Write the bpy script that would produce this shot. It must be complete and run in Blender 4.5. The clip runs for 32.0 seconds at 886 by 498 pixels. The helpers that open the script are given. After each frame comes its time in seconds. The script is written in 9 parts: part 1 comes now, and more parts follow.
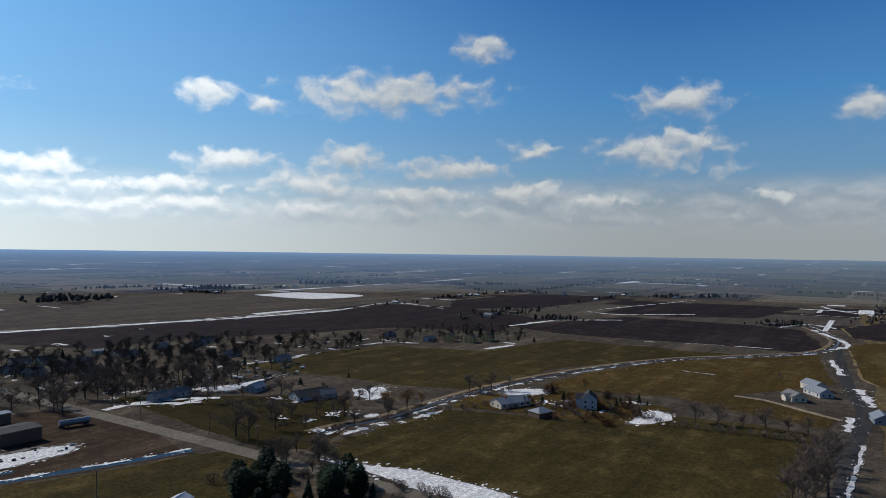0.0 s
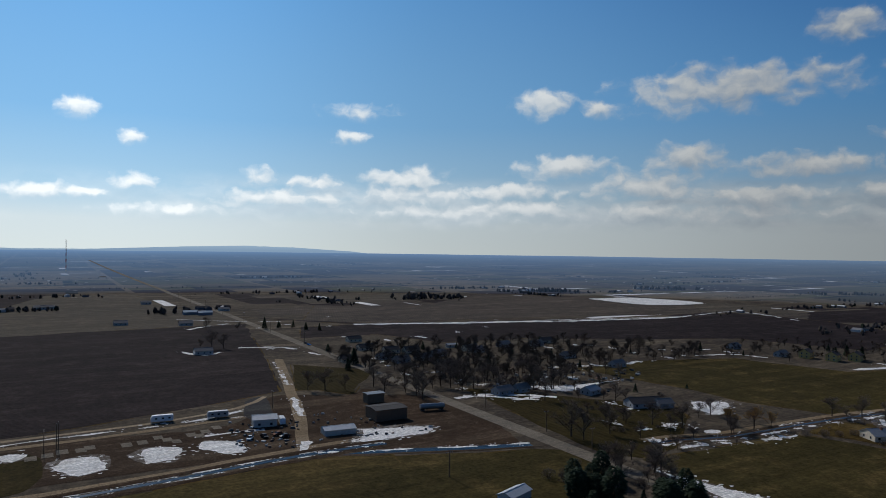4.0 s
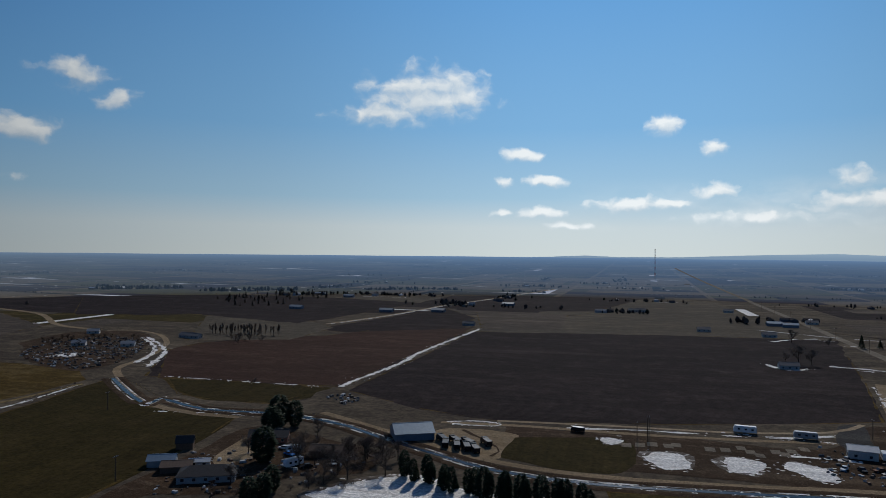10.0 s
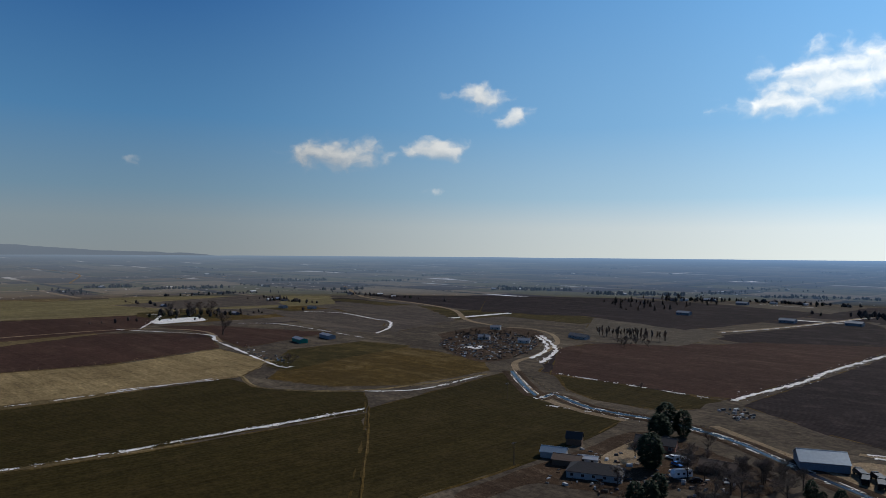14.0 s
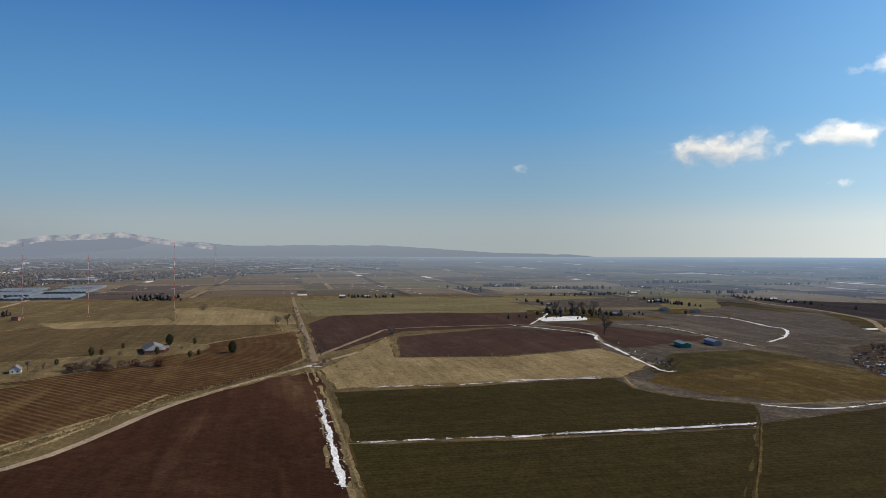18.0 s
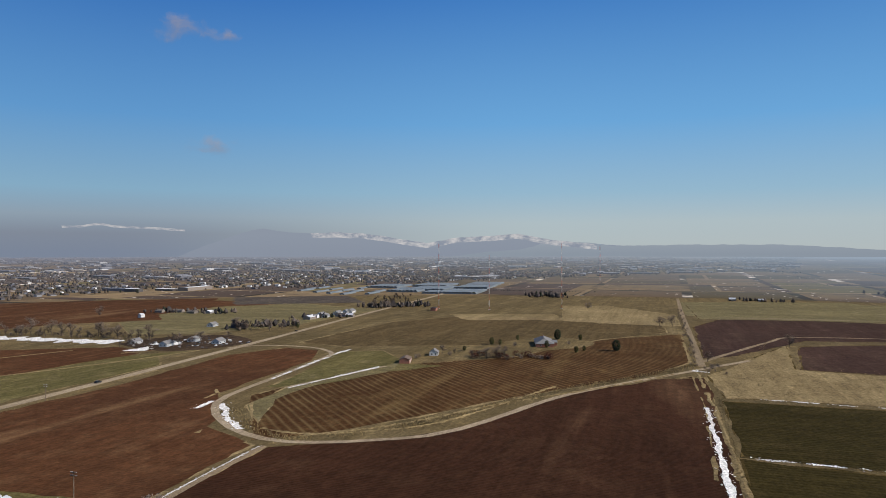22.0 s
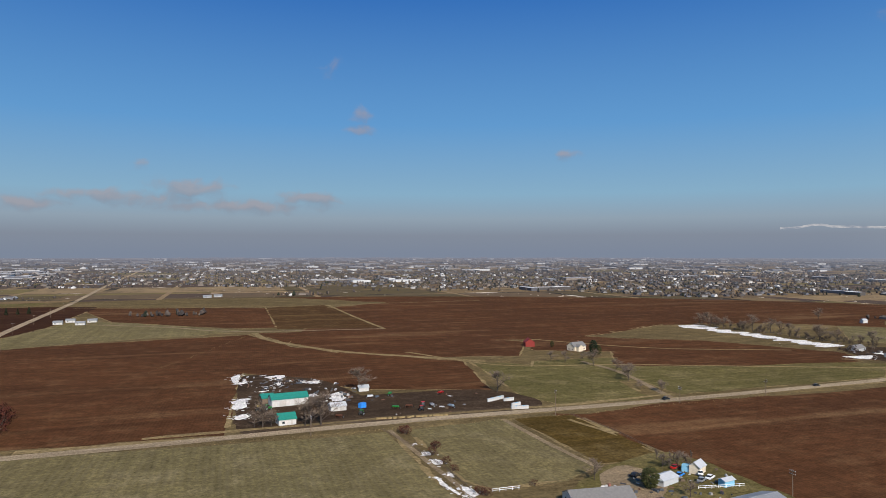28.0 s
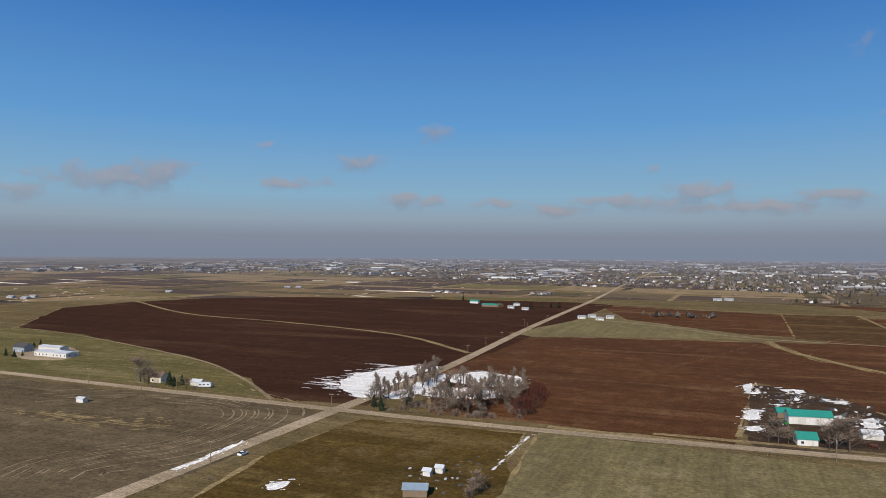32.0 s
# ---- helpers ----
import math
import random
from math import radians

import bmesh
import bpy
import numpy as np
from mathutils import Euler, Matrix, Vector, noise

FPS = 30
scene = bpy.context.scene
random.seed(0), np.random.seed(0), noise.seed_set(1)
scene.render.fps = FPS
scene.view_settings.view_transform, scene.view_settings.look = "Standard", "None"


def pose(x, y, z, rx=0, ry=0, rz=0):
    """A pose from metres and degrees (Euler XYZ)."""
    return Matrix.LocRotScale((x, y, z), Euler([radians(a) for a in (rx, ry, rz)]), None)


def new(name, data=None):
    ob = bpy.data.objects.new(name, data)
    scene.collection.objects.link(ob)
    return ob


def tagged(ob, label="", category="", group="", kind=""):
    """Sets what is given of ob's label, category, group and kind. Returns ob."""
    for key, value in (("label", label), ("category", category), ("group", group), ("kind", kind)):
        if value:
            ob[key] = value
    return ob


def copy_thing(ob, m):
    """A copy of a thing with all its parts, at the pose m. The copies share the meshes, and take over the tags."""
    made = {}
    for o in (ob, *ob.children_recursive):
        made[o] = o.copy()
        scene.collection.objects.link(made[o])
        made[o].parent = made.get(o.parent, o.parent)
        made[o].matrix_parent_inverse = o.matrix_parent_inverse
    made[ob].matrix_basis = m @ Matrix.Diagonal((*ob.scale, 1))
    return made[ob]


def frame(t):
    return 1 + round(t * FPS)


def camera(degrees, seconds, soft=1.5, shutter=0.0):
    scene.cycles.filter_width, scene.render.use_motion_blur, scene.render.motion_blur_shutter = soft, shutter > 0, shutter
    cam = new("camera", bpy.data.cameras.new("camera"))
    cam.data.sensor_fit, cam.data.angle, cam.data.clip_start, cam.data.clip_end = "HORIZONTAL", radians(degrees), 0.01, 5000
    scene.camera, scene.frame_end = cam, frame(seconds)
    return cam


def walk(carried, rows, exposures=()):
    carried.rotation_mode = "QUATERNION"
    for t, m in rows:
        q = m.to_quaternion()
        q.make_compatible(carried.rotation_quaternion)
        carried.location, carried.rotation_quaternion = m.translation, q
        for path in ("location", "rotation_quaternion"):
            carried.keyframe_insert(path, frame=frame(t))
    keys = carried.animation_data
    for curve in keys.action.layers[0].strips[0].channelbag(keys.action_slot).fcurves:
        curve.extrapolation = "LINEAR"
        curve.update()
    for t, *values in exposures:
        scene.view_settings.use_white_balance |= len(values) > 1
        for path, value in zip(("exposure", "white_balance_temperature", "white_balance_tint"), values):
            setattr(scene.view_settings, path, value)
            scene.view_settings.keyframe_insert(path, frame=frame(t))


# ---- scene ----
cam = camera(65.03, 32.0, soft=0.5)
# seconds, heading, pitch, roll: the drone hovers 80 m up and turns where it is
PATH = (
    (0, 122.06, 0.057, -0.761),
    (0.5, 125.21, 0.055, -0.789),
    (1, 128.60, 0.059, -0.805),
    (1.5, 132.01, 0.055, -0.827),
    (2, 135.40, 0.056, -0.833),
    (2.5, 138.82, 0.050, -0.821),
    (4.5, 152.54, 0.083, -0.744),
    (5, 155.96, 0.096, -0.745),
    (5.5, 159.41, 0.093, -0.765),
    (6, 162.89, 0.111, -0.790),
    (6.5, 166.54, 0.115, -0.782),
    (7, 170.39, 0.117, -0.741),
    (7.5, 174.24, 0.111, -0.654),
    (8, 178.22, 0.129, -0.661),
    (8.5, 182.21, 0.144, -0.663),
    (9, 186.20, 0.171, -0.605),
    (9.5, 190.25, 0.188, -0.578),
    (10, 194.56, 0.210, -0.619),
    (10.5, 198.85, 0.212, -0.602),
    (11, 203.02, 0.252, -0.582),
    (11.5, 206.98, 0.277, -0.590),
    (12, 210.95, 0.290, -0.551),
    (12.5, 214.62, 0.284, -0.506),
    (13, 218.26, 0.283, -0.497),
    (13.5, 221.94, 0.278, -0.451),
    (14, 225.56, 0.265, -0.443),
    (14.5, 229.27, 0.254, -0.389),
    (16.5, 244.69, 0.225, -0.153),
    (17, 248.43, 0.229, -0.095),
    (17.5, 252.22, 0.242, -0.047),
    (18, 256.14, 0.254, -0.024),
    (18.5, 260.07, 0.261, 0.008),
    (19, 263.73, 0.260, -0.006),
    (19.5, 267.52, 0.251, 0.005),
    (20, 271.21, 0.239, 0.013),
    (20.5, 275.02, 0.239, 0.012),
    (21, 278.94, 0.237, -0.021),
    (21.5, 282.94, 0.242, -0.027),
    (22, 286.96, 0.247, 0.039),
    (22.5, 291.22, 0.242, 0.031),
    (23, 295.65, 0.250, 0.033),
    (23.5, 300.24, 0.258, 0.002),
    (24, 304.81, 0.252, 0.010),
    (24.5, 309.35, 0.260, -0.028),
    (25, 313.88, 0.253, -0.018),
    (25.5, 318.45, 0.276, -0.004),
    (27.5, 336.85, 0.318, -0.002),
    (28, 341.59, 0.332, -0.021),
    (28.5, 346.29, 0.325, -0.093),
    (29, 351.07, 0.343, -0.106),
    (29.5, 355.73, 0.369, -0.124),
    (30, 360.84, 0.395, -0.161),
    (30.5, 366.01, 0.395, -0.242),
    (31, 371.25, 0.400, -0.290),
    (31.5, 376.58, 0.379, -0.383),
    (32, 381.89, 0.392, -0.351),
)
EYE = 80.0
walk(cam, [(t, pose(0, 0, EYE, 90 + p, r, yaw)) for t, yaw, p, r in PATH],
     exposures=((0, -0.58, 6150, 10), (2.5, -0.83, 6150, 10), (5, -1.15, 6150, 10), (9, -1.27, 6150, 10), (11, -1.17, 6200, 10), (14, -0.78, 6350, 11), (18, -0.15, 6750, 12), (23, 0.12, 6750, 12), (32, 0.15, 6750, 12)))

# ---- world and sun ----
SUN_EL = radians(34)
world = bpy.data.worlds.new("sky")
scene.world = world
world.use_nodes = True
wn, wl = world.node_tree.nodes, world.node_tree.links
wn.clear()


def wnode(kind, **props):
    n = wn.new(kind)
    for k, v in props.items():
        if k == "operation":
            n.operation = v
        elif k == "blend_type":
            n.blend_type = v
    return n


def wmath(op, a, b=None, c=None, clamp=False):
    n = wn.new("ShaderNodeMath")
    n.operation, n.use_clamp = op, clamp
    for i, v in enumerate((a, b, c)):
        if v is None:
            continue
        if isinstance(v, (int, float)):
            n.inputs[i].default_value = v
        else:
            wl.new(v, n.inputs[i])
    return n.outputs[0]


def wmix(fac, a, b):
    n = wn.new("ShaderNodeMix")
    n.data_type = "RGBA"
    for i, v in ((0, fac), (6, a), (7, b)):
        if isinstance(v, (int, float)):
            n.inputs[i].default_value = v
        elif isinstance(v, tuple):
            n.inputs[i].default_value = (*v, 1)
        else:
            wl.new(v, n.inputs[i])
    return n.outputs[2]


def wstep(v, lo, hi):
    n = wn.new("ShaderNodeMapRange")
    n.interpolation_type = "SMOOTHSTEP"
    wl.new(v, n.inputs[0])
    n.inputs[1].default_value, n.inputs[2].default_value = lo, hi
    return n.outputs[0]


sky = wn.new("ShaderNodeTexSky")
sky.sky_type, sky.sun_disc = "NISHITA", False
sky.sun_elevation, sky.sun_rotation = SUN_EL, math.pi
sky.altitude, sky.air_density, sky.dust_density, sky.ozone_density = 800, 1.0, 0.6, 1.6
tc = wn.new("ShaderNodeTexCoord")
sep = wn.new("ShaderNodeSeparateXYZ")
wl.new(tc.outputs["Generated"], sep.inputs[0])
DEG = 180 / math.pi
elev = wmath("MULTIPLY", wmath("ARCSINE", sep.outputs[2]), DEG)
# bearing from south, -180 to 180, positive towards east
bear = wmath("MULTIPLY", wmath("ARCTAN2", sep.outputs[0], wmath("MULTIPLY", sep.outputs[1], -1.0)), DEG)
# bearing round from the west-south-west, so that the seam lies in the unseen west
C0, S0 = math.cos(radians(252)), math.sin(radians(252))
fwd = wmath("MULTIPLY_ADD", sep.outputs[0], -S0, wmath("MULTIPLY", sep.outputs[1], C0))
left = wmath("MULTIPLY_ADD", sep.outputs[0], -C0, wmath("MULTIPLY", sep.outputs[1], -S0))
turn = wmath("MULTIPLY", wmath("ARCTAN2", left, fwd), DEG)


def ramp(v, stops):
    n = wn.new("ShaderNodeValToRGB")
    while len(n.color_ramp.elements) < len(stops):
        n.color_ramp.elements.new(0.5)
    for e, (p, c) in zip(n.color_ramp.elements, stops):
        e.position, e.color = p, (*c, 1)
    wl.new(v, n.inputs[0])
    return n.outputs[0]


high = wmath("DIVIDE", elev, 40.0, clamp=True)
# clear winter air: pale and bright towards the sun, deep blue with a band of smog away from it
sunny = ramp(high, ((0.0, (1.3, 1.4, 1.34)), (0.05, (1.24, 1.38, 1.38)), (0.11, (0.78, 1.16, 1.42)), (0.25, (0.46, 0.92, 1.42)), (0.5, (0.3, 0.74, 1.36)), (0.9, (0.32, 0.74, 1.3))))
clear = ramp(high, ((0.0, (0.2, 0.25, 0.34)), (0.036, (0.222, 0.268, 0.342)), (0.07, (0.275, 0.365, 0.455)), (0.12, (0.235, 0.43, 0.6)), (0.26, (0.115, 0.33, 0.65)), (0.5, (0.036, 0.17, 0.51)), (0.9, (0.025, 0.12, 0.42))))
fog = ramp(high, ((0.0, (0.56, 0.6, 0.6)), (0.05, (0.58, 0.62, 0.62)), (0.1, (0.44, 0.55, 0.62)), (0.16, (0.26, 0.5, 0.76)), (0.3, (0.13, 0.4, 0.8)), (0.5, (0.055, 0.22, 0.6)), (0.9, (0.04, 0.17, 0.5))))
east = ramp(high, ((0.0, (0.45, 0.52, 0.54)), (0.06, (0.43, 0.54, 0.59)), (0.12, (0.3, 0.5, 0.66)), (0.26, (0.145, 0.4, 0.74)), (0.5, (0.055, 0.22, 0.58)), (0.9, (0.03, 0.13, 0.44))))
facing = wmath("ABSOLUTE", bear)
side = wmix(wstep(turn, -150.0, -85.0), fog, sunny)
side = wmix(wstep(turn, -55.0, 0.0), side, east)
side = wmix(wstep(turn, 25.0, 62.0), side, clear)
ten = wn.new("ShaderNodeMix")
ten.data_type, ten.blend_type = "RGBA", "MULTIPLY"
ten.inputs[0].default_value = 1.0
ten.inputs[7].default_value = (10, 10, 10, 1)
wl.new(side, ten.inputs[6])
deep = wn.new("ShaderNodeMix")
deep.data_type, deep.blend_type = "RGBA", "MULTIPLY"
deep.inputs[0].default_value = 1.0
deep.inputs[7].default_value = (0.6, 0.79, 1.0, 1)
wl.new(sky.outputs[0], deep.inputs[6])
skyc = wmix(wstep(elev, 24.0, 44.0), ten.outputs[2], deep.outputs[2])

# fair-weather clouds: turn, elevation, half width, half height, faintness
CLOUDS_WEST = ((-111.18, 11.94, 2.20, 0.98, 0.00), (-125.40, 12.61, 7.66, 1.40, 0.00), (-121.27, 12.15, 3.22, 1.16, 0.00), (-133.03, 16.09, 1.86, 1.05, 0.00), (-148.49, 11.66, 3.51, 1.16, 0.00), (-147.06, 7.93, 4.43, 1.44, 0.00), (-149.15, 8.64, 2.62, 0.93, 0.00), (-137.07, 8.10, 2.08, 0.61, 0.00), (-115.47, 11.40, 1.35, 0.51, 0.00), (-112.73, 6.74, 3.77, 0.89, 0.00), (-122.25, 7.35, 3.00, 1.02, 0.00), (-130.14, 6.60, 5.12, 0.79, 0.00), (-99.74, 5.73, 3.68, 0.79, 0.00))
CLOUDS_LOW = ((-119.55, 5.22, 5.04, 1.16, 0.00), (-100.46, 4.37, 5.09, 0.93, 0.00), (-127.84, 4.26, 5.12, 0.84, 0.00), (-136.65, 4.72, 3.47, 0.84, 0.00), (-161.41, 10.39, 1.70, 1.07, 0.00), (-151.83, 6.62, 1.71, 0.93, 0.60), (-155.37, 4.41, 2.48, 0.61, 0.60), (-123.22, 3.16, 9.72, 0.70, 0.20), (-104.13, 3.03, 8.64, 0.79, 0.20), (-108.40, 4.75, 4.73, 0.61, 0.00), (-142.10, 3.81, 4.55, 0.70, 0.50))
CLOUDS_SOUTH = ((-75.00, 10.03, 1.17, 0.75, 0.00), (-63.60, 7.95, 1.36, 0.42, 0.00), (-78.67, 8.20, 0.92, 0.42, 0.00), (-65.76, 5.80, 1.40, 0.37, 0.00), (-62.69, 5.82, 1.02, 0.28, 0.40), (-95.73, 11.08, 2.78, 0.61, 0.55), (-95.07, 8.97, 1.39, 0.42, 0.40), (-78.72, 4.68, 1.92, 0.51, 0.00), (-73.00, 3.87, 4.02, 0.47, 0.00), (-65.40, 3.32, 1.77, 0.33, 0.00), (-87.92, 5.62, 1.86, 0.56, 0.00), (-92.57, 5.31, 2.44, 0.51, 0.00), (-100.12, 5.77, 3.20, 0.70, 0.00), (-89.80, 3.89, 5.12, 0.70, 0.00), (-102.14, 4.41, 4.08, 0.70, 0.00), (-108.59, 3.39, 6.55, 0.70, 0.00), (-62.17, 3.23, 0.73, 0.23, 0.00), (-81.48, 2.91, 6.46, 0.33, 0.40))
CLOUDS_HIGH = ((-56.01, 12.76, 4.59, 1.86, 0.00), (-58.98, 12.88, 2.08, 1.40, 0.00), (-52.23, 11.03, 3.39, 0.70, 0.00), (-65.58, 3.24, 1.49, 0.33, 0.00), (-67.45, 2.19, 1.96, 0.23, 0.30), (-62.32, 3.29, 0.70, 0.19, 0.00))
CLOUDS_EAST = ((-29.48, 12.55, 2.09, 0.84, 0.00), (-32.52, 10.91, 1.26, 0.61, 0.30), (-18.03, 7.85, 3.80, 1.07, 0.00), (-26.06, 8.42, 2.54, 0.65, 0.00), (-14.43, 7.80, 0.74, 0.79, 0.40), (-25.18, 5.08, 2.07, 0.28, 0.95), (-2.50, 6.77, 1.33, 0.47, 0.95))
CLOUDS_NORTH = ((98.80, 14.77, 1.01, 0.56, 0.60), (96.27, 11.12, 1.02, 0.51, 0.40), (96.41, 9.90, 1.11, 0.42, 0.40), (79.39, 7.99, 1.10, 0.37, 0.40), (109.45, 4.94, 2.83, 0.70, 0.10), (100.59, 4.38, 2.51, 0.47, 0.10), (113.06, 4.18, 5.91, 0.56, 0.30), (120.42, 3.51, 3.06, 0.37, 0.30), (106.08, 3.66, 7.57, 0.42, 0.30), (113.27, 6.58, 0.76, 0.37, 0.70))
CLOUDS_NW = ((155.15, 5.38, 4.97, 1.02, 0.10), (152.02, 6.08, 2.14, 0.84, 0.00), (161.44, 4.35, 2.27, 0.61, 0.30), (141.82, 5.58, 2.73, 0.47, 0.30), (136.62, 7.30, 1.76, 0.61, 0.20), (130.84, 9.76, 1.35, 0.47, 0.30), (132.90, 4.37, 3.26, 0.56, 0.30), (125.45, 4.08, 1.63, 0.37, 0.50), (144.50, 8.62, 0.59, 0.28, 0.60), (113.13, 6.61, 0.67, 0.37, 0.60))
CLOUDS_NE = ((55.32, 16.71, 2.74, 0.79, 0.55), (53.52, 8.28, 1.79, 0.56, 0.45), (52.16, 16.78, 0.69, 0.42, 0.70))

uv = wn.new("ShaderNodeCombineXYZ")
wl.new(turn, uv.inputs[0])
wl.new(elev, uv.inputs[1])


def wnoise(vec, scale, detail, rough):
    n = wn.new("ShaderNodeTexNoise")
    n.inputs["Scale"].default_value, n.inputs["Detail"].default_value, n.inputs["Roughness"].default_value = scale, detail, rough
    wl.new(vec, n.inputs["Vector"])
    return n


def wvec(op, a, b, c=None):
    n = wn.new("ShaderNodeVectorMath")
    n.operation = op
    for i, v in enumerate((a, b, c)):
        if v is None:
            continue
        if isinstance(v, tuple):
            n.inputs[i].default_value = v
        else:
            wl.new(v, n.inputs[i])
    return n


warp = wnoise(uv.outputs[0], 0.6, 4, 0.5)
uvw = wvec("MULTIPLY_ADD", wvec("SUBTRACT", warp.outputs[1], (0.5, 0.5, 0.5)).outputs[0], (2.2, 1.1, 0.0), uv.outputs[0]).outputs[0]
lift = wvec("ADD", uvw, (0.0, 0.55, 0.0)).outputs[0]
least, over = None, None
for u, e, a, b, faint in (*CLOUDS_WEST, *CLOUDS_LOW, *CLOUDS_SOUTH, *CLOUDS_HIGH, *CLOUDS_EAST, *CLOUDS_NORTH, *CLOUDS_NW, *CLOUDS_NE):
    a, b = a * 1.15 + 0.15, b * 1.2 + 0.15
    for which, at in enumerate((uvw, lift)):
        d = wvec("LENGTH", wvec("MULTIPLY_ADD", at, (1 / a, 1 / b, 0.0), (-u / a, -e / b, faint)).outputs[0], (0, 0, 0)).outputs["Value"]
        if which:
            over = d if over is None else wmath("MINIMUM", over, d)
        else:
            least = d if least is None else wmath("MINIMUM", least, d)
stretched = wvec("MULTIPLY", uvw, (0.7, 1.0, 1.0)).outputs[0]
puff = wnoise(stretched, 0.8, 4, 0.46).outputs[0]
above = wnoise(wvec("ADD", stretched, (0.0, 0.55, 0.0)).outputs[0], 0.8, 4, 0.46).outputs[0]
body = wmath("MULTIPLY_ADD", wmath("SUBTRACT", puff, 0.5), 1.9, wmath("SUBTRACT", 1.0, least))
body_over = wmath("MULTIPLY_ADD", wmath("SUBTRACT", above, 0.5), 1.9, wmath("SUBTRACT", 1.0, over))
relief = wmath("MULTIPLY_ADD", wmath("SUBTRACT", body, body_over), 0.75, 0.5, clamp=True)
thick = wmath("MULTIPLY_ADD", wstep(turn, 8.0, 40.0), -0.3, 0.96)
crisp, vague = wstep(body, -0.06, 0.7), wstep(body, -0.2, 1.25)
cover = wmath("MULTIPLY", wmath("ADD", wmath("MULTIPLY", crisp, relief), wmath("MULTIPLY", vague, wmath("SUBTRACT", 1.0, relief))), thick)
# a low bank of broken cloud in the west and south-west
band = wmath("MULTIPLY", wstep(elev, 1.2, 2.6), wmath("SUBTRACT", 1.0, wstep(elev, 4.2, 6.2)))
band = wmath("MULTIPLY", band, wmath("SUBTRACT", 1.0, wstep(turn, -100.0, -62.0)))
layered = wnoise(wvec("MULTIPLY", uvw, (0.3, 0.95, 1.0)).outputs[0], 0.6, 4, 0.48).outputs[0]
bank = wmath("MULTIPLY", wmath("MULTIPLY", band, wstep(layered, 0.3, 0.66)), 0.72)
cover = wmath("MAXIMUM", cover, bank)
lit = wmix(relief, (11.5, 13.0, 13.8), (18.5, 18.8, 18.2))
dim = wmix(relief, (1.9, 2.1, 2.8), (3.6, 3.35, 3.7))
westc = wmix(relief, (5.2, 5.8, 6.4), (10.2, 10.3, 9.9))
cloudc = wmix(wstep(turn, -130.0, -100.0), westc, lit)
cloudc = wmix(wstep(turn, -48.0, -8.0), cloudc, westc)
cloudc = wmix(wstep(turn, 8.0, 40.0), cloudc, dim)
skyc = wmix(cover, skyc, cloudc)
glow = wmath("MULTIPLY_ADD", wmath("SUBTRACT", 1.0, wstep(facing, 3.0, 32.0)), 0.28, 0.98)
bright = wn.new("ShaderNodeMix")
bright.data_type, bright.blend_type = "RGBA", "MULTIPLY"
bright.inputs[0].default_value = 1.0
wl.new(skyc, bright.inputs[6])
wl.new(glow, bright.inputs[7])
skyc = bright.outputs[2]
bg = wn.new("ShaderNodeBackground")
bg.inputs[1].default_value = 0.09
wl.new(skyc, bg.inputs[0])
wout = wn.new("ShaderNodeOutputWorld")
wl.new(bg.outputs[0], wout.inputs[0])

sun = new("sun", bpy.data.lights.new("sun", "SUN"))
sun.data.energy, sun.data.angle, sun.data.color = 5.0, radians(0.53), (1.0, 0.93, 0.84)
sun.matrix_world = pose(0, 0, 300, 90 - math.degrees(SUN_EL), 0, 0)


# ---- materials ----
def material(name):
    m = bpy.data.materials.new(name)
    m.use_nodes = True
    m.node_tree.nodes.clear()
    return m, m.node_tree.nodes, m.node_tree.links


def setv(nodes, links, sock, v):
    if isinstance(v, (int, float)):
        sock.default_value = v
    elif isinstance(v, tuple):
        sock.default_value = (*v, 1) if len(v) == 3 and sock.type == "RGBA" else v
    else:
        links.new(v, sock)


def mixc(nodes, links, fac, a, b, mode="MIX"):
    n = nodes.new("ShaderNodeMix")
    n.data_type, n.blend_type = "RGBA", mode
    for i, v in ((0, fac), (6, a), (7, b)):
        setv(nodes, links, n.inputs[i], v)
    return n.outputs[2]


def noisef(nodes, links, vec, scale, detail=4, rough=0.6, lo=0.35, hi=0.65):
    n = nodes.new("ShaderNodeTexNoise")
    n.inputs["Scale"].default_value, n.inputs["Detail"].default_value, n.inputs["Roughness"].default_value = scale, detail, rough
    links.new(vec, n.inputs["Vector"])
    r = nodes.new("ShaderNodeMapRange")
    links.new(n.outputs[0], r.inputs[0])
    r.inputs[1].default_value, r.inputs[2].default_value = lo, hi
    return r.outputs[0]


def rows(nodes, links, vec, bearing, gap, wobble=1.0):
    """Bands that run along a bearing, one every gap metres."""
    mp = nodes.new("ShaderNodeMapping")
    mp.inputs["Rotation"].default_value = (0, 0, radians(bearing))
    links.new(vec, mp.inputs[0])
    w = nodes.new("ShaderNodeTexWave")
    w.bands_direction = "X"
    w.inputs["Scale"].default_value = 0.31416 / gap
    w.inputs["Distortion"].default_value = wobble
    w.inputs["Detail"].default_value = 2
    w.inputs["Detail Scale"].default_value = 0.4
    links.new(mp.outputs[0], w.inputs[0])
    return w.outputs[1]


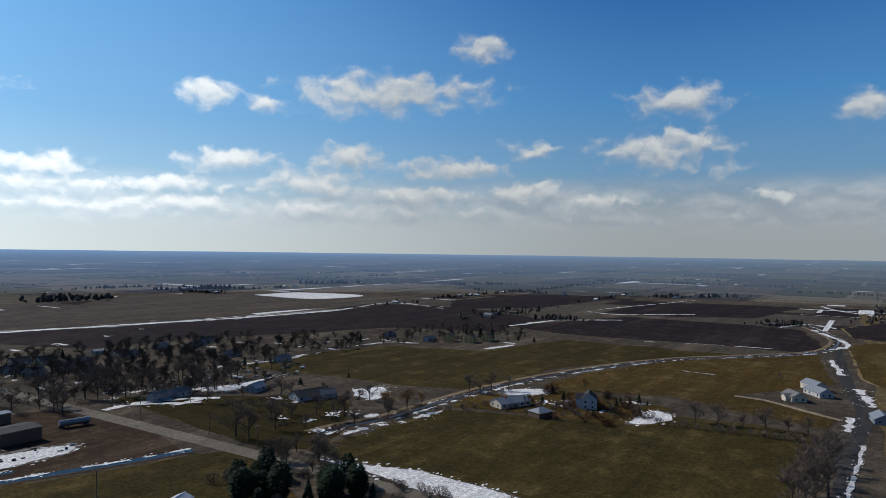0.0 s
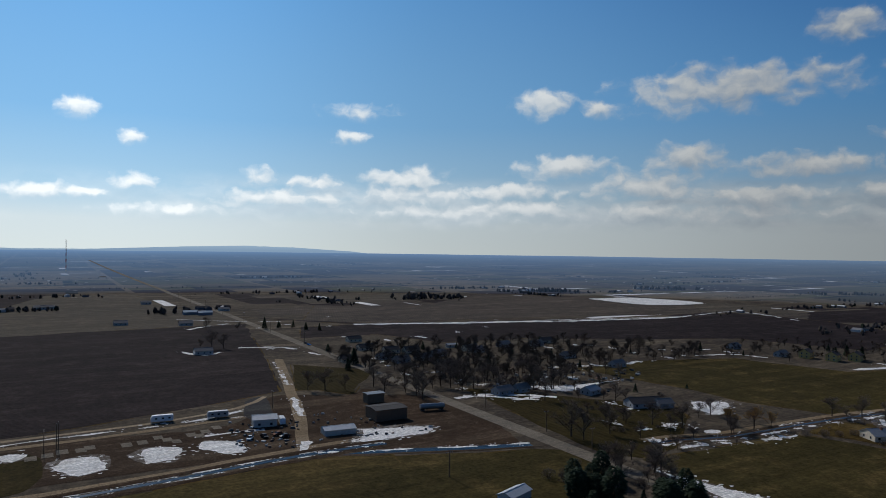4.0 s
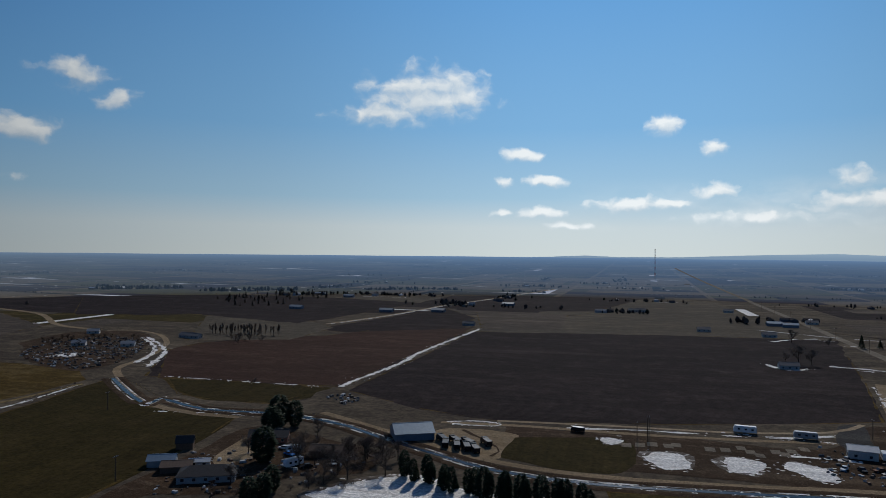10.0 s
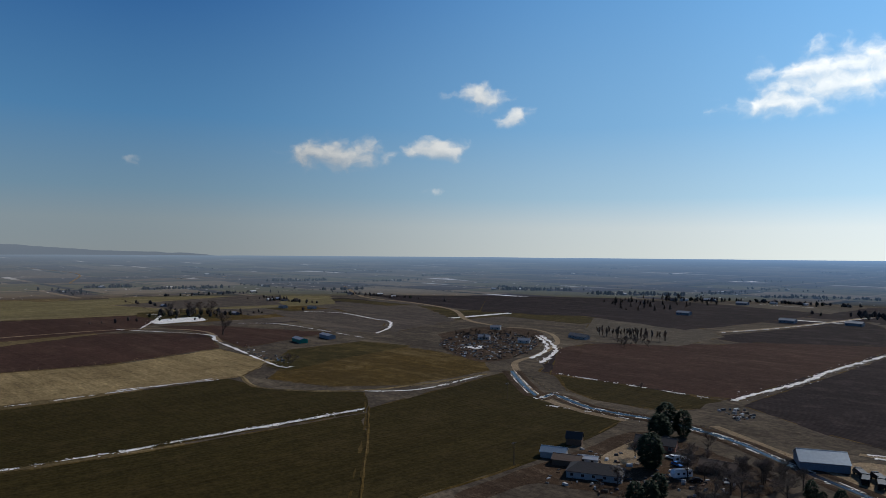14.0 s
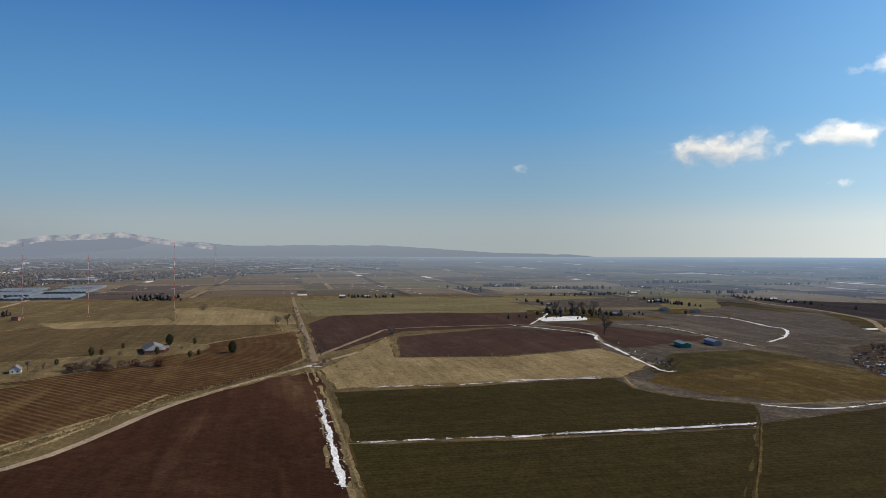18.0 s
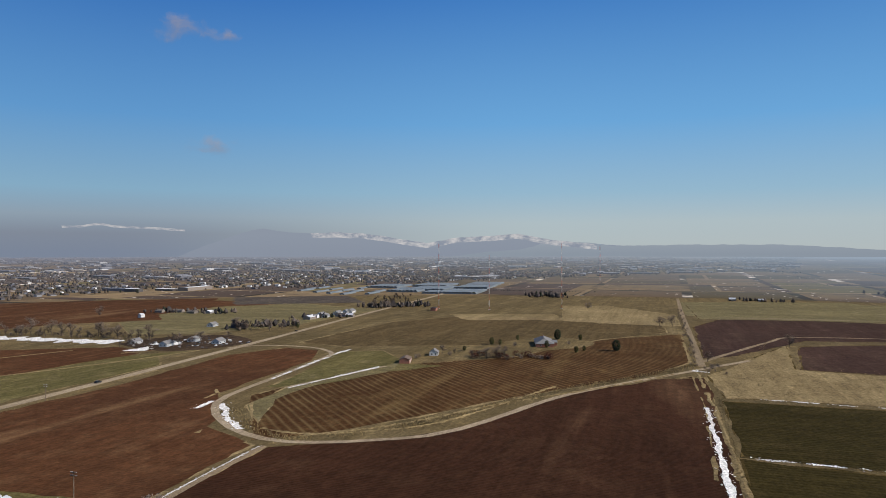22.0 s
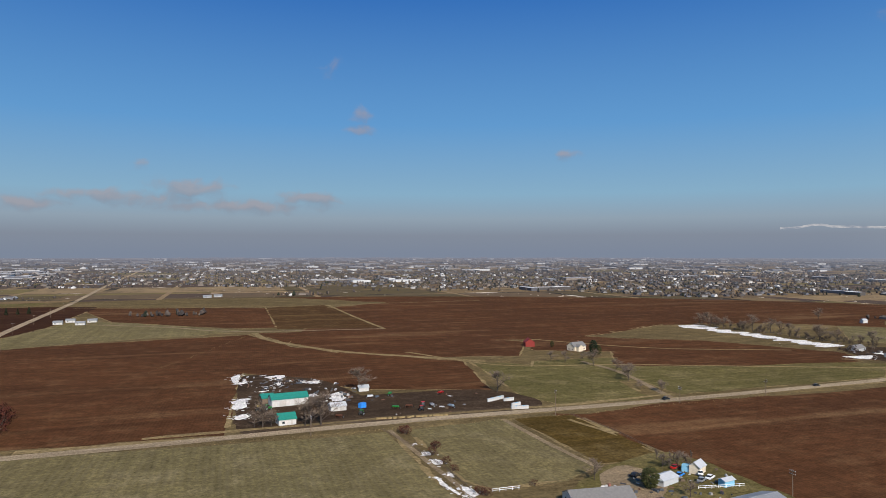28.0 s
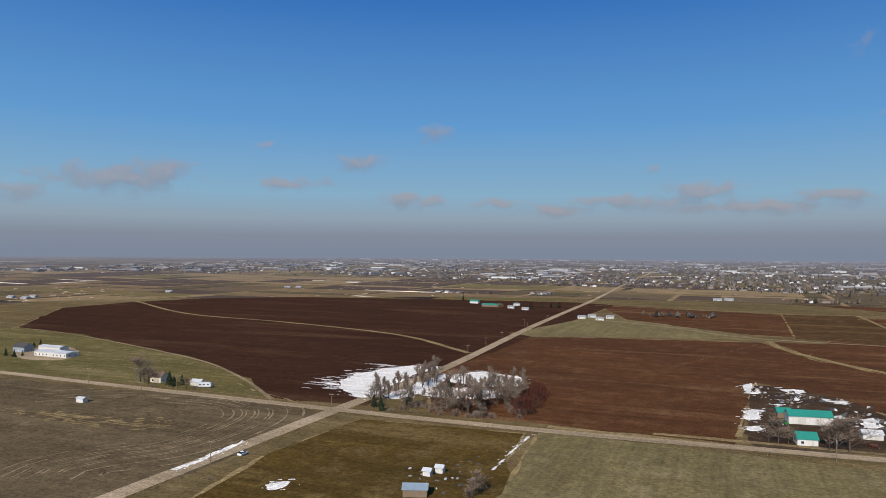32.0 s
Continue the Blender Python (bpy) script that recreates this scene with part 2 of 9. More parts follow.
def finish(m, nodes, links, colour, rough=0.9, bump=None, strength=0.3, dist=0.1, metal=0.0, spec=0.3):
    b = nodes.new("ShaderNodeBsdfPrincipled")
    setv(nodes, links, b.inputs["Base Color"], colour)
    setv(nodes, links, b.inputs["Roughness"], rough)
    b.inputs["Metallic"].default_value = metal
    b.inputs["Specular IOR Level"].default_value = spec
    if bump is not None:
        bn = nodes.new("ShaderNodeBump")
        bn.inputs["Strength"].default_value, bn.inputs["Distance"].default_value = strength, dist
        links.new(bump, bn.inputs["Height"])
        links.new(bn.outputs[0], b.inputs["Normal"])
    o = nodes.new("ShaderNodeOutputMaterial")
    links.new(b.outputs[0], o.inputs[0])
    return m


def earth(name, base, alt, patch, row=None, big=0.006, mid=0.05, fine=0.6, row_mix=0.35, spec=0.015, streak=0.04, mottle=1.0, rough=0.95, crest=None):
    """Soil or turf: broad patches, streaks and grain, with the rows of the drill or plough."""
    m, n, l = material(name)
    co = n.new("ShaderNodeTexCoord").outputs["Object"]
    c = mixc(n, l, noisef(n, l, co, big, 5, 0.6, 0.38, 0.62), base, alt)
    spots = n.new("ShaderNodeMath")
    spots.operation = "MULTIPLY"
    l.new(noisef(n, l, co, mid, 6, 0.7, 0.5, 0.75), spots.inputs[0])
    spots.inputs[1].default_value = mottle
    c = mixc(n, l, spots.outputs[0], c, patch)
    mp = n.new("ShaderNodeMapping")
    mp.inputs["Scale"].default_value = (0.16, 1.0, 1.0) if streak > 0 else (1.0, 0.16, 1.0)
    l.new(co, mp.inputs[0])
    st = noisef(n, l, mp.outputs[0], abs(streak), 6, 0.68, 0.42, 0.66)
    c = mixc(n, l, st, c, mixc(n, l, 0.55, mixc(n, l, 1.0, c, (0.66, 0.645, 0.635), "MULTIPLY"), alt))
    s2 = noisef(n, l, mp.outputs[0], abs(streak) * 0.6, 5, 0.6, 0.56, 0.72)
    s3 = n.new("ShaderNodeMath")
    s3.operation = "MULTIPLY"
    l.new(s2, s3.inputs[0])
    s3.inputs[1].default_value = 0.75
    c = mixc(n, l, s3.outputs[0], c, patch)
    thin = n.new("ShaderNodeMapping")
    thin.inputs["Scale"].default_value = (0.035, 1.0, 1.0) if streak > 0 else (1.0, 0.035, 1.0)
    l.new(co, thin.inputs[0])
    s4 = noisef(n, l, thin.outputs[0], 0.22, 5, 0.7, 0.34, 0.66)
    c = mixc(n, l, s4, mixc(n, l, 1.0, c, (0.85, 0.845, 0.84), "MULTIPLY"), mixc(n, l, 1.0, c, (1.15, 1.14, 1.12), "MULTIPLY"))
    clod = noisef(n, l, co, mid * 3.2, 5, 0.72, 0.36, 0.64)
    c = mixc(n, l, clod, mixc(n, l, 1.0, c, (0.8, 0.79, 0.78), "MULTIPLY"), mixc(n, l, 1.0, c, (1.22, 1.2, 1.16), "MULTIPLY"))
    g = noisef(n, l, co, fine, 5, 0.75, 0.3, 0.7)
    grain = 0.2 + 0.3 * mottle
    dark = mixc(n, l, 1.0, c, (1 - grain,) * 3, "MULTIPLY")
    lite = mixc(n, l, 1.0, c, (1 + grain, 1 + grain * 0.94, 1 + grain * 0.8), "MULTIPLY")
    c = mixc(n, l, g, dark, lite)
    h = g
    if row:
        r = rows(n, l, co, *row)
        rr = n.new("ShaderNodeMath")
        rr.operation = "MULTIPLY"
        l.new(r, rr.inputs[0])
        rr.inputs[1].default_value = row_mix
        worn = n.new("ShaderNodeMath")
        worn.operation = "MULTIPLY"
        l.new(noisef(n, l, co, 0.035, 5, 0.7, 0.3, 0.62), worn.inputs[1])
        if crest:
            pw = n.new("ShaderNodeMath")
            pw.operation = "POWER"
            l.new(r, pw.inputs[0])
            pw.inputs[1].default_value = 3.0
            l.new(pw.outputs[0], rr.inputs[0])
        l.new(rr.outputs[0], worn.inputs[0])
        c = mixc(n, l, worn.outputs[0], c, crest or mixc(n, l, 0.6, dark, patch))
        h = r
    return finish(m, n, l, c, rough, h, 0.5, 0.15, spec=spec)


SOIL_RED = earth("red_brown_ploughed_soil", (0.092, 0.041, 0.0195), (0.07, 0.032, 0.0165), (0.2, 0.12, 0.062), (4, 1.6, 0.6), row_mix=0.12, mottle=0.45, streak=0.035)
# a darker copy of the red soil for some eastern and north-western fields
SOIL_DARK_RED = earth("dark_red_soil", (0.05, 0.0225, 0.0128), (0.037, 0.0172, 0.0103), (0.1, 0.056, 0.031), (4, 1.6, 0.6), row_mix=0.12, mottle=0.45, streak=0.035)
# southern soil: the shade of backlit clods is put into this darker colour
SOIL_DARK = earth("shade_darkened_ploughed_soil", (0.0285, 0.0218, 0.023), (0.022, 0.017, 0.0185), (0.06, 0.048, 0.046), (90, 2.5, 0.8))
# duller and darker than SOIL_RED
SOIL_DUSK = earth("dull_red_soil", (0.06, 0.034, 0.027), (0.047, 0.028, 0.023), (0.085, 0.055, 0.04), (60, 2.2, 0.8))
SOIL_GREY = earth("grey_brown_worked_soil", (0.084, 0.07, 0.06), (0.066, 0.056, 0.05), (0.15, 0.125, 0.1), (20, 3, 1.5))
FURROW = earth("furrowed_stubble_soil", (0.07, 0.035, 0.0155), (0.055, 0.028, 0.013), (0.15, 0.098, 0.042), (47, 4.6, 1.6), row_mix=0.8, mottle=0.7, crest=(0.15, 0.1, 0.045))
FALLOW = earth("olive_brown_fallow", (0.105, 0.074, 0.036), (0.082, 0.06, 0.03), (0.15, 0.112, 0.058), (12, 4.0, 0.6), row_mix=0.2)
LOT = earth("worked_grey_lot", (0.115, 0.09, 0.056), (0.092, 0.072, 0.045), (0.17, 0.132, 0.08), (20, 3, 1.5), row_mix=0.15)
DULL = earth("dull_winter_stubble", (0.1, 0.086, 0.068), (0.075, 0.066, 0.056), (0.16, 0.135, 0.1), (92, 2.6, 0.7))
TURF_GREEN = earth("dull_green_winter_crop", (0.0295, 0.0242, 0.0088), (0.037, 0.029, 0.0105), (0.052, 0.039, 0.0165), (3, 3.0, 0.8), row_mix=0.1, streak=-0.03)
TURF_OLIVE = earth("olive_pasture", (0.056, 0.045, 0.0165), (0.04, 0.034, 0.0135), (0.125, 0.09, 0.036))
TURF_NORTH = earth("yellow_green_winter_pasture", (0.13, 0.11, 0.045), (0.1, 0.09, 0.037), (0.22, 0.178, 0.095))
TURF_GOLD = earth("golden_dry_pasture", (0.088, 0.058, 0.017), (0.062, 0.044, 0.016), (0.15, 0.11, 0.05))
STRAW = earth("pale_dry_grass", (0.29, 0.225, 0.12), (0.21, 0.16, 0.085), (0.12, 0.093, 0.05), big=0.012, mid=0.08)
STUBBLE = earth("grey_green_stubble", (0.17, 0.142, 0.07), (0.13, 0.112, 0.056), (0.22, 0.185, 0.11), (1.5, 2.6, 0.7), row_mix=0.4, streak=-0.04)
GROUND = earth("mixed_winter_ground", (0.094, 0.078, 0.06), (0.062, 0.052, 0.043), (0.18, 0.15, 0.11), big=0.006, mid=0.04, fine=0.4)
GRASSLAND = earth("tan_dry_grassland", (0.15, 0.112, 0.055), (0.11, 0.085, 0.044), (0.2, 0.155, 0.085), big=0.004, mid=0.03)
DIRT = earth("compacted_dirt", (0.26, 0.202, 0.135), (0.205, 0.158, 0.105), (0.27, 0.22, 0.16), big=0.03, mid=0.2, fine=1.2)
DIRT_DARK = earth("wet_yard_dirt", (0.06, 0.04, 0.027), (0.045, 0.031, 0.022), (0.12, 0.09, 0.064), big=0.03, mid=0.15, fine=1.2)
GRAVEL = earth("pale_gravel", (0.34, 0.275, 0.195), (0.28, 0.225, 0.16), (0.42, 0.35, 0.26), big=0.03, mid=0.2, fine=1.5)
ASPHALT = earth("worn_grey_asphalt", (0.2, 0.178, 0.148), (0.165, 0.148, 0.125), (0.25, 0.22, 0.18), big=0.02, mid=0.15, fine=2.0)
ASPHALT_DARK = earth("dark_asphalt", (0.06, 0.06, 0.062), (0.05, 0.05, 0.052), (0.08, 0.078, 0.076), big=0.02, mid=0.15, fine=2.0)
SLUSH = earth("slushy_mud", (0.07, 0.054, 0.042), (0.11, 0.09, 0.075), (0.46, 0.45, 0.45), big=0.1, mid=0.45, fine=1.0, spec=0.1, streak=0.3)
SNOW = earth("old_snow", (0.82, 0.83, 0.85), (0.7, 0.71, 0.73), (0.5, 0.47, 0.44), big=0.09, mid=0.3, fine=0.8, spec=0.2, streak=0.25)


def plain(name, colour, rough=0.6, metal=0.0, vary=0.15, scale=0.8, spec=0.15):
    m, n, l = material(name)
    co = n.new("ShaderNodeTexCoord").outputs["Object"]
    f = noisef(n, l, co, scale, 5, 0.65, 0.3, 0.7)
    a = tuple(v * (1 - vary) for v in colour)
    b = tuple(min(1, v * (1 + vary)) for v in colour)
    c = mixc(n, l, f, a, b)
    return finish(m, n, l, c, rough, f, 0.1, 0.02, metal, spec)


def water(name):
    m, n, l = material(name)
    co = n.new("ShaderNodeTexCoord").outputs["Object"]
    f = noisef(n, l, co, 0.9, 3, 0.5, 0.3, 0.7)
    return finish(m, n, l, (0.007, 0.011, 0.024), 0.2, f, 0.5, 0.08, spec=0.06)


WATER = water("canal_water")


# ---- builders ----
def mesh_of(bm, name, mats):
    me = bpy.data.meshes.new(name)
    bmesh.ops.recalc_face_normals(bm, faces=bm.faces)
    bm.to_mesh(me)
    bm.free()
    for m in mats if isinstance(mats, (list, tuple)) else [mats]:
        me.materials.append(m)
    return me


def part(name, bm, mat, parent=None, label=""):
    ob = new(name, mesh_of(bm, name, mat))
    if parent is not None:
        ob.parent = parent
    return tagged(ob, label)


def raw(name, verts, faces, mat, smooth=False):
    me = bpy.data.meshes.new(name)
    me.from_pydata(verts, [], faces)
    me.materials.append(mat)
    if smooth:
        me.polygons.foreach_set("use_smooth", [True] * len(me.polygons))
    me.update()
    return me


def smooth_line(pts, step):
    """Points every step metres along a rounded line through pts."""
    p = [Vector((*q, 0)) for q in pts]
    p = [2 * p[0] - p[1]] + p + [2 * p[-1] - p[-2]]
    out = []
    for i in range(1, len(p) - 2):
        a, b, c, d = p[i - 1:i + 3]
        k = max(1, int((c - b).length / step))
        for j in range(k):
            t = j / k
            out.append(0.5 * (2 * b + (c - a) * t + (2 * a - 5 * b + 4 * c - d) * t * t + (3 * b - a - 3 * c + d) * t ** 3))
    out.append(p[-2])
    return out


def straight_line(pts, step):
    out = []
    for a, c in zip(pts, pts[1:]):
        a, c = Vector((*a, 0)), Vector((*c, 0))
        k = max(1, int((c - a).length / step))
        out += [a.lerp(c, i / k) for i in range(k)]
    return out + [Vector((*pts[-1], 0))]


FLAT = 1300.0


def plain_z(r):
    """Height of the far plain, which climbs gently towards the horizon."""
    return max(0.0, (r - FLAT) / (4900 - FLAT)) ** 1.6 * 47.0


LAYER = [0.02]


def layer():
    """Each piece of ground lies a hair over the one before."""
    LAYER[0] += 0.0003
    return LAYER[0]


def fleck(bm, rnd, v, reach):
    """A scrap of snow lying apart from its drift."""
    r = rnd.uniform(0.2, 0.75)
    x, y = v[0] + rnd.gauss(0, reach * 0.6), v[1] + rnd.gauss(0, reach * 0.6)
    ring = [bm.verts.new((x + 1.6 * r * rnd.uniform(0.5, 1.5) * math.cos(k * 1.257), y + r * rnd.uniform(0.5, 1.5) * math.sin(k * 1.257), v[2] + 0.004)) for k in range(5)]
    bm.faces.new(ring)


def sheet(name, pts, mat, label, category="field", rough=1.0, step=14.0):
    """A piece of ground with an uneven border."""
    rnd = random.Random(len(label) + int(pts[0][0]))
    z = layer()
    ring = []
    n = len(pts)
    if category == "snow" or category == "yard":
        line = smooth_line((*pts, pts[0]), 1.4 if category == "snow" else 5.0)[:-1]
        for q in line:
            fine = min(rough, 1.6)
            k = noise.noise(q / 16.0 + Vector((0, 0, rough))) * rough * 1.6 + noise.noise(q / 5.0 + Vector((0, 0, rough))) * fine * 1.3 + noise.noise(q / 1.6) * fine * 0.6
            m = Vector((sum(p[0] for p in pts) / n, sum(p[1] for p in pts) / n, 0))
            q = q + (q - m).normalized() * k
            ring.append((q.x, q.y, z))
        n = 0
    for i in range(n):
        a, b = Vector(pts[i]), Vector(pts[(i + 1) % n])
        k = max(1, min(60, int((b - a).length / step)))
        for j in range(k):
            q = a.lerp(b, j / k)
            s = rough * (1 + q.length / 500)
            ring.append((q.x + rnd.uniform(-s, s), q.y + rnd.uniform(-s, s), z))
    bm = bmesh.new()
    f = bm.faces.new([bm.verts.new(v) for v in ring])
    bmesh.ops.triangulate(bm, faces=[f])
    if category == "snow":
        for v in ring:
            fleck(bm, rnd, v, 1.5 + rough * 1.2)
    for f in bm.faces:
        if f.normal.z < 0:
            f.normal_flip()
    for v in bm.verts:
        r = math.hypot(v.co.x, v.co.y)
        if r > FLAT - 8:
            v.co.x, v.co.y = v.co.x * (FLAT - 8) / r, v.co.y * (FLAT - 8) / r
    me = bpy.data.meshes.new(name)
    bm.to_mesh(me)
    bm.free()
    me.materials.append(mat)
    ob = tagged(new(name, me), label, category, kind="structure")
    if category == "field" and min(math.hypot(*p) for p in pts) < 900:
        EDGES.append(pts)
    return ob


EDGES = []


def ribbon(name, pts, width, mat, label, category="track", wobble=0.15, step=12.0, ridge=0.0, gaps=0.0, side=0.0, sharp=False, skip=None):
    """A strip along a line: a track, a ditch, a bank or a drift of snow."""
    rnd = random.Random(int(abs(pts[0][0]) + abs(pts[-1][1])) + len(label))
    z = base = layer()
    line = straight_line(pts, step) if sharp else smooth_line(pts, step)
    verts, faces = [], []
    prev = None
    for i, p in enumerate(line):
        d = (line[min(i + 1, len(line) - 1)] - line[max(i - 1, 0)]).normalized()
        s = Vector((d.y, -d.x, 0))
        a, b = width / 2 * (1 + rnd.uniform(-wobble, wobble)), width / 2 * (1 + rnd.uniform(-wobble, wobble))
        c = p + s * side
        if category == "snow":
            a, b = (width / 2 * max(0.12, 1 + noise.noise(c / 9.0 + Vector((0, 0, q))) * 1.3 + noise.noise(c / 2.5 + Vector((0, 0, q))) * 0.5 + rnd.uniform(-0.15, 0.15)) for q in (0.0, 7.0))
        if skip is not None and skip(c):
            prev = None
            continue
        if gaps:
            keep = (noise.noise(c / (step * 3.2)) + 0.62 - gaps * 1.3) * 2.6
            a, b = a * min(1.0, max(0.0, keep)), b * min(1.0, max(0.0, keep))
            if keep <= 0:
                prev = None
                continue
        k = len(verts)
        z = base + (plain_z(c.length) + 0.9 if c.length > FLAT else 0.0)
        verts += [tuple(c - s * a + Vector((0, 0, z))), tuple(c + Vector((0, 0, z + ridge * rnd.uniform(0.6, 1.2)))), tuple(c + s * b + Vector((0, 0, z)))]
        if prev is not None:
            faces += [(prev, k, k + 1, prev + 1), (prev + 1, k + 1, k + 2, prev + 2)]
        prev = k
        if category == "snow" and c.length < 900:
            for _ in range(2):
                q = c + s * rnd.gauss(0, width * 0.75) + d * rnd.uniform(-step, step)
                r, k = rnd.uniform(0.15, 0.55), len(verts)
                verts += [(q.x + r * rnd.uniform(0.5, 1.6) * math.cos(w * 1.257), q.y + r * rnd.uniform(0.5, 1.6) * math.sin(w * 1.257), z + 0.004) for w in range(5)]
                faces.append((k + 4, k + 3, k + 2, k + 1, k))
    me = raw(name, verts, [f[::-1] for f in faces], mat)
    return tagged(new(name, me), label, category, kind="structure")


# ---- ground ----

def ground_disc():
    verts, faces = [(0, 0, 0)], []
    rings = (150, 400, 800, 1100, FLAT, 1500, 4960)
    k = 120
    for r in rings:
        for i in range(k):
            a = 2 * math.pi * i / k
            verts.append((r * math.sin(a), r * math.cos(a), 0 if r < 1400 else -2))
    for i in range(k):
        faces.append((0, 1 + (i + 1) % k, 1 + i))
    for j in range(len(rings) - 1):
        for i in range(k):
            a, b = 1 + j * k, 1 + (j + 1) * k
            faces.append((a + i, a + (i + 1) % k, b + (i + 1) % k, b + i))
    return raw("ground", verts, faces, GROUND)


tagged(new("ground", ground_disc()), "flat winter farmland in brown and olive out to the horizon", "ground", kind="structure")


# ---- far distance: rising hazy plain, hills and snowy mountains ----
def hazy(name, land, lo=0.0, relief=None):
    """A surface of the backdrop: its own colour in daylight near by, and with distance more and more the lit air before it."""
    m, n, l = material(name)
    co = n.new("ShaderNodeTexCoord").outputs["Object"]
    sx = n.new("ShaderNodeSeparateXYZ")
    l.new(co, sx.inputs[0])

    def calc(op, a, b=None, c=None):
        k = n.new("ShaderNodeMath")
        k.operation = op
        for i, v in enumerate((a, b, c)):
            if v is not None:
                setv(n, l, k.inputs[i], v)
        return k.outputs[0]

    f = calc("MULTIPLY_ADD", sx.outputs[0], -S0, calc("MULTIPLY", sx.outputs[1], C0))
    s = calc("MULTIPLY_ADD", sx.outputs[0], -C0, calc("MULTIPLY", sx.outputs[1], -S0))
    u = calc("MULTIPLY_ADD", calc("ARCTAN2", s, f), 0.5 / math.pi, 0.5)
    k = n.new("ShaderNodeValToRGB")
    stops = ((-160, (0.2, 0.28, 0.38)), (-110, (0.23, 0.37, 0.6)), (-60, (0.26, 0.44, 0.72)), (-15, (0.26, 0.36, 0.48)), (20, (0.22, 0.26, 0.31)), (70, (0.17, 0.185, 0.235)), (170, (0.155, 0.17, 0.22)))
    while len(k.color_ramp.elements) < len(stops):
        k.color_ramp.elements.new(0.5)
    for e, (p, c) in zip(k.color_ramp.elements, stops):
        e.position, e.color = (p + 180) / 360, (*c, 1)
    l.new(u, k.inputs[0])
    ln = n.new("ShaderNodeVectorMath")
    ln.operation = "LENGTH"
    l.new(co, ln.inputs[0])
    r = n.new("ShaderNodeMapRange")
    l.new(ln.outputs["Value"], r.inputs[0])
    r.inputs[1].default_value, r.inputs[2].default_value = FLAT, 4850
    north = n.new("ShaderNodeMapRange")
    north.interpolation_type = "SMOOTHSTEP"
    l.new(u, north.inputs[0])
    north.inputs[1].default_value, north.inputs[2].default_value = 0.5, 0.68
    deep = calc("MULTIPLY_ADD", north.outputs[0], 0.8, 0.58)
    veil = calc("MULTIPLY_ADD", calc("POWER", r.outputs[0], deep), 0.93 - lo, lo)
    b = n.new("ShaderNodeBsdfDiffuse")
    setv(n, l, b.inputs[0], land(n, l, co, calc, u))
    # haze painted in: an airlight-coloured glow covers the surface more with distance
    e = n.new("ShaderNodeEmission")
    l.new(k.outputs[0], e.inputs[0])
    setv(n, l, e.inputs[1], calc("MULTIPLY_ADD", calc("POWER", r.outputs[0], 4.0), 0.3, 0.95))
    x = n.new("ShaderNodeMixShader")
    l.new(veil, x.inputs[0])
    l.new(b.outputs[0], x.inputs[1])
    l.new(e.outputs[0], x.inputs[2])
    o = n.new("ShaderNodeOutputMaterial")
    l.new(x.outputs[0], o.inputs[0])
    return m


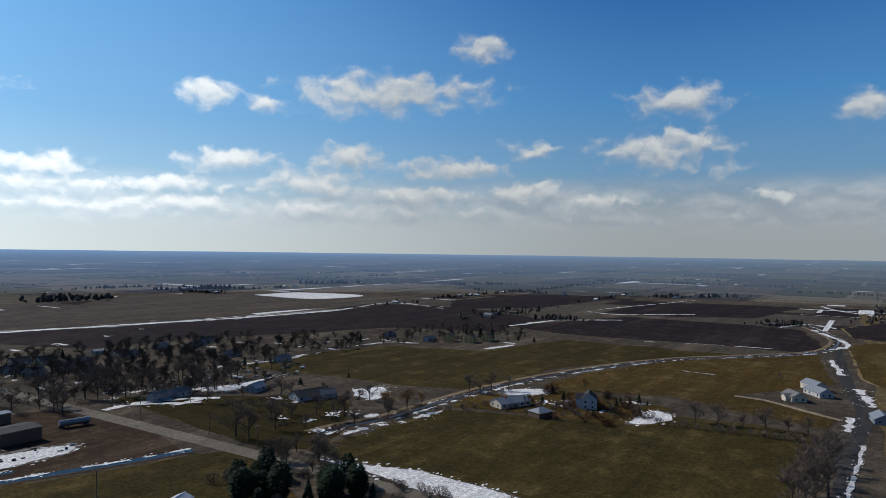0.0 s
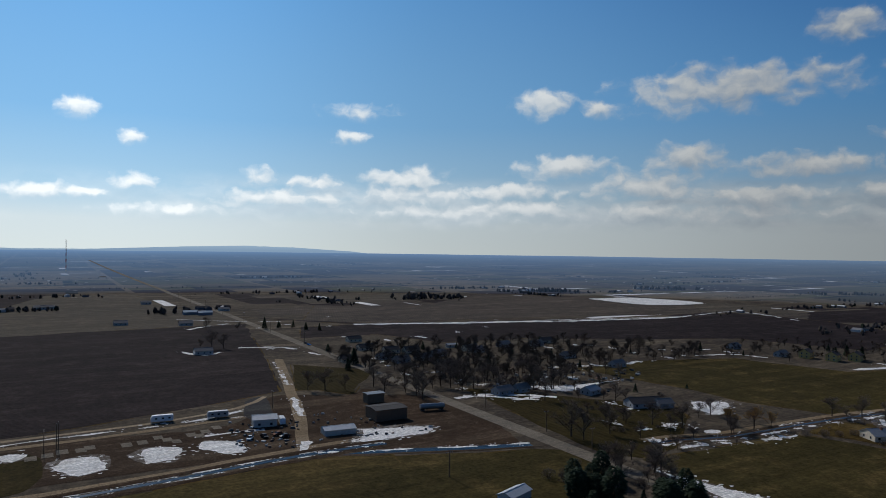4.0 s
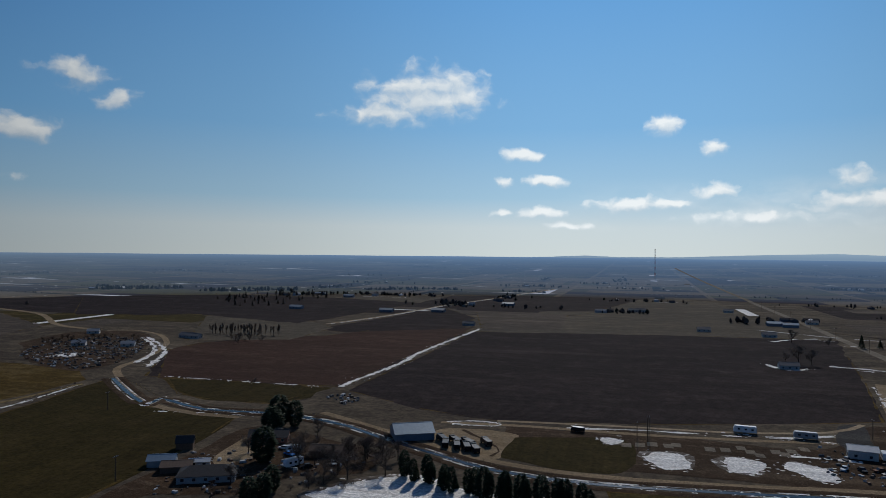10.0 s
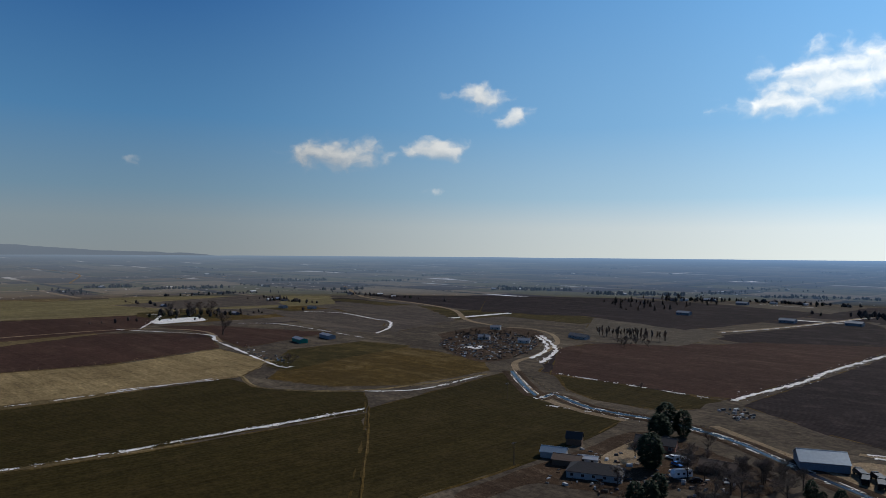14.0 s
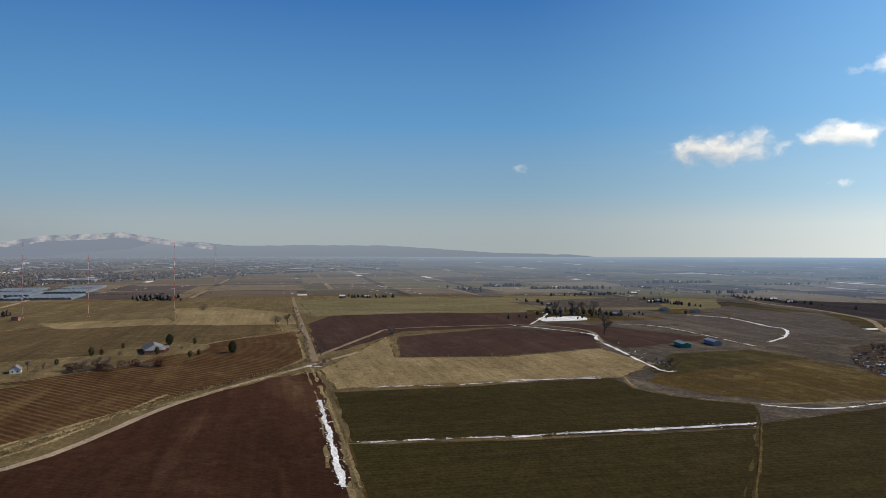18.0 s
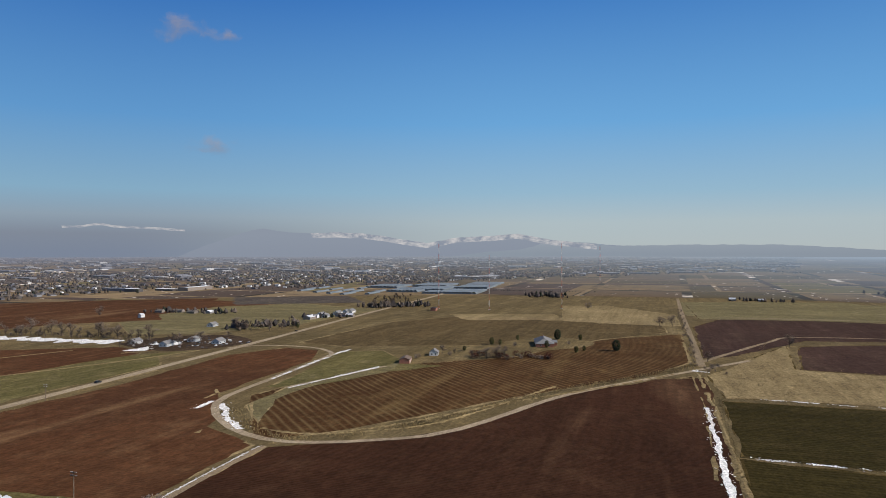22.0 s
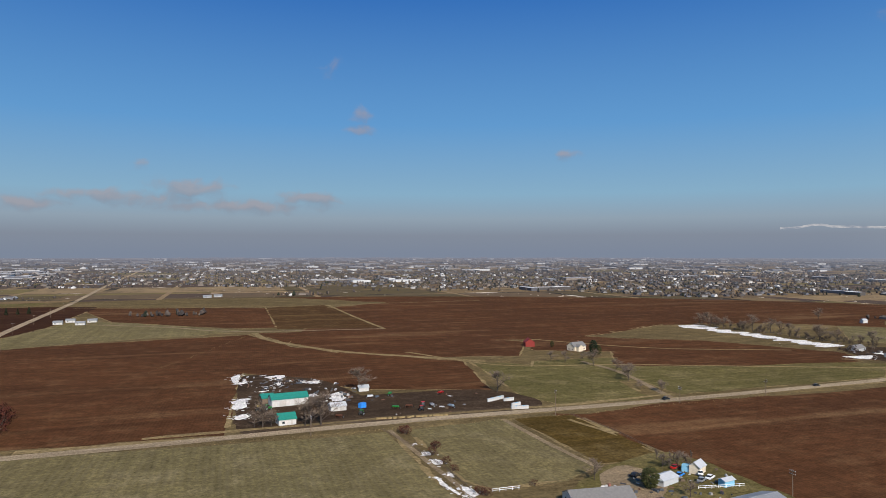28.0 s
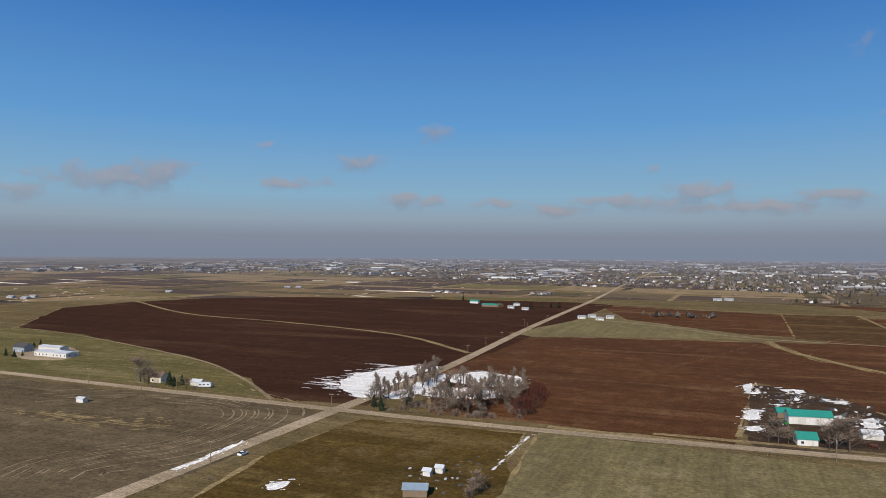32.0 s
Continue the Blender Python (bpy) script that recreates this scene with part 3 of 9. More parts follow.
def farmland(n, l, co, calc, u):
    """A patchwork of fields in the section grid, with hedges, lanes, snow in the ditches, scattered roofs and trees."""
    def patch(turned, width, depth, seam, shift):
        mp = n.new("ShaderNodeMapping")
        mp.inputs["Location"].default_value = (shift, shift * 0.7, 0)
        mp.inputs["Rotation"].default_value = (0, 0, radians(1.5 + turned))
        mp.inputs["Scale"].default_value = (0.01, 0.01, 0)
        l.new(co, mp.inputs[0])
        b = n.new("ShaderNodeTexBrick")
        b.inputs["Color1"].default_value, b.inputs["Color2"].default_value, b.inputs["Mortar"].default_value = (0, 0, 0, 1), (1, 1, 1, 1), (0.5, 0.5, 0.5, 1)
        b.inputs["Scale"].default_value, b.inputs["Mortar Size"].default_value, b.inputs["Mortar Smooth"].default_value = 1.0, seam, 0.0
        b.inputs["Brick Width"].default_value, b.inputs["Row Height"].default_value = width, depth
        l.new(mp.outputs[0], b.inputs[0])
        return b.outputs[0], b.outputs[1]

    a, hedge = patch(0, 4.3, 1.9, 0.09, 0.3)
    b, lane = patch(90, 5.1, 2.7, 0.05, 1.7)
    c, _ = patch(0, 8.0, 4.1, 0.0, 2.9)
    tone = n.new("ShaderNodeValToRGB")
    tone.color_ramp.interpolation = "CONSTANT"
    stops = ((0.0, (0.04, 0.032, 0.03)), (0.2, (0.07, 0.056, 0.04)), (0.36, (0.05, 0.045, 0.026)), (0.5, (0.1, 0.08, 0.05)), (0.62, (0.038, 0.03, 0.03)), (0.74, (0.082, 0.076, 0.036)), (0.86, (0.14, 0.115, 0.075)))
    while len(tone.color_ramp.elements) < len(stops):
        tone.color_ramp.elements.new(0.5)
    for e, (p, q) in zip(tone.color_ramp.elements, stops):
        e.position, e.color = p, (*q, 1)
    l.new(calc("FRACT", calc("MULTIPLY_ADD", a, 0.47, calc("MULTIPLY_ADD", b, 0.31, calc("MULTIPLY", c, 0.53)))), tone.inputs[0])
    col = tone.outputs[0]
    col = mixc(n, l, calc("MULTIPLY", noisef(n, l, co, 0.01, 5, 0.7, 0.35, 0.65), 0.5), col, (0.05, 0.045, 0.042))
    trees = noisef(n, l, co, 0.004, 3, 0.6, 0.46, 0.56)
    col = mixc(n, l, calc("MULTIPLY", hedge, trees), col, (0.022, 0.022, 0.02))
    col = mixc(n, l, calc("MULTIPLY", lane, 0.6), col, (0.16, 0.13, 0.09))
    snow = calc("MULTIPLY", hedge, noisef(n, l, co, 0.0027, 4, 0.6, 0.58, 0.64))
    col = mixc(n, l, snow, col, (0.62, 0.63, 0.65))
    wood = noisef(n, l, co, 0.03, 6, 0.8, 0.54, 0.62)
    col = mixc(n, l, calc("MULTIPLY", wood, 0.7), col, (0.028, 0.028, 0.026))
    roof = calc("MULTIPLY", noisef(n, l, co, 0.06, 2, 0.5, 0.68, 0.72), noisef(n, l, co, 0.002, 3, 0.6, 0.45, 0.6))
    col = mixc(n, l, roof, col, (0.6, 0.6, 0.6))
    # by bearing, colours east and north are multiplied lighter and browner than southern ones
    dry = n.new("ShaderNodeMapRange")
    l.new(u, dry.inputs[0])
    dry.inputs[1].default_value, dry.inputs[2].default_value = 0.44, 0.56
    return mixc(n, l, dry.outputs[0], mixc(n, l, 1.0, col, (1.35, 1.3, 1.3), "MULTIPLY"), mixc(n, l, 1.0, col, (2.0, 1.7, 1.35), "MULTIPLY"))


def yaw_vec(u):
    a = radians(u + 252)
    return Vector((-math.sin(a), math.cos(a), 0))


def plain_part(u0, u1, mat, label):
    verts, faces = [], []
    k = max(4, int((u1 - u0) / 1.0))
    rr = (FLAT - 20, 1450, 1600, 1750, 1900, 2100, 2350, 2600, 2900, 3200, 3600, 3900, 4200, 4500, 4750, 4900)
    for i in range(k + 1):
        v = yaw_vec(u0 + (u1 - u0) * i / k)
        for r in rr:
            p = v * r
            z = plain_z(r) + (0 if r < 2300 else 2.0 * (noise.fractal(p / 700, 0.9, 2.0, 4))) + 0.2
            verts.append((p.x, p.y, z))
    w = len(rr)
    for i in range(k):
        for j in range(w - 1):
            a = i * w + j
            faces.append((a, a + w, a + w + 1, a + 1))
    tagged(new("backdrop_plain", raw("backdrop_plain", verts, [f[::-1] for f in faces], mat, True)), label, "distance", kind="structure")


def at_turn(pts, u):
    for (a, h), (b, g) in zip(pts, pts[1:]):
        if a <= u <= b:
            return h + (g - h) * (u - a) / (b - a)
    return pts[0][1] if u < pts[0][0] else pts[-1][1]


def ridge(name, pts, mat, label, r=4925.0, rugged=0.05, foot=-1.0, seed=0.0, depth=0.0):
    """A far crest, given as turn and elevation, with a broken outline."""
    pts = sorted(pts)
    verts, faces = [], []
    u0, u1 = pts[0][0], pts[-1][0]
    k = int((u1 - u0) / 0.12)
    levels = 7
    for i in range(k + 1):
        u = u0 + (u1 - u0) * i / k
        top = at_turn(pts, u) + rugged * noise.fractal(Vector((u * 0.9, seed, 0)), 0.7, 2.1, 6)
        v = yaw_vec(u)
        for j in range(levels):
            f = j / (levels - 1)
            e = top - depth * (1 - f) if depth else foot + (top - foot) * f
            d = r + 40 * f * f
            p = v * d
            verts.append((p.x, p.y, EYE + math.tan(radians(e)) * d))
    for i in range(k):
        for j in range(levels - 1):
            a = i * levels + j
            faces.append((a, a + levels, a + levels + 1, a + 1))
    tagged(new(name, raw(name, verts, faces, mat)), label, "distance", kind="structure")


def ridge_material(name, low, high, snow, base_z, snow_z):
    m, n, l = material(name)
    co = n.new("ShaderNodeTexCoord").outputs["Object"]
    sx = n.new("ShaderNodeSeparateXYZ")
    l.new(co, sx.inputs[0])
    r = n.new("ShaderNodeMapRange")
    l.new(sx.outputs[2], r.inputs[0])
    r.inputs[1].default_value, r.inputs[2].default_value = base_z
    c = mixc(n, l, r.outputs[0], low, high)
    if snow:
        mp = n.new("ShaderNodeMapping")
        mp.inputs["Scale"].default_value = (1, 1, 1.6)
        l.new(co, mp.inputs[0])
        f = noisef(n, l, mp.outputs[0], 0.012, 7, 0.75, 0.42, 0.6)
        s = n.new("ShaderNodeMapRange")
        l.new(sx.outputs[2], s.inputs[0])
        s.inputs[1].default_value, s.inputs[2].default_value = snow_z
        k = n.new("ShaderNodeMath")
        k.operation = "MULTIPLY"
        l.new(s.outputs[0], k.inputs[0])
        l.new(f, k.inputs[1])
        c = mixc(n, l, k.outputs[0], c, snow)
    # the crests glow evenly; haze is already mixed into their colours
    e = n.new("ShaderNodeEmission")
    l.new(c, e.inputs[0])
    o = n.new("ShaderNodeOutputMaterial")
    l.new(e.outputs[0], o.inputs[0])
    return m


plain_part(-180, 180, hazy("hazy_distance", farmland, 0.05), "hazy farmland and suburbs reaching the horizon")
ridge("backdrop_hills", ((-53.24, -1.16), (-58.08, -0.64), (-66.95, -0.29), (-68.98, -0.19), (-71.10, -0.28), (-76.00, -0.26), (-82.12, -0.01), (-86.90, 0.12), (-90.96, 0.02), (-95.56, -0.25), (-100.22, -0.79)), ridge_material("haze_blue_hills", (0.48, 0.68, 0.9), (0.62, 0.84, 1.05), None, (60, 90), None), "low blue hills on the southern horizon", rugged=0.02)
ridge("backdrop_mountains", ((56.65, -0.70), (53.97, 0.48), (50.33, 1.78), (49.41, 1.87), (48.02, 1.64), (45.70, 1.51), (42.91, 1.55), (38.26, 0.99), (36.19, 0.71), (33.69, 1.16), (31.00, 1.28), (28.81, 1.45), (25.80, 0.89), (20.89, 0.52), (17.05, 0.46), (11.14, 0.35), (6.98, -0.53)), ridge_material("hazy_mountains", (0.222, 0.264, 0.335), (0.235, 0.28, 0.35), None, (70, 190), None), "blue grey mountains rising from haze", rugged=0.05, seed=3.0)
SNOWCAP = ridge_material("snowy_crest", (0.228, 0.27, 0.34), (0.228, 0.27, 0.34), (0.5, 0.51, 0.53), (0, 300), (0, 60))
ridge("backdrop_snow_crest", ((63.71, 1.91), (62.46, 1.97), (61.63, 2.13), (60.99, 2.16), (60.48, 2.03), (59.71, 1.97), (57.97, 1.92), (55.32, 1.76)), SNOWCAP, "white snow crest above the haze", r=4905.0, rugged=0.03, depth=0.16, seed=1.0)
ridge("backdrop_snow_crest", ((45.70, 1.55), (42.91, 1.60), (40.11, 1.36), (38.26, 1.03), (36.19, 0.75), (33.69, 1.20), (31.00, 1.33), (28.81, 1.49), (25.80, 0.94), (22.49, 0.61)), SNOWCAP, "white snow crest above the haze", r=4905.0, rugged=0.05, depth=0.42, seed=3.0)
ridge("backdrop_foothills", ((37.07, -0.45), (31.35, 0.34), (25.20, 0.78), (23.17, 0.76), (21.05, 0.45), (16.16, 0.57), (12.54, 0.55), (8.75, 0.53), (4.80, 0.28), (0.28, -0.03), (-6.19, -0.20), (-12.70, -0.74)), ridge_material("haze_blue_foothills", (0.23, 0.28, 0.34), (0.27, 0.32, 0.38), (0.55, 0.58, 0.6), (70, 160), (130, 200)), "grey blue foothills with streaks of snow", r=4910.0, rugged=0.04, seed=7.0)

# fields, sector by sector
sheet("grassland", [tuple(yaw_vec(u).xy * 1295) for u in range(2, 160, 3)] + [(-1100.0, -20.0), (-150.0, 10.0), (0.0, -60.0)], GRASSLAND, "tan dry grassland between the northern fields", "grassland")
# west of the north-south road
sheet("field", ((-205.3, -190.3), (-236.5, -188.3), (-286.6, -186.1), (-298.0, -178.4), (-312.4, -125.7), (-348.9, -81.9), (-353.0, -49.4), (-349.4, -20.1), (-254.5, -23.4), (-194.8, -37.9), (-165.4, -81.9), (-189.9, -118.5)), TURF_OLIVE, "olive pasture with dry golden streaks")
sheet("field", ((-385.0, -169.6), (-438.4, -161.0), (-521.2, -131.0), (-627, -40.7), (-489.6, -22.4), (-420.4, -67.8), (-392.1, -16.6), (-363.7, -19.8), (-394.4, -98.8), (-375.6, -151.4)), TURF_GOLD, "golden dry pasture beside the canal")
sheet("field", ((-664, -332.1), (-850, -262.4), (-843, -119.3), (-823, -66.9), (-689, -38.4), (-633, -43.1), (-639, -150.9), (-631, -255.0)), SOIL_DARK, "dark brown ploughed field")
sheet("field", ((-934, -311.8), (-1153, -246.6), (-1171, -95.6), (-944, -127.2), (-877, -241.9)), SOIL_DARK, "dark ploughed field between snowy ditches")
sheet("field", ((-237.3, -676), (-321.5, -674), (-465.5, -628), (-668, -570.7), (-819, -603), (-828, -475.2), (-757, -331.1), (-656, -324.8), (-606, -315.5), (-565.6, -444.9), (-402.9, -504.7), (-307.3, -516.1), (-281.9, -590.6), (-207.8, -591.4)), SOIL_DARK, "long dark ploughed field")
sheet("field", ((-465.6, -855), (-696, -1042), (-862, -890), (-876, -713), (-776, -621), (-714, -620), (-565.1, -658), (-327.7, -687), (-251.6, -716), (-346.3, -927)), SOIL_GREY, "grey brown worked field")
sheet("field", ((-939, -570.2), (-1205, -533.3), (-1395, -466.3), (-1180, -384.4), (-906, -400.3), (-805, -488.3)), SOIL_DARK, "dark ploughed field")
sheet("field", ((-320.2, -360.9), (-398.4, -362.1), (-465.0, -341.8), (-482.5, -266.1), (-590.7, -238.7), (-589.3, -95.5), (-534.7, -126.1), (-452.4, -182.6), (-399.9, -189.7), (-351.7, -189.9), (-332.1, -239.6), (-335.1, -271.8)), TURF_OLIVE, "large olive hay field")
sheet("field", ((-217.3, -338.6), (-236.7, -318.6), (-291.1, -247.8), (-278.6, -229.6), (-229.5, -195.1), (-206.4, -191.4), (-196.9, -205.1), (-205.0, -263.7)), TURF_GREEN, "mown grass paddock beside the road")
sheet("field", ((-870, -32.5), (-978, 8.7), (-1015, 82.8), (-777, 63.6), (-762, 7.0), (-772, -19.4)), SOIL_DARK, "dark ploughed field")
sheet("field", ((-711, -22.1), (-752, 6.9), (-767, 62.8), (-498.6, 41.1), (-492.3, 4.8), (-523.0, -8.1)), TURF_GOLD, "golden dry pasture")
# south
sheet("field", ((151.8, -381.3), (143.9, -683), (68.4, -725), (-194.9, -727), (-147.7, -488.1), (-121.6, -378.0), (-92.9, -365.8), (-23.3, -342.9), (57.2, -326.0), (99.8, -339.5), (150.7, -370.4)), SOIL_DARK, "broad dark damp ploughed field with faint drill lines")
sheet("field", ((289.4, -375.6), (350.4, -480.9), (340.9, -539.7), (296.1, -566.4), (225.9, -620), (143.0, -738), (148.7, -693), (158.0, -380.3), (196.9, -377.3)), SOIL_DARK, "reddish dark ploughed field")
sheet("field", ((277.1, -371.3), (346.3, -475.6), (349.3, -522.9), (268.0, -607), (239.3, -674), (147.5, -717), (152.6, -664), (161.0, -385.1), (174.4, -380.1)), SOIL_DUSK, "dull red brown ploughed field")
sheet("field", ((273.0, -374.9), (196.9, -377.3), (163.0, -376.3), (177.4, -328.7), (212.9, -328.2), (237.5, -334.9)), TURF_GREEN, "green winter crop strip beside the canal")
sheet("field", ((69.8, -893), (-18.3, -976), (-155.9, -971), (-211.6, -813), (-183.3, -725), (-47.9, -717), (154.9, -681), (145.6, -822)), DULL, "grey dry grass lot")
sheet("field", ((305.5, -651), (238.7, -943), (174.9, -830), (160.6, -706), (264.5, -635)), SOIL_DARK, "dark field")
sheet("field", ((484.4, -738), (436.8, -828), (288.6, -668), (286.2, -564.1), (368.6, -532.9)), DULL, "pale dry grass with young poplars")
sheet("field", ((298.7, -1220), (-24.9, -1346), (-18.8, -1005), (120.2, -943), (306.1, -1035)), SOIL_DARK, "dark field")
sheet("field", ((635, -693), (854, -953), (726, -1099), (453.3, -1087), (306.1, -1035), (330.2, -760), (345.1, -695), (517.8, -753)), SOIL_DARK, "dark blue brown field in the distance")
sheet("field", ((1110, -823), (972, -1057), (655, -1014), (456.2, -953), (434.2, -807), (550.7, -718), (705, -708)), SOIL_DARK, "dark ploughed field behind the canal")
sheet("field", ((-155.4, -461.1), (-196.1, -419.1), (-153.6, -349.7), (-142.1, -371.5), (-130.5, -376.6)), TURF_GREEN, "grass corner with bare trees")
sheet("field", ((-197.4, -813), (-330.6, -665), (-411.2, -635), (-659, -588.1), (-817, -591.0), (-829, -478.1), (-666, -383.7), (-478.7, -458.6), (-345.3, -532.9), (-329.5, -637)), SOIL_DARK, "dark ploughed strip")
sheet("field", ((64.2, -854.7), (-10, -1180), (-150, -1200), (-159.1, -990.5), (-195, -810.6), (-170.7, -730), (-100.8, -722), (57.5, -715)), DULL, "tan dry grass lot beyond the dark field")
sheet("field", ((188.7, -908.9), (68.8, -914.0), (62, -728), (140, -700)), SOIL_GREY, "rough grey brown lot")
# south-east and east
sheet("field", ((279.8, -221.9), (298.5, -330.6), (304.1, -362.5), (232.2, -303.6), (178.2, -297.3), (170.2, -255.4), (166.5, -200.6), (167.2, -155.7), (154.9, -121.4), (159.7, -117.5)), TURF_GREEN, "dull green winter crop")
sheet("field", ((399.0, -34.2), (399.0, -97.1), (404.7, -210.5), (367.9, -206.8), (343.2, -219.2), (313.7, -245.7), (275.3, -216.7), (283.3, -111.3), (293.9, -32.7)), TURF_GREEN, "dull green winter crop")
sheet("field", ((289.9, -31.8), (279.0, -109.6), (272.5, -214.4), (224.4, -177.5), (155.7, -119.7), (197.0, -30.9), (225.2, -30.2)), TURF_GREEN, "dull green winter crop")
sheet("field", ((384.9, -225.4), (448.2, -284.2), (483.2, -376.5), (415.1, -391.2), (341.7, -378.2), (315.6, -352.4), (312.4, -276.6), (340.3, -241.4)), TURF_GOLD, "golden brown dry pasture")
sheet("field", ((489.0, -306.7), (492.8, -384.6), (441.5, -396.1), (421.5, -298.3), (403.1, -250.7), (429.2, -250.4)), TURF_OLIVE, "olive paddock behind the sheds")
sheet("field", ((478.8, -32.4), (652, -106.5), (521.0, -91.3), (503.4, -170.0), (530.4, -264.9), (450.2, -267.5), (405.3, -219.2), (409.3, -103.0), (409.3, -36.5)), STRAW, "pale dry grass meadow")
sheet("field", ((648, -115.9), (698, -235.6), (638, -305.8), (535.9, -270.4), (508.9, -171.9), (522.0, -95.5)), SOIL_DUSK, "red brown ploughed field")
sheet("field", ((785, -39.1), (906, -80.4), (869, -324.9), (784, -322.2), (712, -272.9), (690, -128.8), (575.8, -59.6), (555.6, -34.4)), SOIL_DUSK, "dark red ploughed field")
sheet("field", ((735, -298.5), (701, -343.1), (568.3, -402.1), (546.2, -342.6), (522.5, -282.5), (622, -304.5)), SOIL_DUSK, "red brown ploughed field")
sheet("field", ((796, -472.6), (803, -568.2), (609, -506.3), (529.3, -433.1), (576.3, -407.8)), SOIL_GREY, "grey brown field")
sheet("field", ((828, -585.5), (775, -706), (573.5, -586.9), (524.9, -443.0), (594.0, -497.5)), SOIL_GREY, "grey brown field")
sheet("field", ((1171, -38.0), (1227, -288.0), (927, -355.1), (869, -324.9), (906, -80.4), (925, -36.5)), STUBBLE, "grey green stubble field")
sheet("field", ((1211, -408.6), (1210, -543.7), (1106, -657), (1038, -734), (868, -625), (873, -481.0), (924, -362.5)), STUBBLE, "grey green field")
sheet("field", ((792, 99.7), (1041, 131.2), (1060, 69.5), (931, -23.9), (791, -25.8), (793, 41.9)), STRAW, "pale dry grassland")
sheet("field", ((792, 99.7), (793, 41.9), (742, -11.6), (677, 44.2), (657, 82.7), (675, 159.7), (782, 185.2)), STUBBLE, "grey green pasture")
sheet("field", ((413.2, 203.5), (465.8, 168.3), (523.3, 102.3), (651, 46.0), (713, -23.7), (531.6, -24.1), (475.2, -0.5), (377.2, 73.7), (318.5, 110.3), (280.6, 138.1), (257.7, 163.2), (339.8, 215.3)), FURROW, "furrowed stubble field with curving rows")
sheet("field", ((471.9, -31.0), (387.7, -30.2), (294.1, -28.9), (224.9, -25.8), (183.5, -22.6), (173.8, 85.5), (208.4, 139.2), (256.6, 126.3), (283.5, 98.2), (333.7, 65.2), (395.4, 40.4), (453.5, -0.5)), SOIL_DARK_RED, "red brown ploughed field")
sheet("field", ((252.3, 152.7), (191.0, 152.8), (145.8, 139.9), (148.2, 68.8), (207.7, 10.7), (260.6, -20.5), (371.3, -24.8), (473.8, -22.8), (401.2, 43.3), (302.0, 85.0), (273.0, 113.6)), SOIL_DARK_RED, "red brown ploughed field")
sheet("field", ((187.8, 302.3), (282.0, 303.7), (469.3, 318.5), (518.4, 294.0), (511.3, 260.6), (462.5, 242.9), (326.0, 236.6), (276.1, 200.4), (252.8, 160.0), (189.4, 156.2), (171.9, 164.9), (170.1, 210.2), (168.8, 271.7), (159.9, 311.6)), SOIL_RED, "red brown ploughed field with pale dry streaks")
sheet("field", ((552.6, 301.7), (617, 298.8), (744, 288.6), (831, 233.6), (789, -7.8), (724, -11.8), (630, 58.7), (590.5, 117.5), (539.1, 250.4)), FALLOW, "olive brown field")
sheet("field", ((507.8, 247.0), (525.8, 211.3), (469.6, 167.3), (468.0, 141.7), (433.3, 170.2), (368.9, 197.1), (363.7, 219.5), (443.0, 228.1)), TURF_NORTH, "olive pasture")
sheet("field", ((316.6, 204.0), (367.6, 208.5), (448.7, 182.4), (479.0, 176.9), (429.3, 170.5), (384.6, 194.1), (335.9, 197.8), (286.6, 178.2)), STUBBLE, "grassy bank")
# north-east
sheet("field", ((234.2, 376.9), (183.6, 381.2), (225.0, 467.4), (289.0, 465.2), (354.6, 438.4), (441.1, 393.0), (489.4, 355.2), (438.3, 361.7), (267.6, 378.1)), TURF_NORTH, "green pasture beside the road")
sheet("field", ((250.8, 521.0), (307.1, 638), (355.7, 572.6), (427.5, 528.7), (480.6, 434.8), (472.8, 390.1), (403.7, 434.7), (336.7, 475.9)), SOIL_RED, "red brown ploughed strip")
sheet("field", ((312.3, 649), (483.4, 1005), (740, 1192), (918, 989), (993, 721), (969, 549.4), (822, 596.6), (665, 620), (516.6, 656), (402.1, 647)), SOIL_RED, "red brown ploughed field")
sheet("field", ((671, 607), (873, 613), (976, 533.1), (899, 365.2), (667, 378.6), (584.7, 424.4), (555.0, 487.1)), STUBBLE, "olive grey pasture")
sheet("field", ((162.2, 1019), (272.4, 1099), (493.7, 1056), (682, 979), (532.9, 691), (362.6, 598.0), (282.8, 581.6), (175.3, 605), (95.1, 597.0), (64.1, 624)), SOIL_RED, "red brown ploughed field")
sheet("field", ((176.0, 728), (180.5, 1033), (441.2, 1121), (767, 1014), (938, 762), (689, 559.5), (577.6, 661), (494.4, 674), (313.0, 579.6), (186.7, 599.5)), SOIL_RED, "broad dark red-brown ploughed field")
sheet("field", ((74.9, 1045), (165.7, 1073), (171.4, 730), (65.1, 747)), FURROW, "striped stubble field")
sheet("field", ((-190.9, 1132), (74.9, 1045), (66.6, 764), (26.0, 766), (-106.6, 872)), SOIL_RED, "red brown ploughed field")
sheet("field", ((-240.3, 1963), (194.1, 1757), (217.0, 1370), (176.3, 1239), (-196.1, 1377)), SOIL_RED, "brown ploughed field")
sheet("field", ((40.5, 717), (180.7, 698), (269.1, 572.3), (227.9, 495.0), (158.5, 508.7), (96.9, 554.4), (67.5, 611)), SOIL_RED, "red brown ploughed field")
sheet("field", ((34.5, 704), (66.3, 599.6), (136.0, 525.4), (176.4, 482.3), (155.7, 377.5), (83.5, 401.4), (20.1, 483.0), (10.1, 378.4), (6.2, 320.5), (-80.5, 321.8), (-135.5, 320.5), (-280.7, 663), (-166.9, 666)), SOIL_RED, "red brown ploughed field with pale streaks")
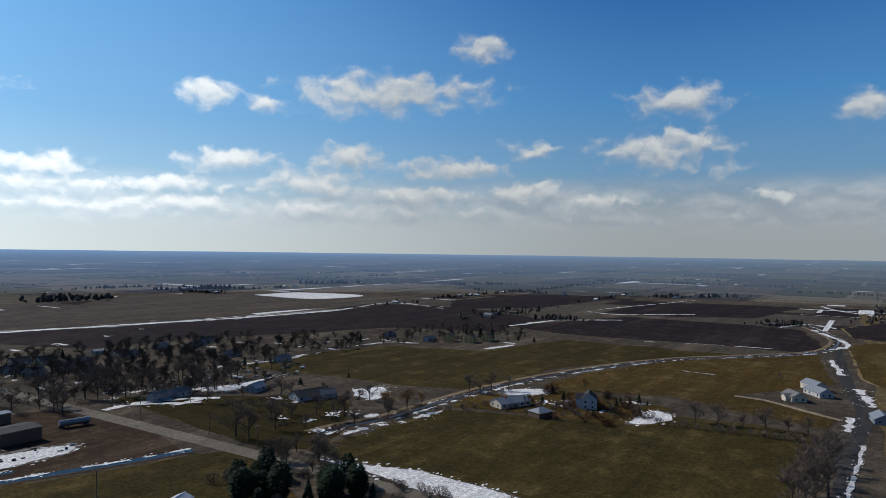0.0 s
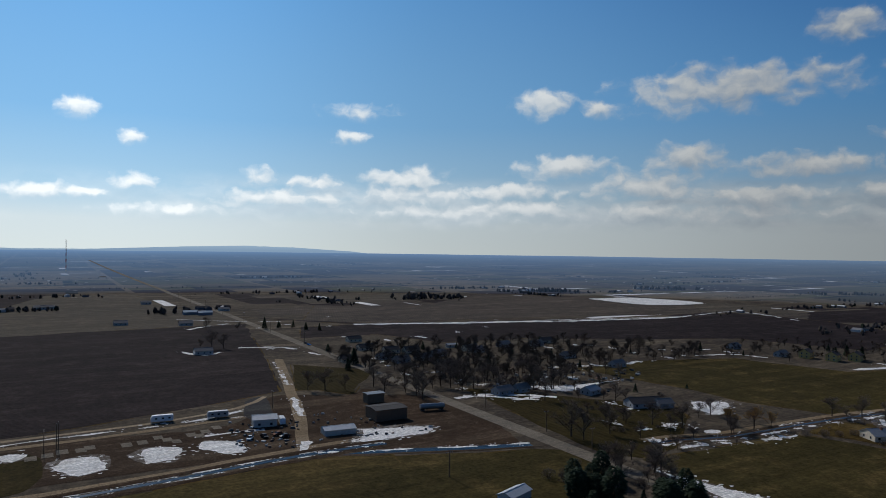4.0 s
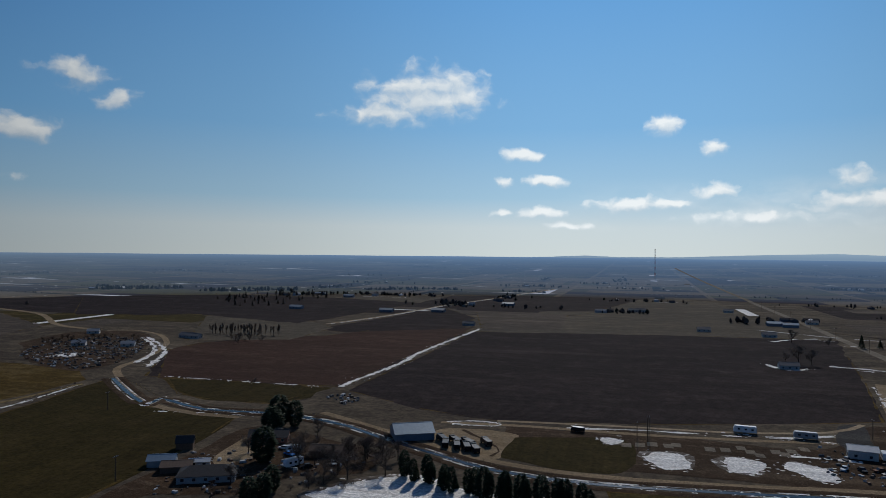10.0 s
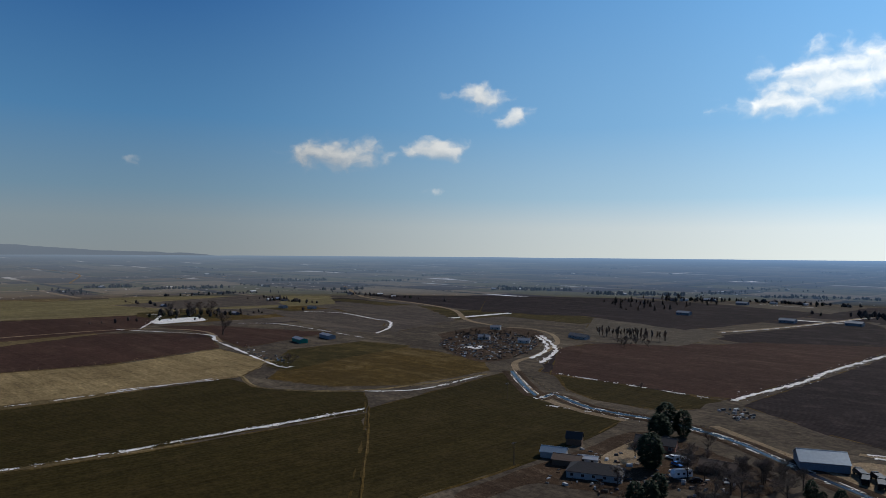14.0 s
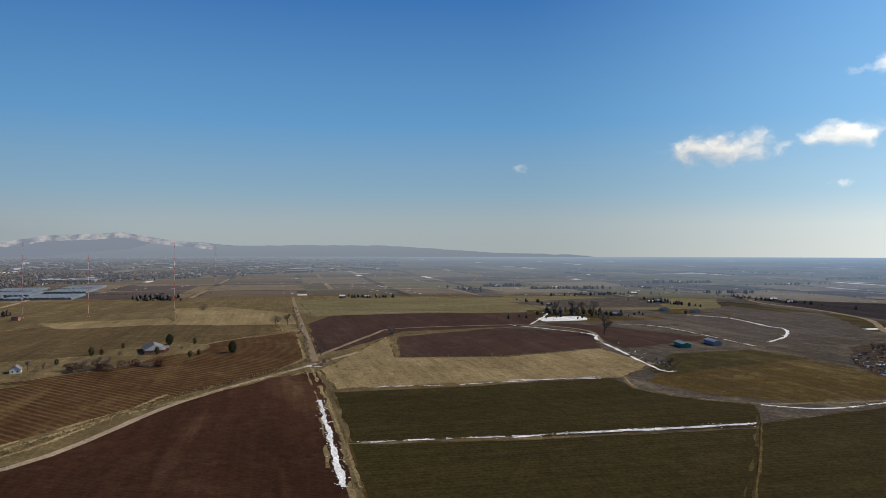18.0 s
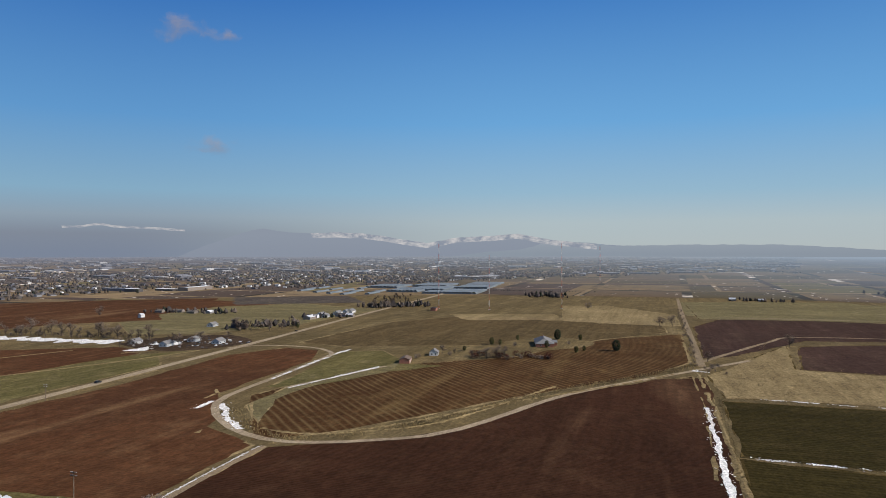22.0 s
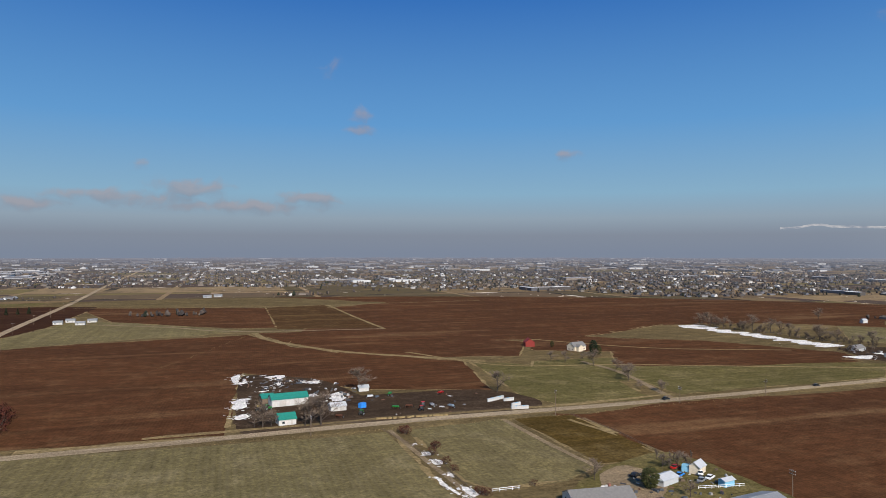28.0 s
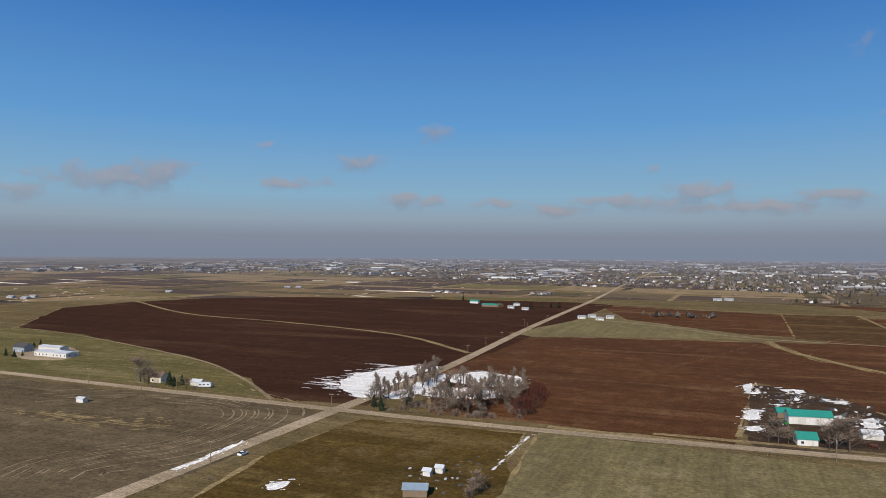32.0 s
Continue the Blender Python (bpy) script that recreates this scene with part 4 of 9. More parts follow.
sheet("field", ((180.4, 481.0), (251.8, 425.6), (230.9, 327.6), (176.2, 326.3), (164.6, 357.6), (173.6, 421.0)), TURF_NORTH, "bright olive pasture")
sheet("field", ((259.2, 415.8), (454.1, 369.0), (412.8, 335.4), (251.1, 332.2)), TURF_NORTH, "green pasture strip")
sheet("field", ((312.0, 500.5), (453.7, 453.7), (458.0, 389.4), (352.0, 402.7), (272.1, 429.1)), SOIL_RED, "red brown ploughed strip")
sheet("field", ((-137.7, 850), (-65.6, 808), (19.4, 735), (-12.5, 710), (-169.9, 677), (-178.4, 790)), STUBBLE, "grey green grass lot")
sheet("field", ((-76.8, 307.0), (-3.0, 304.7), (75.7, 302.5), (75.0, 215.7), (75.2, 170.5), (-67.5, 217.8)), STUBBLE, "grey green mown hay field with faint rows")
sheet("field", ((83.7, 303.0), (133.3, 309.1), (136.2, 228.2), (118.3, 219.2), (89.8, 217.6), (84.3, 230.5)), STUBBLE, "rough grey green paddock")
sheet("field", ((138.5, 307.4), (168.4, 306.1), (171.8, 239.9), (162.8, 229.1), (139.4, 231.6)), TURF_GOLD, "brown and olive paddock")
sheet("field", ((171.0, 305.2), (234.9, 315.6), (378.3, 307.4), (434.7, 303.7), (286.4, 200.2), (185.0, 173.7), (180.7, 198.5), (171.9, 238.1)), SOIL_RED, "red brown ploughed field with pale dry streaks")
sheet("field", ((205, 1280), (500, 1180), (763.1, 1030), (565.9, 917.4), (234.7, 1130), (136.4, 1262.8)), SOIL_RED, "red brown ploughed field before the suburbs")
sheet("field", ((526.7, 1170), (747.4, 1040), (898.1, 930), (1041.5, 724.2), (863.5, 640), (700, 1000), (560, 1110)), SOIL_RED, "red brown ploughed field before the suburbs")
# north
sheet("field", ((-652, 467.9), (-706, 531.8), (-870, 715), (-874, 841), (-819, 1035), (-560.4, 1114), (-244.9, 1161), (-157.3, 1133), (-170.0, 721), (-174.6, 487.7), (-186.1, 482.6), (-171.6, 322.4), (-229.9, 320.1), (-312.7, 372.7), (-438.8, 434.3), (-583.8, 474.1)), SOIL_DARK_RED, "broad dark red-brown ploughed field")
sheet("field", ((-801, 1044), (-974, 1661), (-688, 2075), (-245.5, 1440), (-250.9, 1189), (-542.5, 1123)), TURF_NORTH, "olive field")
sheet("field", ((-1259, 902), (-1353, 1250), (-1206, 1524), (-1026, 1630), (-801, 1044), (-884, 851), (-1004, 775)), STUBBLE, "grey green field")
sheet("field", ((-601, 1148), (-647, 1427), (-489.6, 1267), (-476.3, 1123)), SOIL_DARK, "dark ploughed plot")
sheet("field", ((-690, 507.3), (-589.3, 497.3), (-383.7, 424.8), (-279.2, 364.6), (-231.4, 319.5), (-304.2, 322.9), (-450.8, 323.5), (-557.9, 315.8), (-748, 423.3)), TURF_NORTH, "olive pasture")
sheet("field", ((-472.5, 283.6), (-424.6, 304.8), (-327.6, 303.3), (-263.3, 313.9), (-201.2, 309.5), (-183.0, 296.7), (-178.0, 248.1), (-178.7, 198.4), (-185.8, 170.2), (-183.9, 132.5), (-205.1, 123.6)), LOT, "bare grey brown worked lot with tyre rings")
sheet("field", ((-161.2, 297.2), (-81.1, 301.8), (-77.8, 264.0), (-71.6, 217.2), (-69.3, 180.5), (-141.2, 150.4), (-159.8, 180.0), (-167.9, 234.0)), TURF_GOLD, "brown and gold rough pasture")
sheet("field", ((-200.5, 678), (-148.6, 915), (-59.0, 838), (31.8, 744), (-166.0, 657)), STUBBLE, "grey green grass lot")

sheet("field", ((-175.8, -221.0), (-154.9, -227.1), (-134.4, -234.9), (-116.0, -241.9), (-95.3, -249.2), (-83.1, -217.1), (-135.7, -138.7), (-163.5, -157.4), (-184.1, -191.6), (-185.5, -214.8)), TURF_OLIVE, "green grass between canal and road")

sheet("field", ((-124.0, -249.4), (-91.8, -249.9), (-35.9, -243.2), (4.5, -239.9), (2.4, -227.0), (-13.6, -194.7), (-114.9, -194.1)), TURF_OLIVE, "dull grass beside the canal")
sheet("field", ((1161, -42.5), (1181, -419.2), (903, -363.7), (881, -50.1)), STUBBLE, "striped tan stubble field")
sheet("field", ((1120, 747), (1164, 534.8), (1019, 438.5), (919, 613)), SOIL_GREY, "brown ploughed strip before the nursery")
sheet("field", ((1044, -358.0), (1173, -713), (906, -551.0), (929, -396.3)), SOIL_GREY, "grey brown worked field")
sheet("field", ((860, 253.0), (894, 123.8), (820, 100.1), (791, 213.2)), STRAW, "pale dry weedy field")
sheet("field", ((274.5, -372.9), (221.9, -376.6), (168.7, -374.4), (161.7, -347.6), (178.5, -326.7), (212.6, -324.7), (242.4, -340.3)), TURF_GREEN, "small green crop beside the canal")

# dry grass along the field edges, where they do not run inside another field
def within(p, poly, margin=9.0):
    x0, x1, y0, y1 = BOUNDS.get(id(poly), (-1e9, 1e9, -1e9, 1e9))
    if not (x0 < p.x < x1 and y0 < p.y < y1):
        return False
    hit = False
    for (ax, ay), (bx, by) in zip(poly, (*poly[1:], poly[0])):
        if (ay > p.y) != (by > p.y) and p.x < (bx - ax) * (p.y - ay) / (by - ay) + ax:
            hit = not hit
        dx, dy = bx - ax, by - ay
        t = max(0.0, min(1.0, ((p.x - ax) * dx + (p.y - ay) * dy) / (dx * dx + dy * dy + 1e-6)))
        if math.hypot(p.x - ax - t * dx, p.y - ay - t * dy) < margin:
            return False
    return hit


BEND = ((554.4, -66.5), (494.8, -23.8), (395.3, 45.5), (302.0, 85.0), (274.6, 114.3), (261.4, 148.3), (267.9, 172.6), (284.4, 196.3), (307.5, 216.6), (335.6, 227.7), (395.1, 232.6), (473.7, 239.0), (503.6, 246.4), (526.7, 276.6), (526.0, 321.2), (503.7, 341.8))


def near_bend(p, margin=9.0):
    for (ax, ay), (bx, by) in zip(BEND, BEND[1:]):
        dx, dy = bx - ax, by - ay
        t = max(0.0, min(1.0, ((p.x - ax) * dx + (p.y - ay) * dy) / (dx * dx + dy * dy)))
        if math.hypot(p.x - ax - t * dx, p.y - ay - t * dy) < margin:
            return True
    return abs(p.x + 190) < 16 and p.y < 500 or abs(p.y - 316) < 14 and p.x > -900


BOUNDS = {id(q): (min(p[0] for p in q), max(p[0] for p in q), min(p[1] for p in q), max(p[1] for p in q)) for q in EDGES}
for pts in EDGES:
    ribbon("field_edge", (*pts, pts[0]), 2.0 if sum(p[1] for p in pts) > 0 else 1.4, STRAW if sum(p[1] for p in pts) > 0 else TURF_GOLD, "strip of dry grass along a field edge", "field edge", 0.7, 6.0, gaps=0.27, sharp=True, skip=lambda p: near_bend(p) or any(within(p, q) for q in EDGES if q is not pts))

# lines of the farm canals
CANAL = ((-127.6, -256.7), (-94.5, -257.4), (-36.9, -250.5), (8.7, -246.5), (43.9, -251.1), (68.4, -263.8), (96.5, -279.8), (120.0, -295.5), (142.4, -304.3), (169.3, -308.8), (201.4, -306.1), (238.6, -321.7), (235.0, -307.1), (265.0, -329.3), (303.2, -363.2))
WEST_CANAL = ((-179.6, -227.4), (-159.3, -233.7), (-138.1, -241.3), (-119.0, -248.2), (-97.8, -255.9))
CANAL_W2 = ((-225.4, -204.2), (-238.9, -203.1), (-262.9, -196.0), (-299.0, -194.2), (-347.0, -191.0), (-385.1, -184.5), (-429.4, -173.2), (-485.8, -153.5), (-537.5, -126.7), (-576.4, -93.4), (-640, -43.6), (-704, -30.5), (-770, -35.8), (-889, -72.3))

# dirt tracks
ribbon("track", BEND, 4.2, GRAVEL, "pale dirt farm track bending round the fields", "track")
ribbon("track", ((253.3, 154.7), (218.9, 153.6), (190.1, 152.0)), 3.5, DIRT, "narrow dirt track", "track")

# ---- snow, tracks and yards ----
def drift(pts, width, label="ragged strip of old snow along a ditch", gaps=0.12, wobble=0.6, step=7.0, side=0.0):
    return ribbon("snow_drift", pts, width * 0.7, SNOW, label, "snow", wobble, min(step, 1.6) if math.hypot(*pts[0]) < 500 else min(step, 3.5), gaps=gaps + (0.1 if gaps > 0.1 else 0.0), side=side)


def snow_patch(pts, label="patch of melting snow", rough=1.4):
    n = len(pts)
    mx, my = sum(p[0] for p in pts) / n, sum(p[1] for p in pts) / n
    if my < 0 and math.hypot(mx, my) < 520 and max(math.hypot(p[0] - mx, p[1] - my) for p in pts) > 4:
        sheet("slush", [(p[0] + (p[0] - mx) * 0.16, p[1] + (p[1] - my) * 0.16) for p in pts], SLUSH, "slush and mud round melting snow", "yard", rough * 1.6)
    return sheet("snow_patch", pts, SNOW, label, "snow", rough, 4.0)


def yard(pts, mat, label, rough=1.2):
    return sheet("yard", pts, mat, label, "yard", rough, 8.0)


yard(((27.0, -316.0), (-2.1, -324.8), (-77.5, -316.3), (-114.3, -367.1), (-150.8, -350.9), (-168.6, -359.9), (-168.5, -263.7), (-156.5, -253.8), (-98.9, -257.6), (-48.1, -263.8), (-10.5, -265.3), (6.4, -262.5), (23.0, -270.3), (40.9, -268.4), (50.5, -318.9)), DIRT_DARK, "muddy brown contractor's yard")
yard(((-121.8, -333.9), (-150.7, -343.0), (-176.3, -339.6), (-196.3, -307.6), (-177.3, -230.0), (-160.1, -233.5), (-98.9, -257.6)), DIRT_DARK, "muddy yard between the shops")
yard(((-98.0, -361.9), (-110.1, -368.9), (-100.9, -323.5), (-92.9, -315.0), (-88.7, -329.0)), ASPHALT_DARK, "dark gravel turning circle")
yard(((74.2, -277.1), (78.8, -303.7), (48.6, -306.2), (41.3, -290.5), (46.5, -265.5), (59.7, -265.1)), DIRT, "pale dirt lorry park")
ribbon("track", ((82.0, -315.6), (40.2, -319.8), (-6.5, -319.6), (-47.3, -322.7), (-88.6, -328.9)), 4.0, DIRT, "pale dirt track through the yard")
ribbon("track", ((57.2, -326.0), (3.9, -331.9), (-49.2, -335.6), (-91.2, -348.7), (-110.3, -368.5)), 3.0, GRAVEL, "pale gravel track behind the yard")
ribbon("snow_drift", ((24.8, -324.3), (-9.4, -330.6), (-61.7, -333.1), (-90.0, -344.0)), 3.0, SNOW, "ragged snow along the yard track", "snow", 0.8, 4.0, gaps=0.35, side=3)
ribbon("snow_drift", ((-56.2, -303.2), (-79.4, -303.1), (-90.3, -301.3)), 3.0, SNOW, "ragged snow in the yard", "snow", 0.8, 4.0, gaps=0.35)
yard(((45.0, -299.1), (-1.4, -307.9), (-0.3, -261.5), (37.3, -263.1), (45.6, -267.1)), TURF_GREEN, "dark grass plot in the yard")
yard(((162.0, -239.0), (162.5, -281.4), (135.6, -278.5), (120.5, -273.9), (91.5, -258.8), (90.8, -234.8), (111.7, -225.2), (121.0, -202.4), (148.5, -194.5), (151.7, -168.5), (160.2, -161.5), (162.7, -199.3)), DIRT_DARK, "dirt farmyard with worn grass")
yard(((152.2, -236.6), (154.0, -269.1), (141.9, -264.9), (137.7, -238.7), (145.9, -227.0)), DIRT, "pale dirt drive")
yard(((433.2, -421.4), (485.2, -487.2), (451.8, -551.5), (392.0, -511.7), (346.9, -430.8), (341.7, -378.2), (390.3, -392.2)), DIRT_DARK, "cluttered salvage yard")
yard(((80.2, 385.5), (152.6, 378.6), (163.7, 327.6), (83.4, 322.0), (56.9, 325.1), (13.3, 318.2), (14.5, 424.2), (23.1, 470.8), (63.1, 442.6)), DIRT_DARK, "muddy equipment yard")
yard(((136.5, 226.7), (174.0, 237.4), (180.7, 198.5), (175.9, 171.6), (137.5, 157.4), (92.9, 172.2), (110.1, 204.0)), TURF_NORTH, "worn grass around the homestead")
yard(((133.0, 220.9), (148.4, 226.4), (152.4, 207.9), (135.2, 190.3), (124.2, 199.4)), DIRT, "dirt drive with puddles")
yard(((-109.4, 259.0), (-91.0, 275.8), (-73.7, 250.2), (-68.7, 208.6), (-82.8, 187.9), (-99.3, 206.7)), TURF_GOLD, "trampled animal pen")
yard(((613, 129.2), (656, 92.7), (631, 54.6), (594.2, 56.1), (556.4, 95.9), (552.7, 116.5)), GRASSLAND, "dry lawn round the farmhouse")
yard(((-517.9, 380.8), (-524.2, 425.9), (-478.4, 409.1), (-452.1, 372.1), (-483.2, 364.2)), GRAVEL, "pale concrete apron")
yard(((496.3, 448.9), (550.0, 439.8), (582.0, 394.9), (545.5, 345.2), (489.4, 355.2), (472.8, 390.1)), DIRT_DARK, "cluttered farmyard")
yard(((-375.6, -151.4), (-375.1, -118.3), (-359.6, -87.2), (-322.0, -88.2), (-312.4, -125.7), (-308.1, -166.2), (-303.6, -183.4), (-336.2, -185.0)), TURF_GOLD, "brown garden round the farmhouse")
yard(((-148.8, -310.8), (-169.7, -296.9), (-182.0, -263.3), (-150.8, -252.3), (-126.5, -263.8), (-115.4, -279.9)), DIRT_DARK, "muddy yard")
yard(((488.4, -471.8), (501.9, -551.1), (445.3, -568.3), (389.8, -511.0), (345.3, -406.3), (401.2, -410.6)), DIRT_DARK, "cluttered salvage yard")

ribbon("track", ((175.9, -296.2), (197.9, -296.8), (219.2, -301.5), (242.8, -314.7), (284.6, -350.7), (324.6, -393.3), (334.6, -429.6), (356.2, -481.0), (381.1, -521.6), (419.2, -561.0), (460.0, -580.4), (484.9, -572.6)), 5.0, DIRT, "pale dirt canal road")
ribbon("track", ((-132.8, -267.2), (-97.9, -266.7), (-38.0, -258.2), (9.0, -255.4), (45.8, -261.9), (71.3, -275.1), (101.0, -292.6), (124.7, -307.0), (142.9, -317.3)), 4.5, DIRT, "dirt canal road with tyre marks")
ribbon("track", ((-93.9, -259.9), (-101.2, -284.1), (-113.8, -324.0), (-127.6, -377.9), (-146.5, -452.3), (-155.8, -487.9)), 6.0, DIRT, "muddy farm lane")
ribbon("track", ((311.3, -702), (288.0, -790), (268.3, -908), (258.9, -990)), 6, GRAVEL, "pale gravel lane")
ribbon("track", ((258.9, -990), (212.4, -1196), (142.8, -1504)), 6, GRAVEL, "pale gravel lane")
ribbon("track", ((515.3, -31.2), (643, -32.1), (926, -33.3), (1255, -36.4)), 5, DIRT, "field lane between hedges")
ribbon("track", ((1271, -937), (977, -762), (820, -736), (683, -689), (568.4, -598.4), (492.7, -571.8)), 7, DIRT, "pale canal road")
ribbon("track", ((529.8, -28.4), (667, -93.7), (717, -128.2), (725, -244.7), (705, -289.8), (652, -312.5), (570.6, -287.9)), 4, DIRT, "dry field edge")
ribbon("track", ((76.5, 305.4), (78.9, 253.1), (81.9, 208.0)), 2.2, DIRT, "dirt farm lane")
ribbon("track", ((133.3, 309.1), (134.6, 259.1), (137.2, 227.9)), 2.6, DIRT, "dirt drive")
ribbon("track", ((259.6, 454.9), (260.3, 403.6), (241.3, 324.2)), 4.0, DIRT, "farm drive")
ribbon("track", ((40.5, 717), (51.9, 652), (98.6, 563.9), (158.5, 508.7), (192.3, 477.1)), 7.0, STRAW, "grassy ditch bank")
ribbon("track", ((-133.9, 861), (-42.6, 800), (25.0, 738), (173.4, 717)), 5.0, DIRT, "pale field road")
ribbon("track", ((-187.1, 1109), (-11.2, 1073), (169.8, 1072), (430.7, 1094)), 4.0, STRAW, "dry field edge")
ribbon("track", ((169.8, 1072), (170.1, 871), (173.4, 717)), 4.0, STRAW, "dry field edge")
ribbon("track", ((-887, 865), (-649, 718), (-472.1, 678), (-299.7, 621), (-189.6, 529.4)), 6.0, STRAW, "grassy ditch bank")
ribbon("track", ((-685, 509.7), (-581.3, 490.5), (-379.5, 420.2), (-292.3, 370.1), (-229.0, 318.9)), 2.5, DIRT, "dry ditch bank")
ribbon("track", ((277.9, 591.1), (351.1, 501.9), (453.7, 453.7)), 3.5, STRAW, "dry field edge")
ribbon("track", ((149.4, 542.0), (197.6, 457.2), (281.2, 432.3), (405.8, 379.3), (483.4, 354.5)), 3.5, STRAW, "dry field edge")
ribbon("track", ((-418.7, -67.6), (-416.7, -52.8), (-394.0, -24.0), (-387.1, -14.0)), 4.0, GRAVEL, "pale gravel drive")
ribbon("street", ((-704, -30.5), (-499.2, -15.2), (-400.4, -4.8), (-327.4, -9.7), (-264.1, -9.3), (-222.8, -9.0)), 7.0, ASPHALT_DARK, "dark paved lane", "road")
ribbon("street", ((-406.7, -6.1), (-421.4, 4.2), (-436.5, 36.1)), 6.0, ASPHALT_DARK, "dark paved side street", "road")
ribbon("track", ((367.6, 208.5), (405.4, 196.3), (454.9, 180.6)), 3.0, GRAVEL, "pale concrete ditch")
ribbon("verge", ((273.3, 134.5), (304.4, 105.4), (359.8, 70.3), (410.2, 29.0), (473.6, -15.7)), 2.6, STRAW, "tall dry grass along the track", "verge", 0.8, 1.6, ridge=0.3, gaps=0.12, side=-6.0)
ribbon("verge", ((271.6, 171.9), (269.2, 147.0), (283.2, 117.8), (314.9, 88.6), (414.6, 50.8)), 2.6, STRAW, "tall dry grass along the track", "verge", 0.8, 1.6, ridge=0.3, gaps=0.12, side=-6.0)
ribbon("verge", ((493.0, -26.4), (382.0, -28.6), (292.8, -29.4), (235.6, -28.9)), 2.4, STRAW, "dry grass ditch bank", "verge", 0.6, 4.0, ridge=0.2, gaps=0.1)
ribbon("verge", ((282.8, -224.3), (236.8, -187.3), (192.6, -150.2), (162.5, -125.2)), 1.4, TURF_GOLD, "dry grass field edge", "verge", 0.5, 6.0, ridge=0.3)
ribbon("verge", ((405.3, -219.2), (371.0, -208.5), (343.2, -219.2), (317.7, -248.0), (307.6, -297.2), (306.5, -341.4)), 2.5, STRAW, "dry grass ditch bank", "verge", 0.5, 7.0, ridge=0.5)
ribbon("verge", ((167.2, -155.7), (165.8, -184.1), (167.1, -204.6)), 1.6, TURF_GOLD, "dry grass field edge", "verge", 0.5, 6.0, ridge=0.3)
ribbon("verge", ((-450.8, 323.5), (-289.0, 320.2), (-183.7, 314.2)), 5.0, STRAW, "dry roadside grass", "verge", 0.4, 9.0, side=7)
ribbon("verge", ((-75.0, 315.0), (-3.1, 313.9), (81.5, 314.6), (169.9, 314.6), (241.4, 319.4), (394.8, 320.8)), 5.0, STRAW, "dry roadside grass", "verge", 0.4, 9.0, side=-3)
ribbon("verge", ((-28.1, 320.3), (-3.2, 321.6), (84.0, 324.2), (174.9, 323.9), (249.1, 329.6)), 4.0, STRAW, "dry roadside grass", "verge", 0.4, 9.0, side=-4)


def tufts(line, width, per_metre, tall, mat, label, side=0.0):
    """Tall dry grass standing along a bank: small fans of blades, uncountable."""
    rr = random.Random(len(label) + int(abs(line[0][0])))
    verts, faces = [], []
    pts = smooth_line(line, 1.0)
    for i, p in enumerate(pts[:-1]):
        d = (pts[i + 1] - p).normalized()
        off = Vector((d.y, -d.x, 0))
        thick = 0.5 + 0.8 * noise.noise(p / 14.0) + 0.5 * noise.noise(p / 4.0)
        for _ in range(int(per_metre * max(0.0, thick) + rr.random())):
            q = p + off * (side + rr.gauss(0, width / 2)) + d * rr.random()
            h, g = tall * rr.uniform(0.4, 1.2), rr.uniform(0, 6.28)
            for k in range(3):
                a = g + k * 2.1
                e = Vector((math.cos(a), math.sin(a), 0)) * h * 0.45
                t = Vector((-math.sin(a), math.cos(a), 0)) * h * 0.3
                n = len(verts)
                verts += [tuple(q - t), tuple(q + t), tuple(q + e + t * 0.6 + Vector((0, 0, h))), tuple(q + e - t * 0.6 + Vector((0, 0, h * 0.85)))]
                faces.append((n, n + 1, n + 2, n + 3))
    tagged(new("dry_grass", raw("dry_grass", verts, faces, mat)), label, "grass", kind="stuff")


BANK = ((309.3, 204.8), (282.6, 181.3), (267.6, 156.7), (273.1, 137.2), (299.1, 111.4), (361.7, 77.4), (414.1, 46.5), (450.9, 18.3), (520, -26))
tufts(BANK, 4.5, 5.0, 0.75, STRAW, "tall pale dry grass on the bank inside the track", 1.5)
tufts(BANK, 3.0, 1.5, 0.8, STRAW, "brown weeds on the bank inside the track", -1.5)
for line in (((404, -34), (333, -31), (290, -30), (236, -29)), ((291, -36), (287, -92), (283, -150), (279, -218)), ((409, -36), (409, -110), (405, -219)), ((405, -219), (371, -208), (343, -219), (318, -248), (307, -297), (306, -341))):
    tufts(line, 1.6, 2.4, 0.5, STRAW, "dry grass and weeds along a ditch")
for line in (((96, -290), (142, -312), (169, -316), (201, -314), (235, -322), (284, -356)), ((-95, -263), (-37, -256), (9, -252), (44, -257), (96, -286)), ((-40, 500), (40.5, 717)), ((51.9, 652), (98.6, 563.9), (158.5, 508.7), (192, 477), (281, 432), (406, 379)), ((-430, 325), (-190, 318)), ((-60, 305), (76, 307), (170, 307), (300, 314)), ((496, -24), (560, -70), (667, -94), (717, -128), (725, -244))):
    tufts(line, 2.0, 1.6, 0.45, STRAW, "pale dry grass along a bank")
for line in (((-190, -330), (-193, -440), (-196, -520)), ((-225, -200), (-263, -191), (-347, -186), (-429, -168), (-537, -121))):
    tufts(line, 3.0, 1.4, 0.6, STRAW, "brown weeds along the road and the canal", 6.0)
for poly_line in (((420, -60), (470, -150), (440, -240)), ((440, -50), (500, -160), (470, -255)), ((470, -45), (505, -110), (510, -230)), ((415, -100), (430, -200), (460, -262))):
    tufts(poly_line, 16.0, 5.0, 0.5, STRAW, "rough tussocks in the pale meadow")
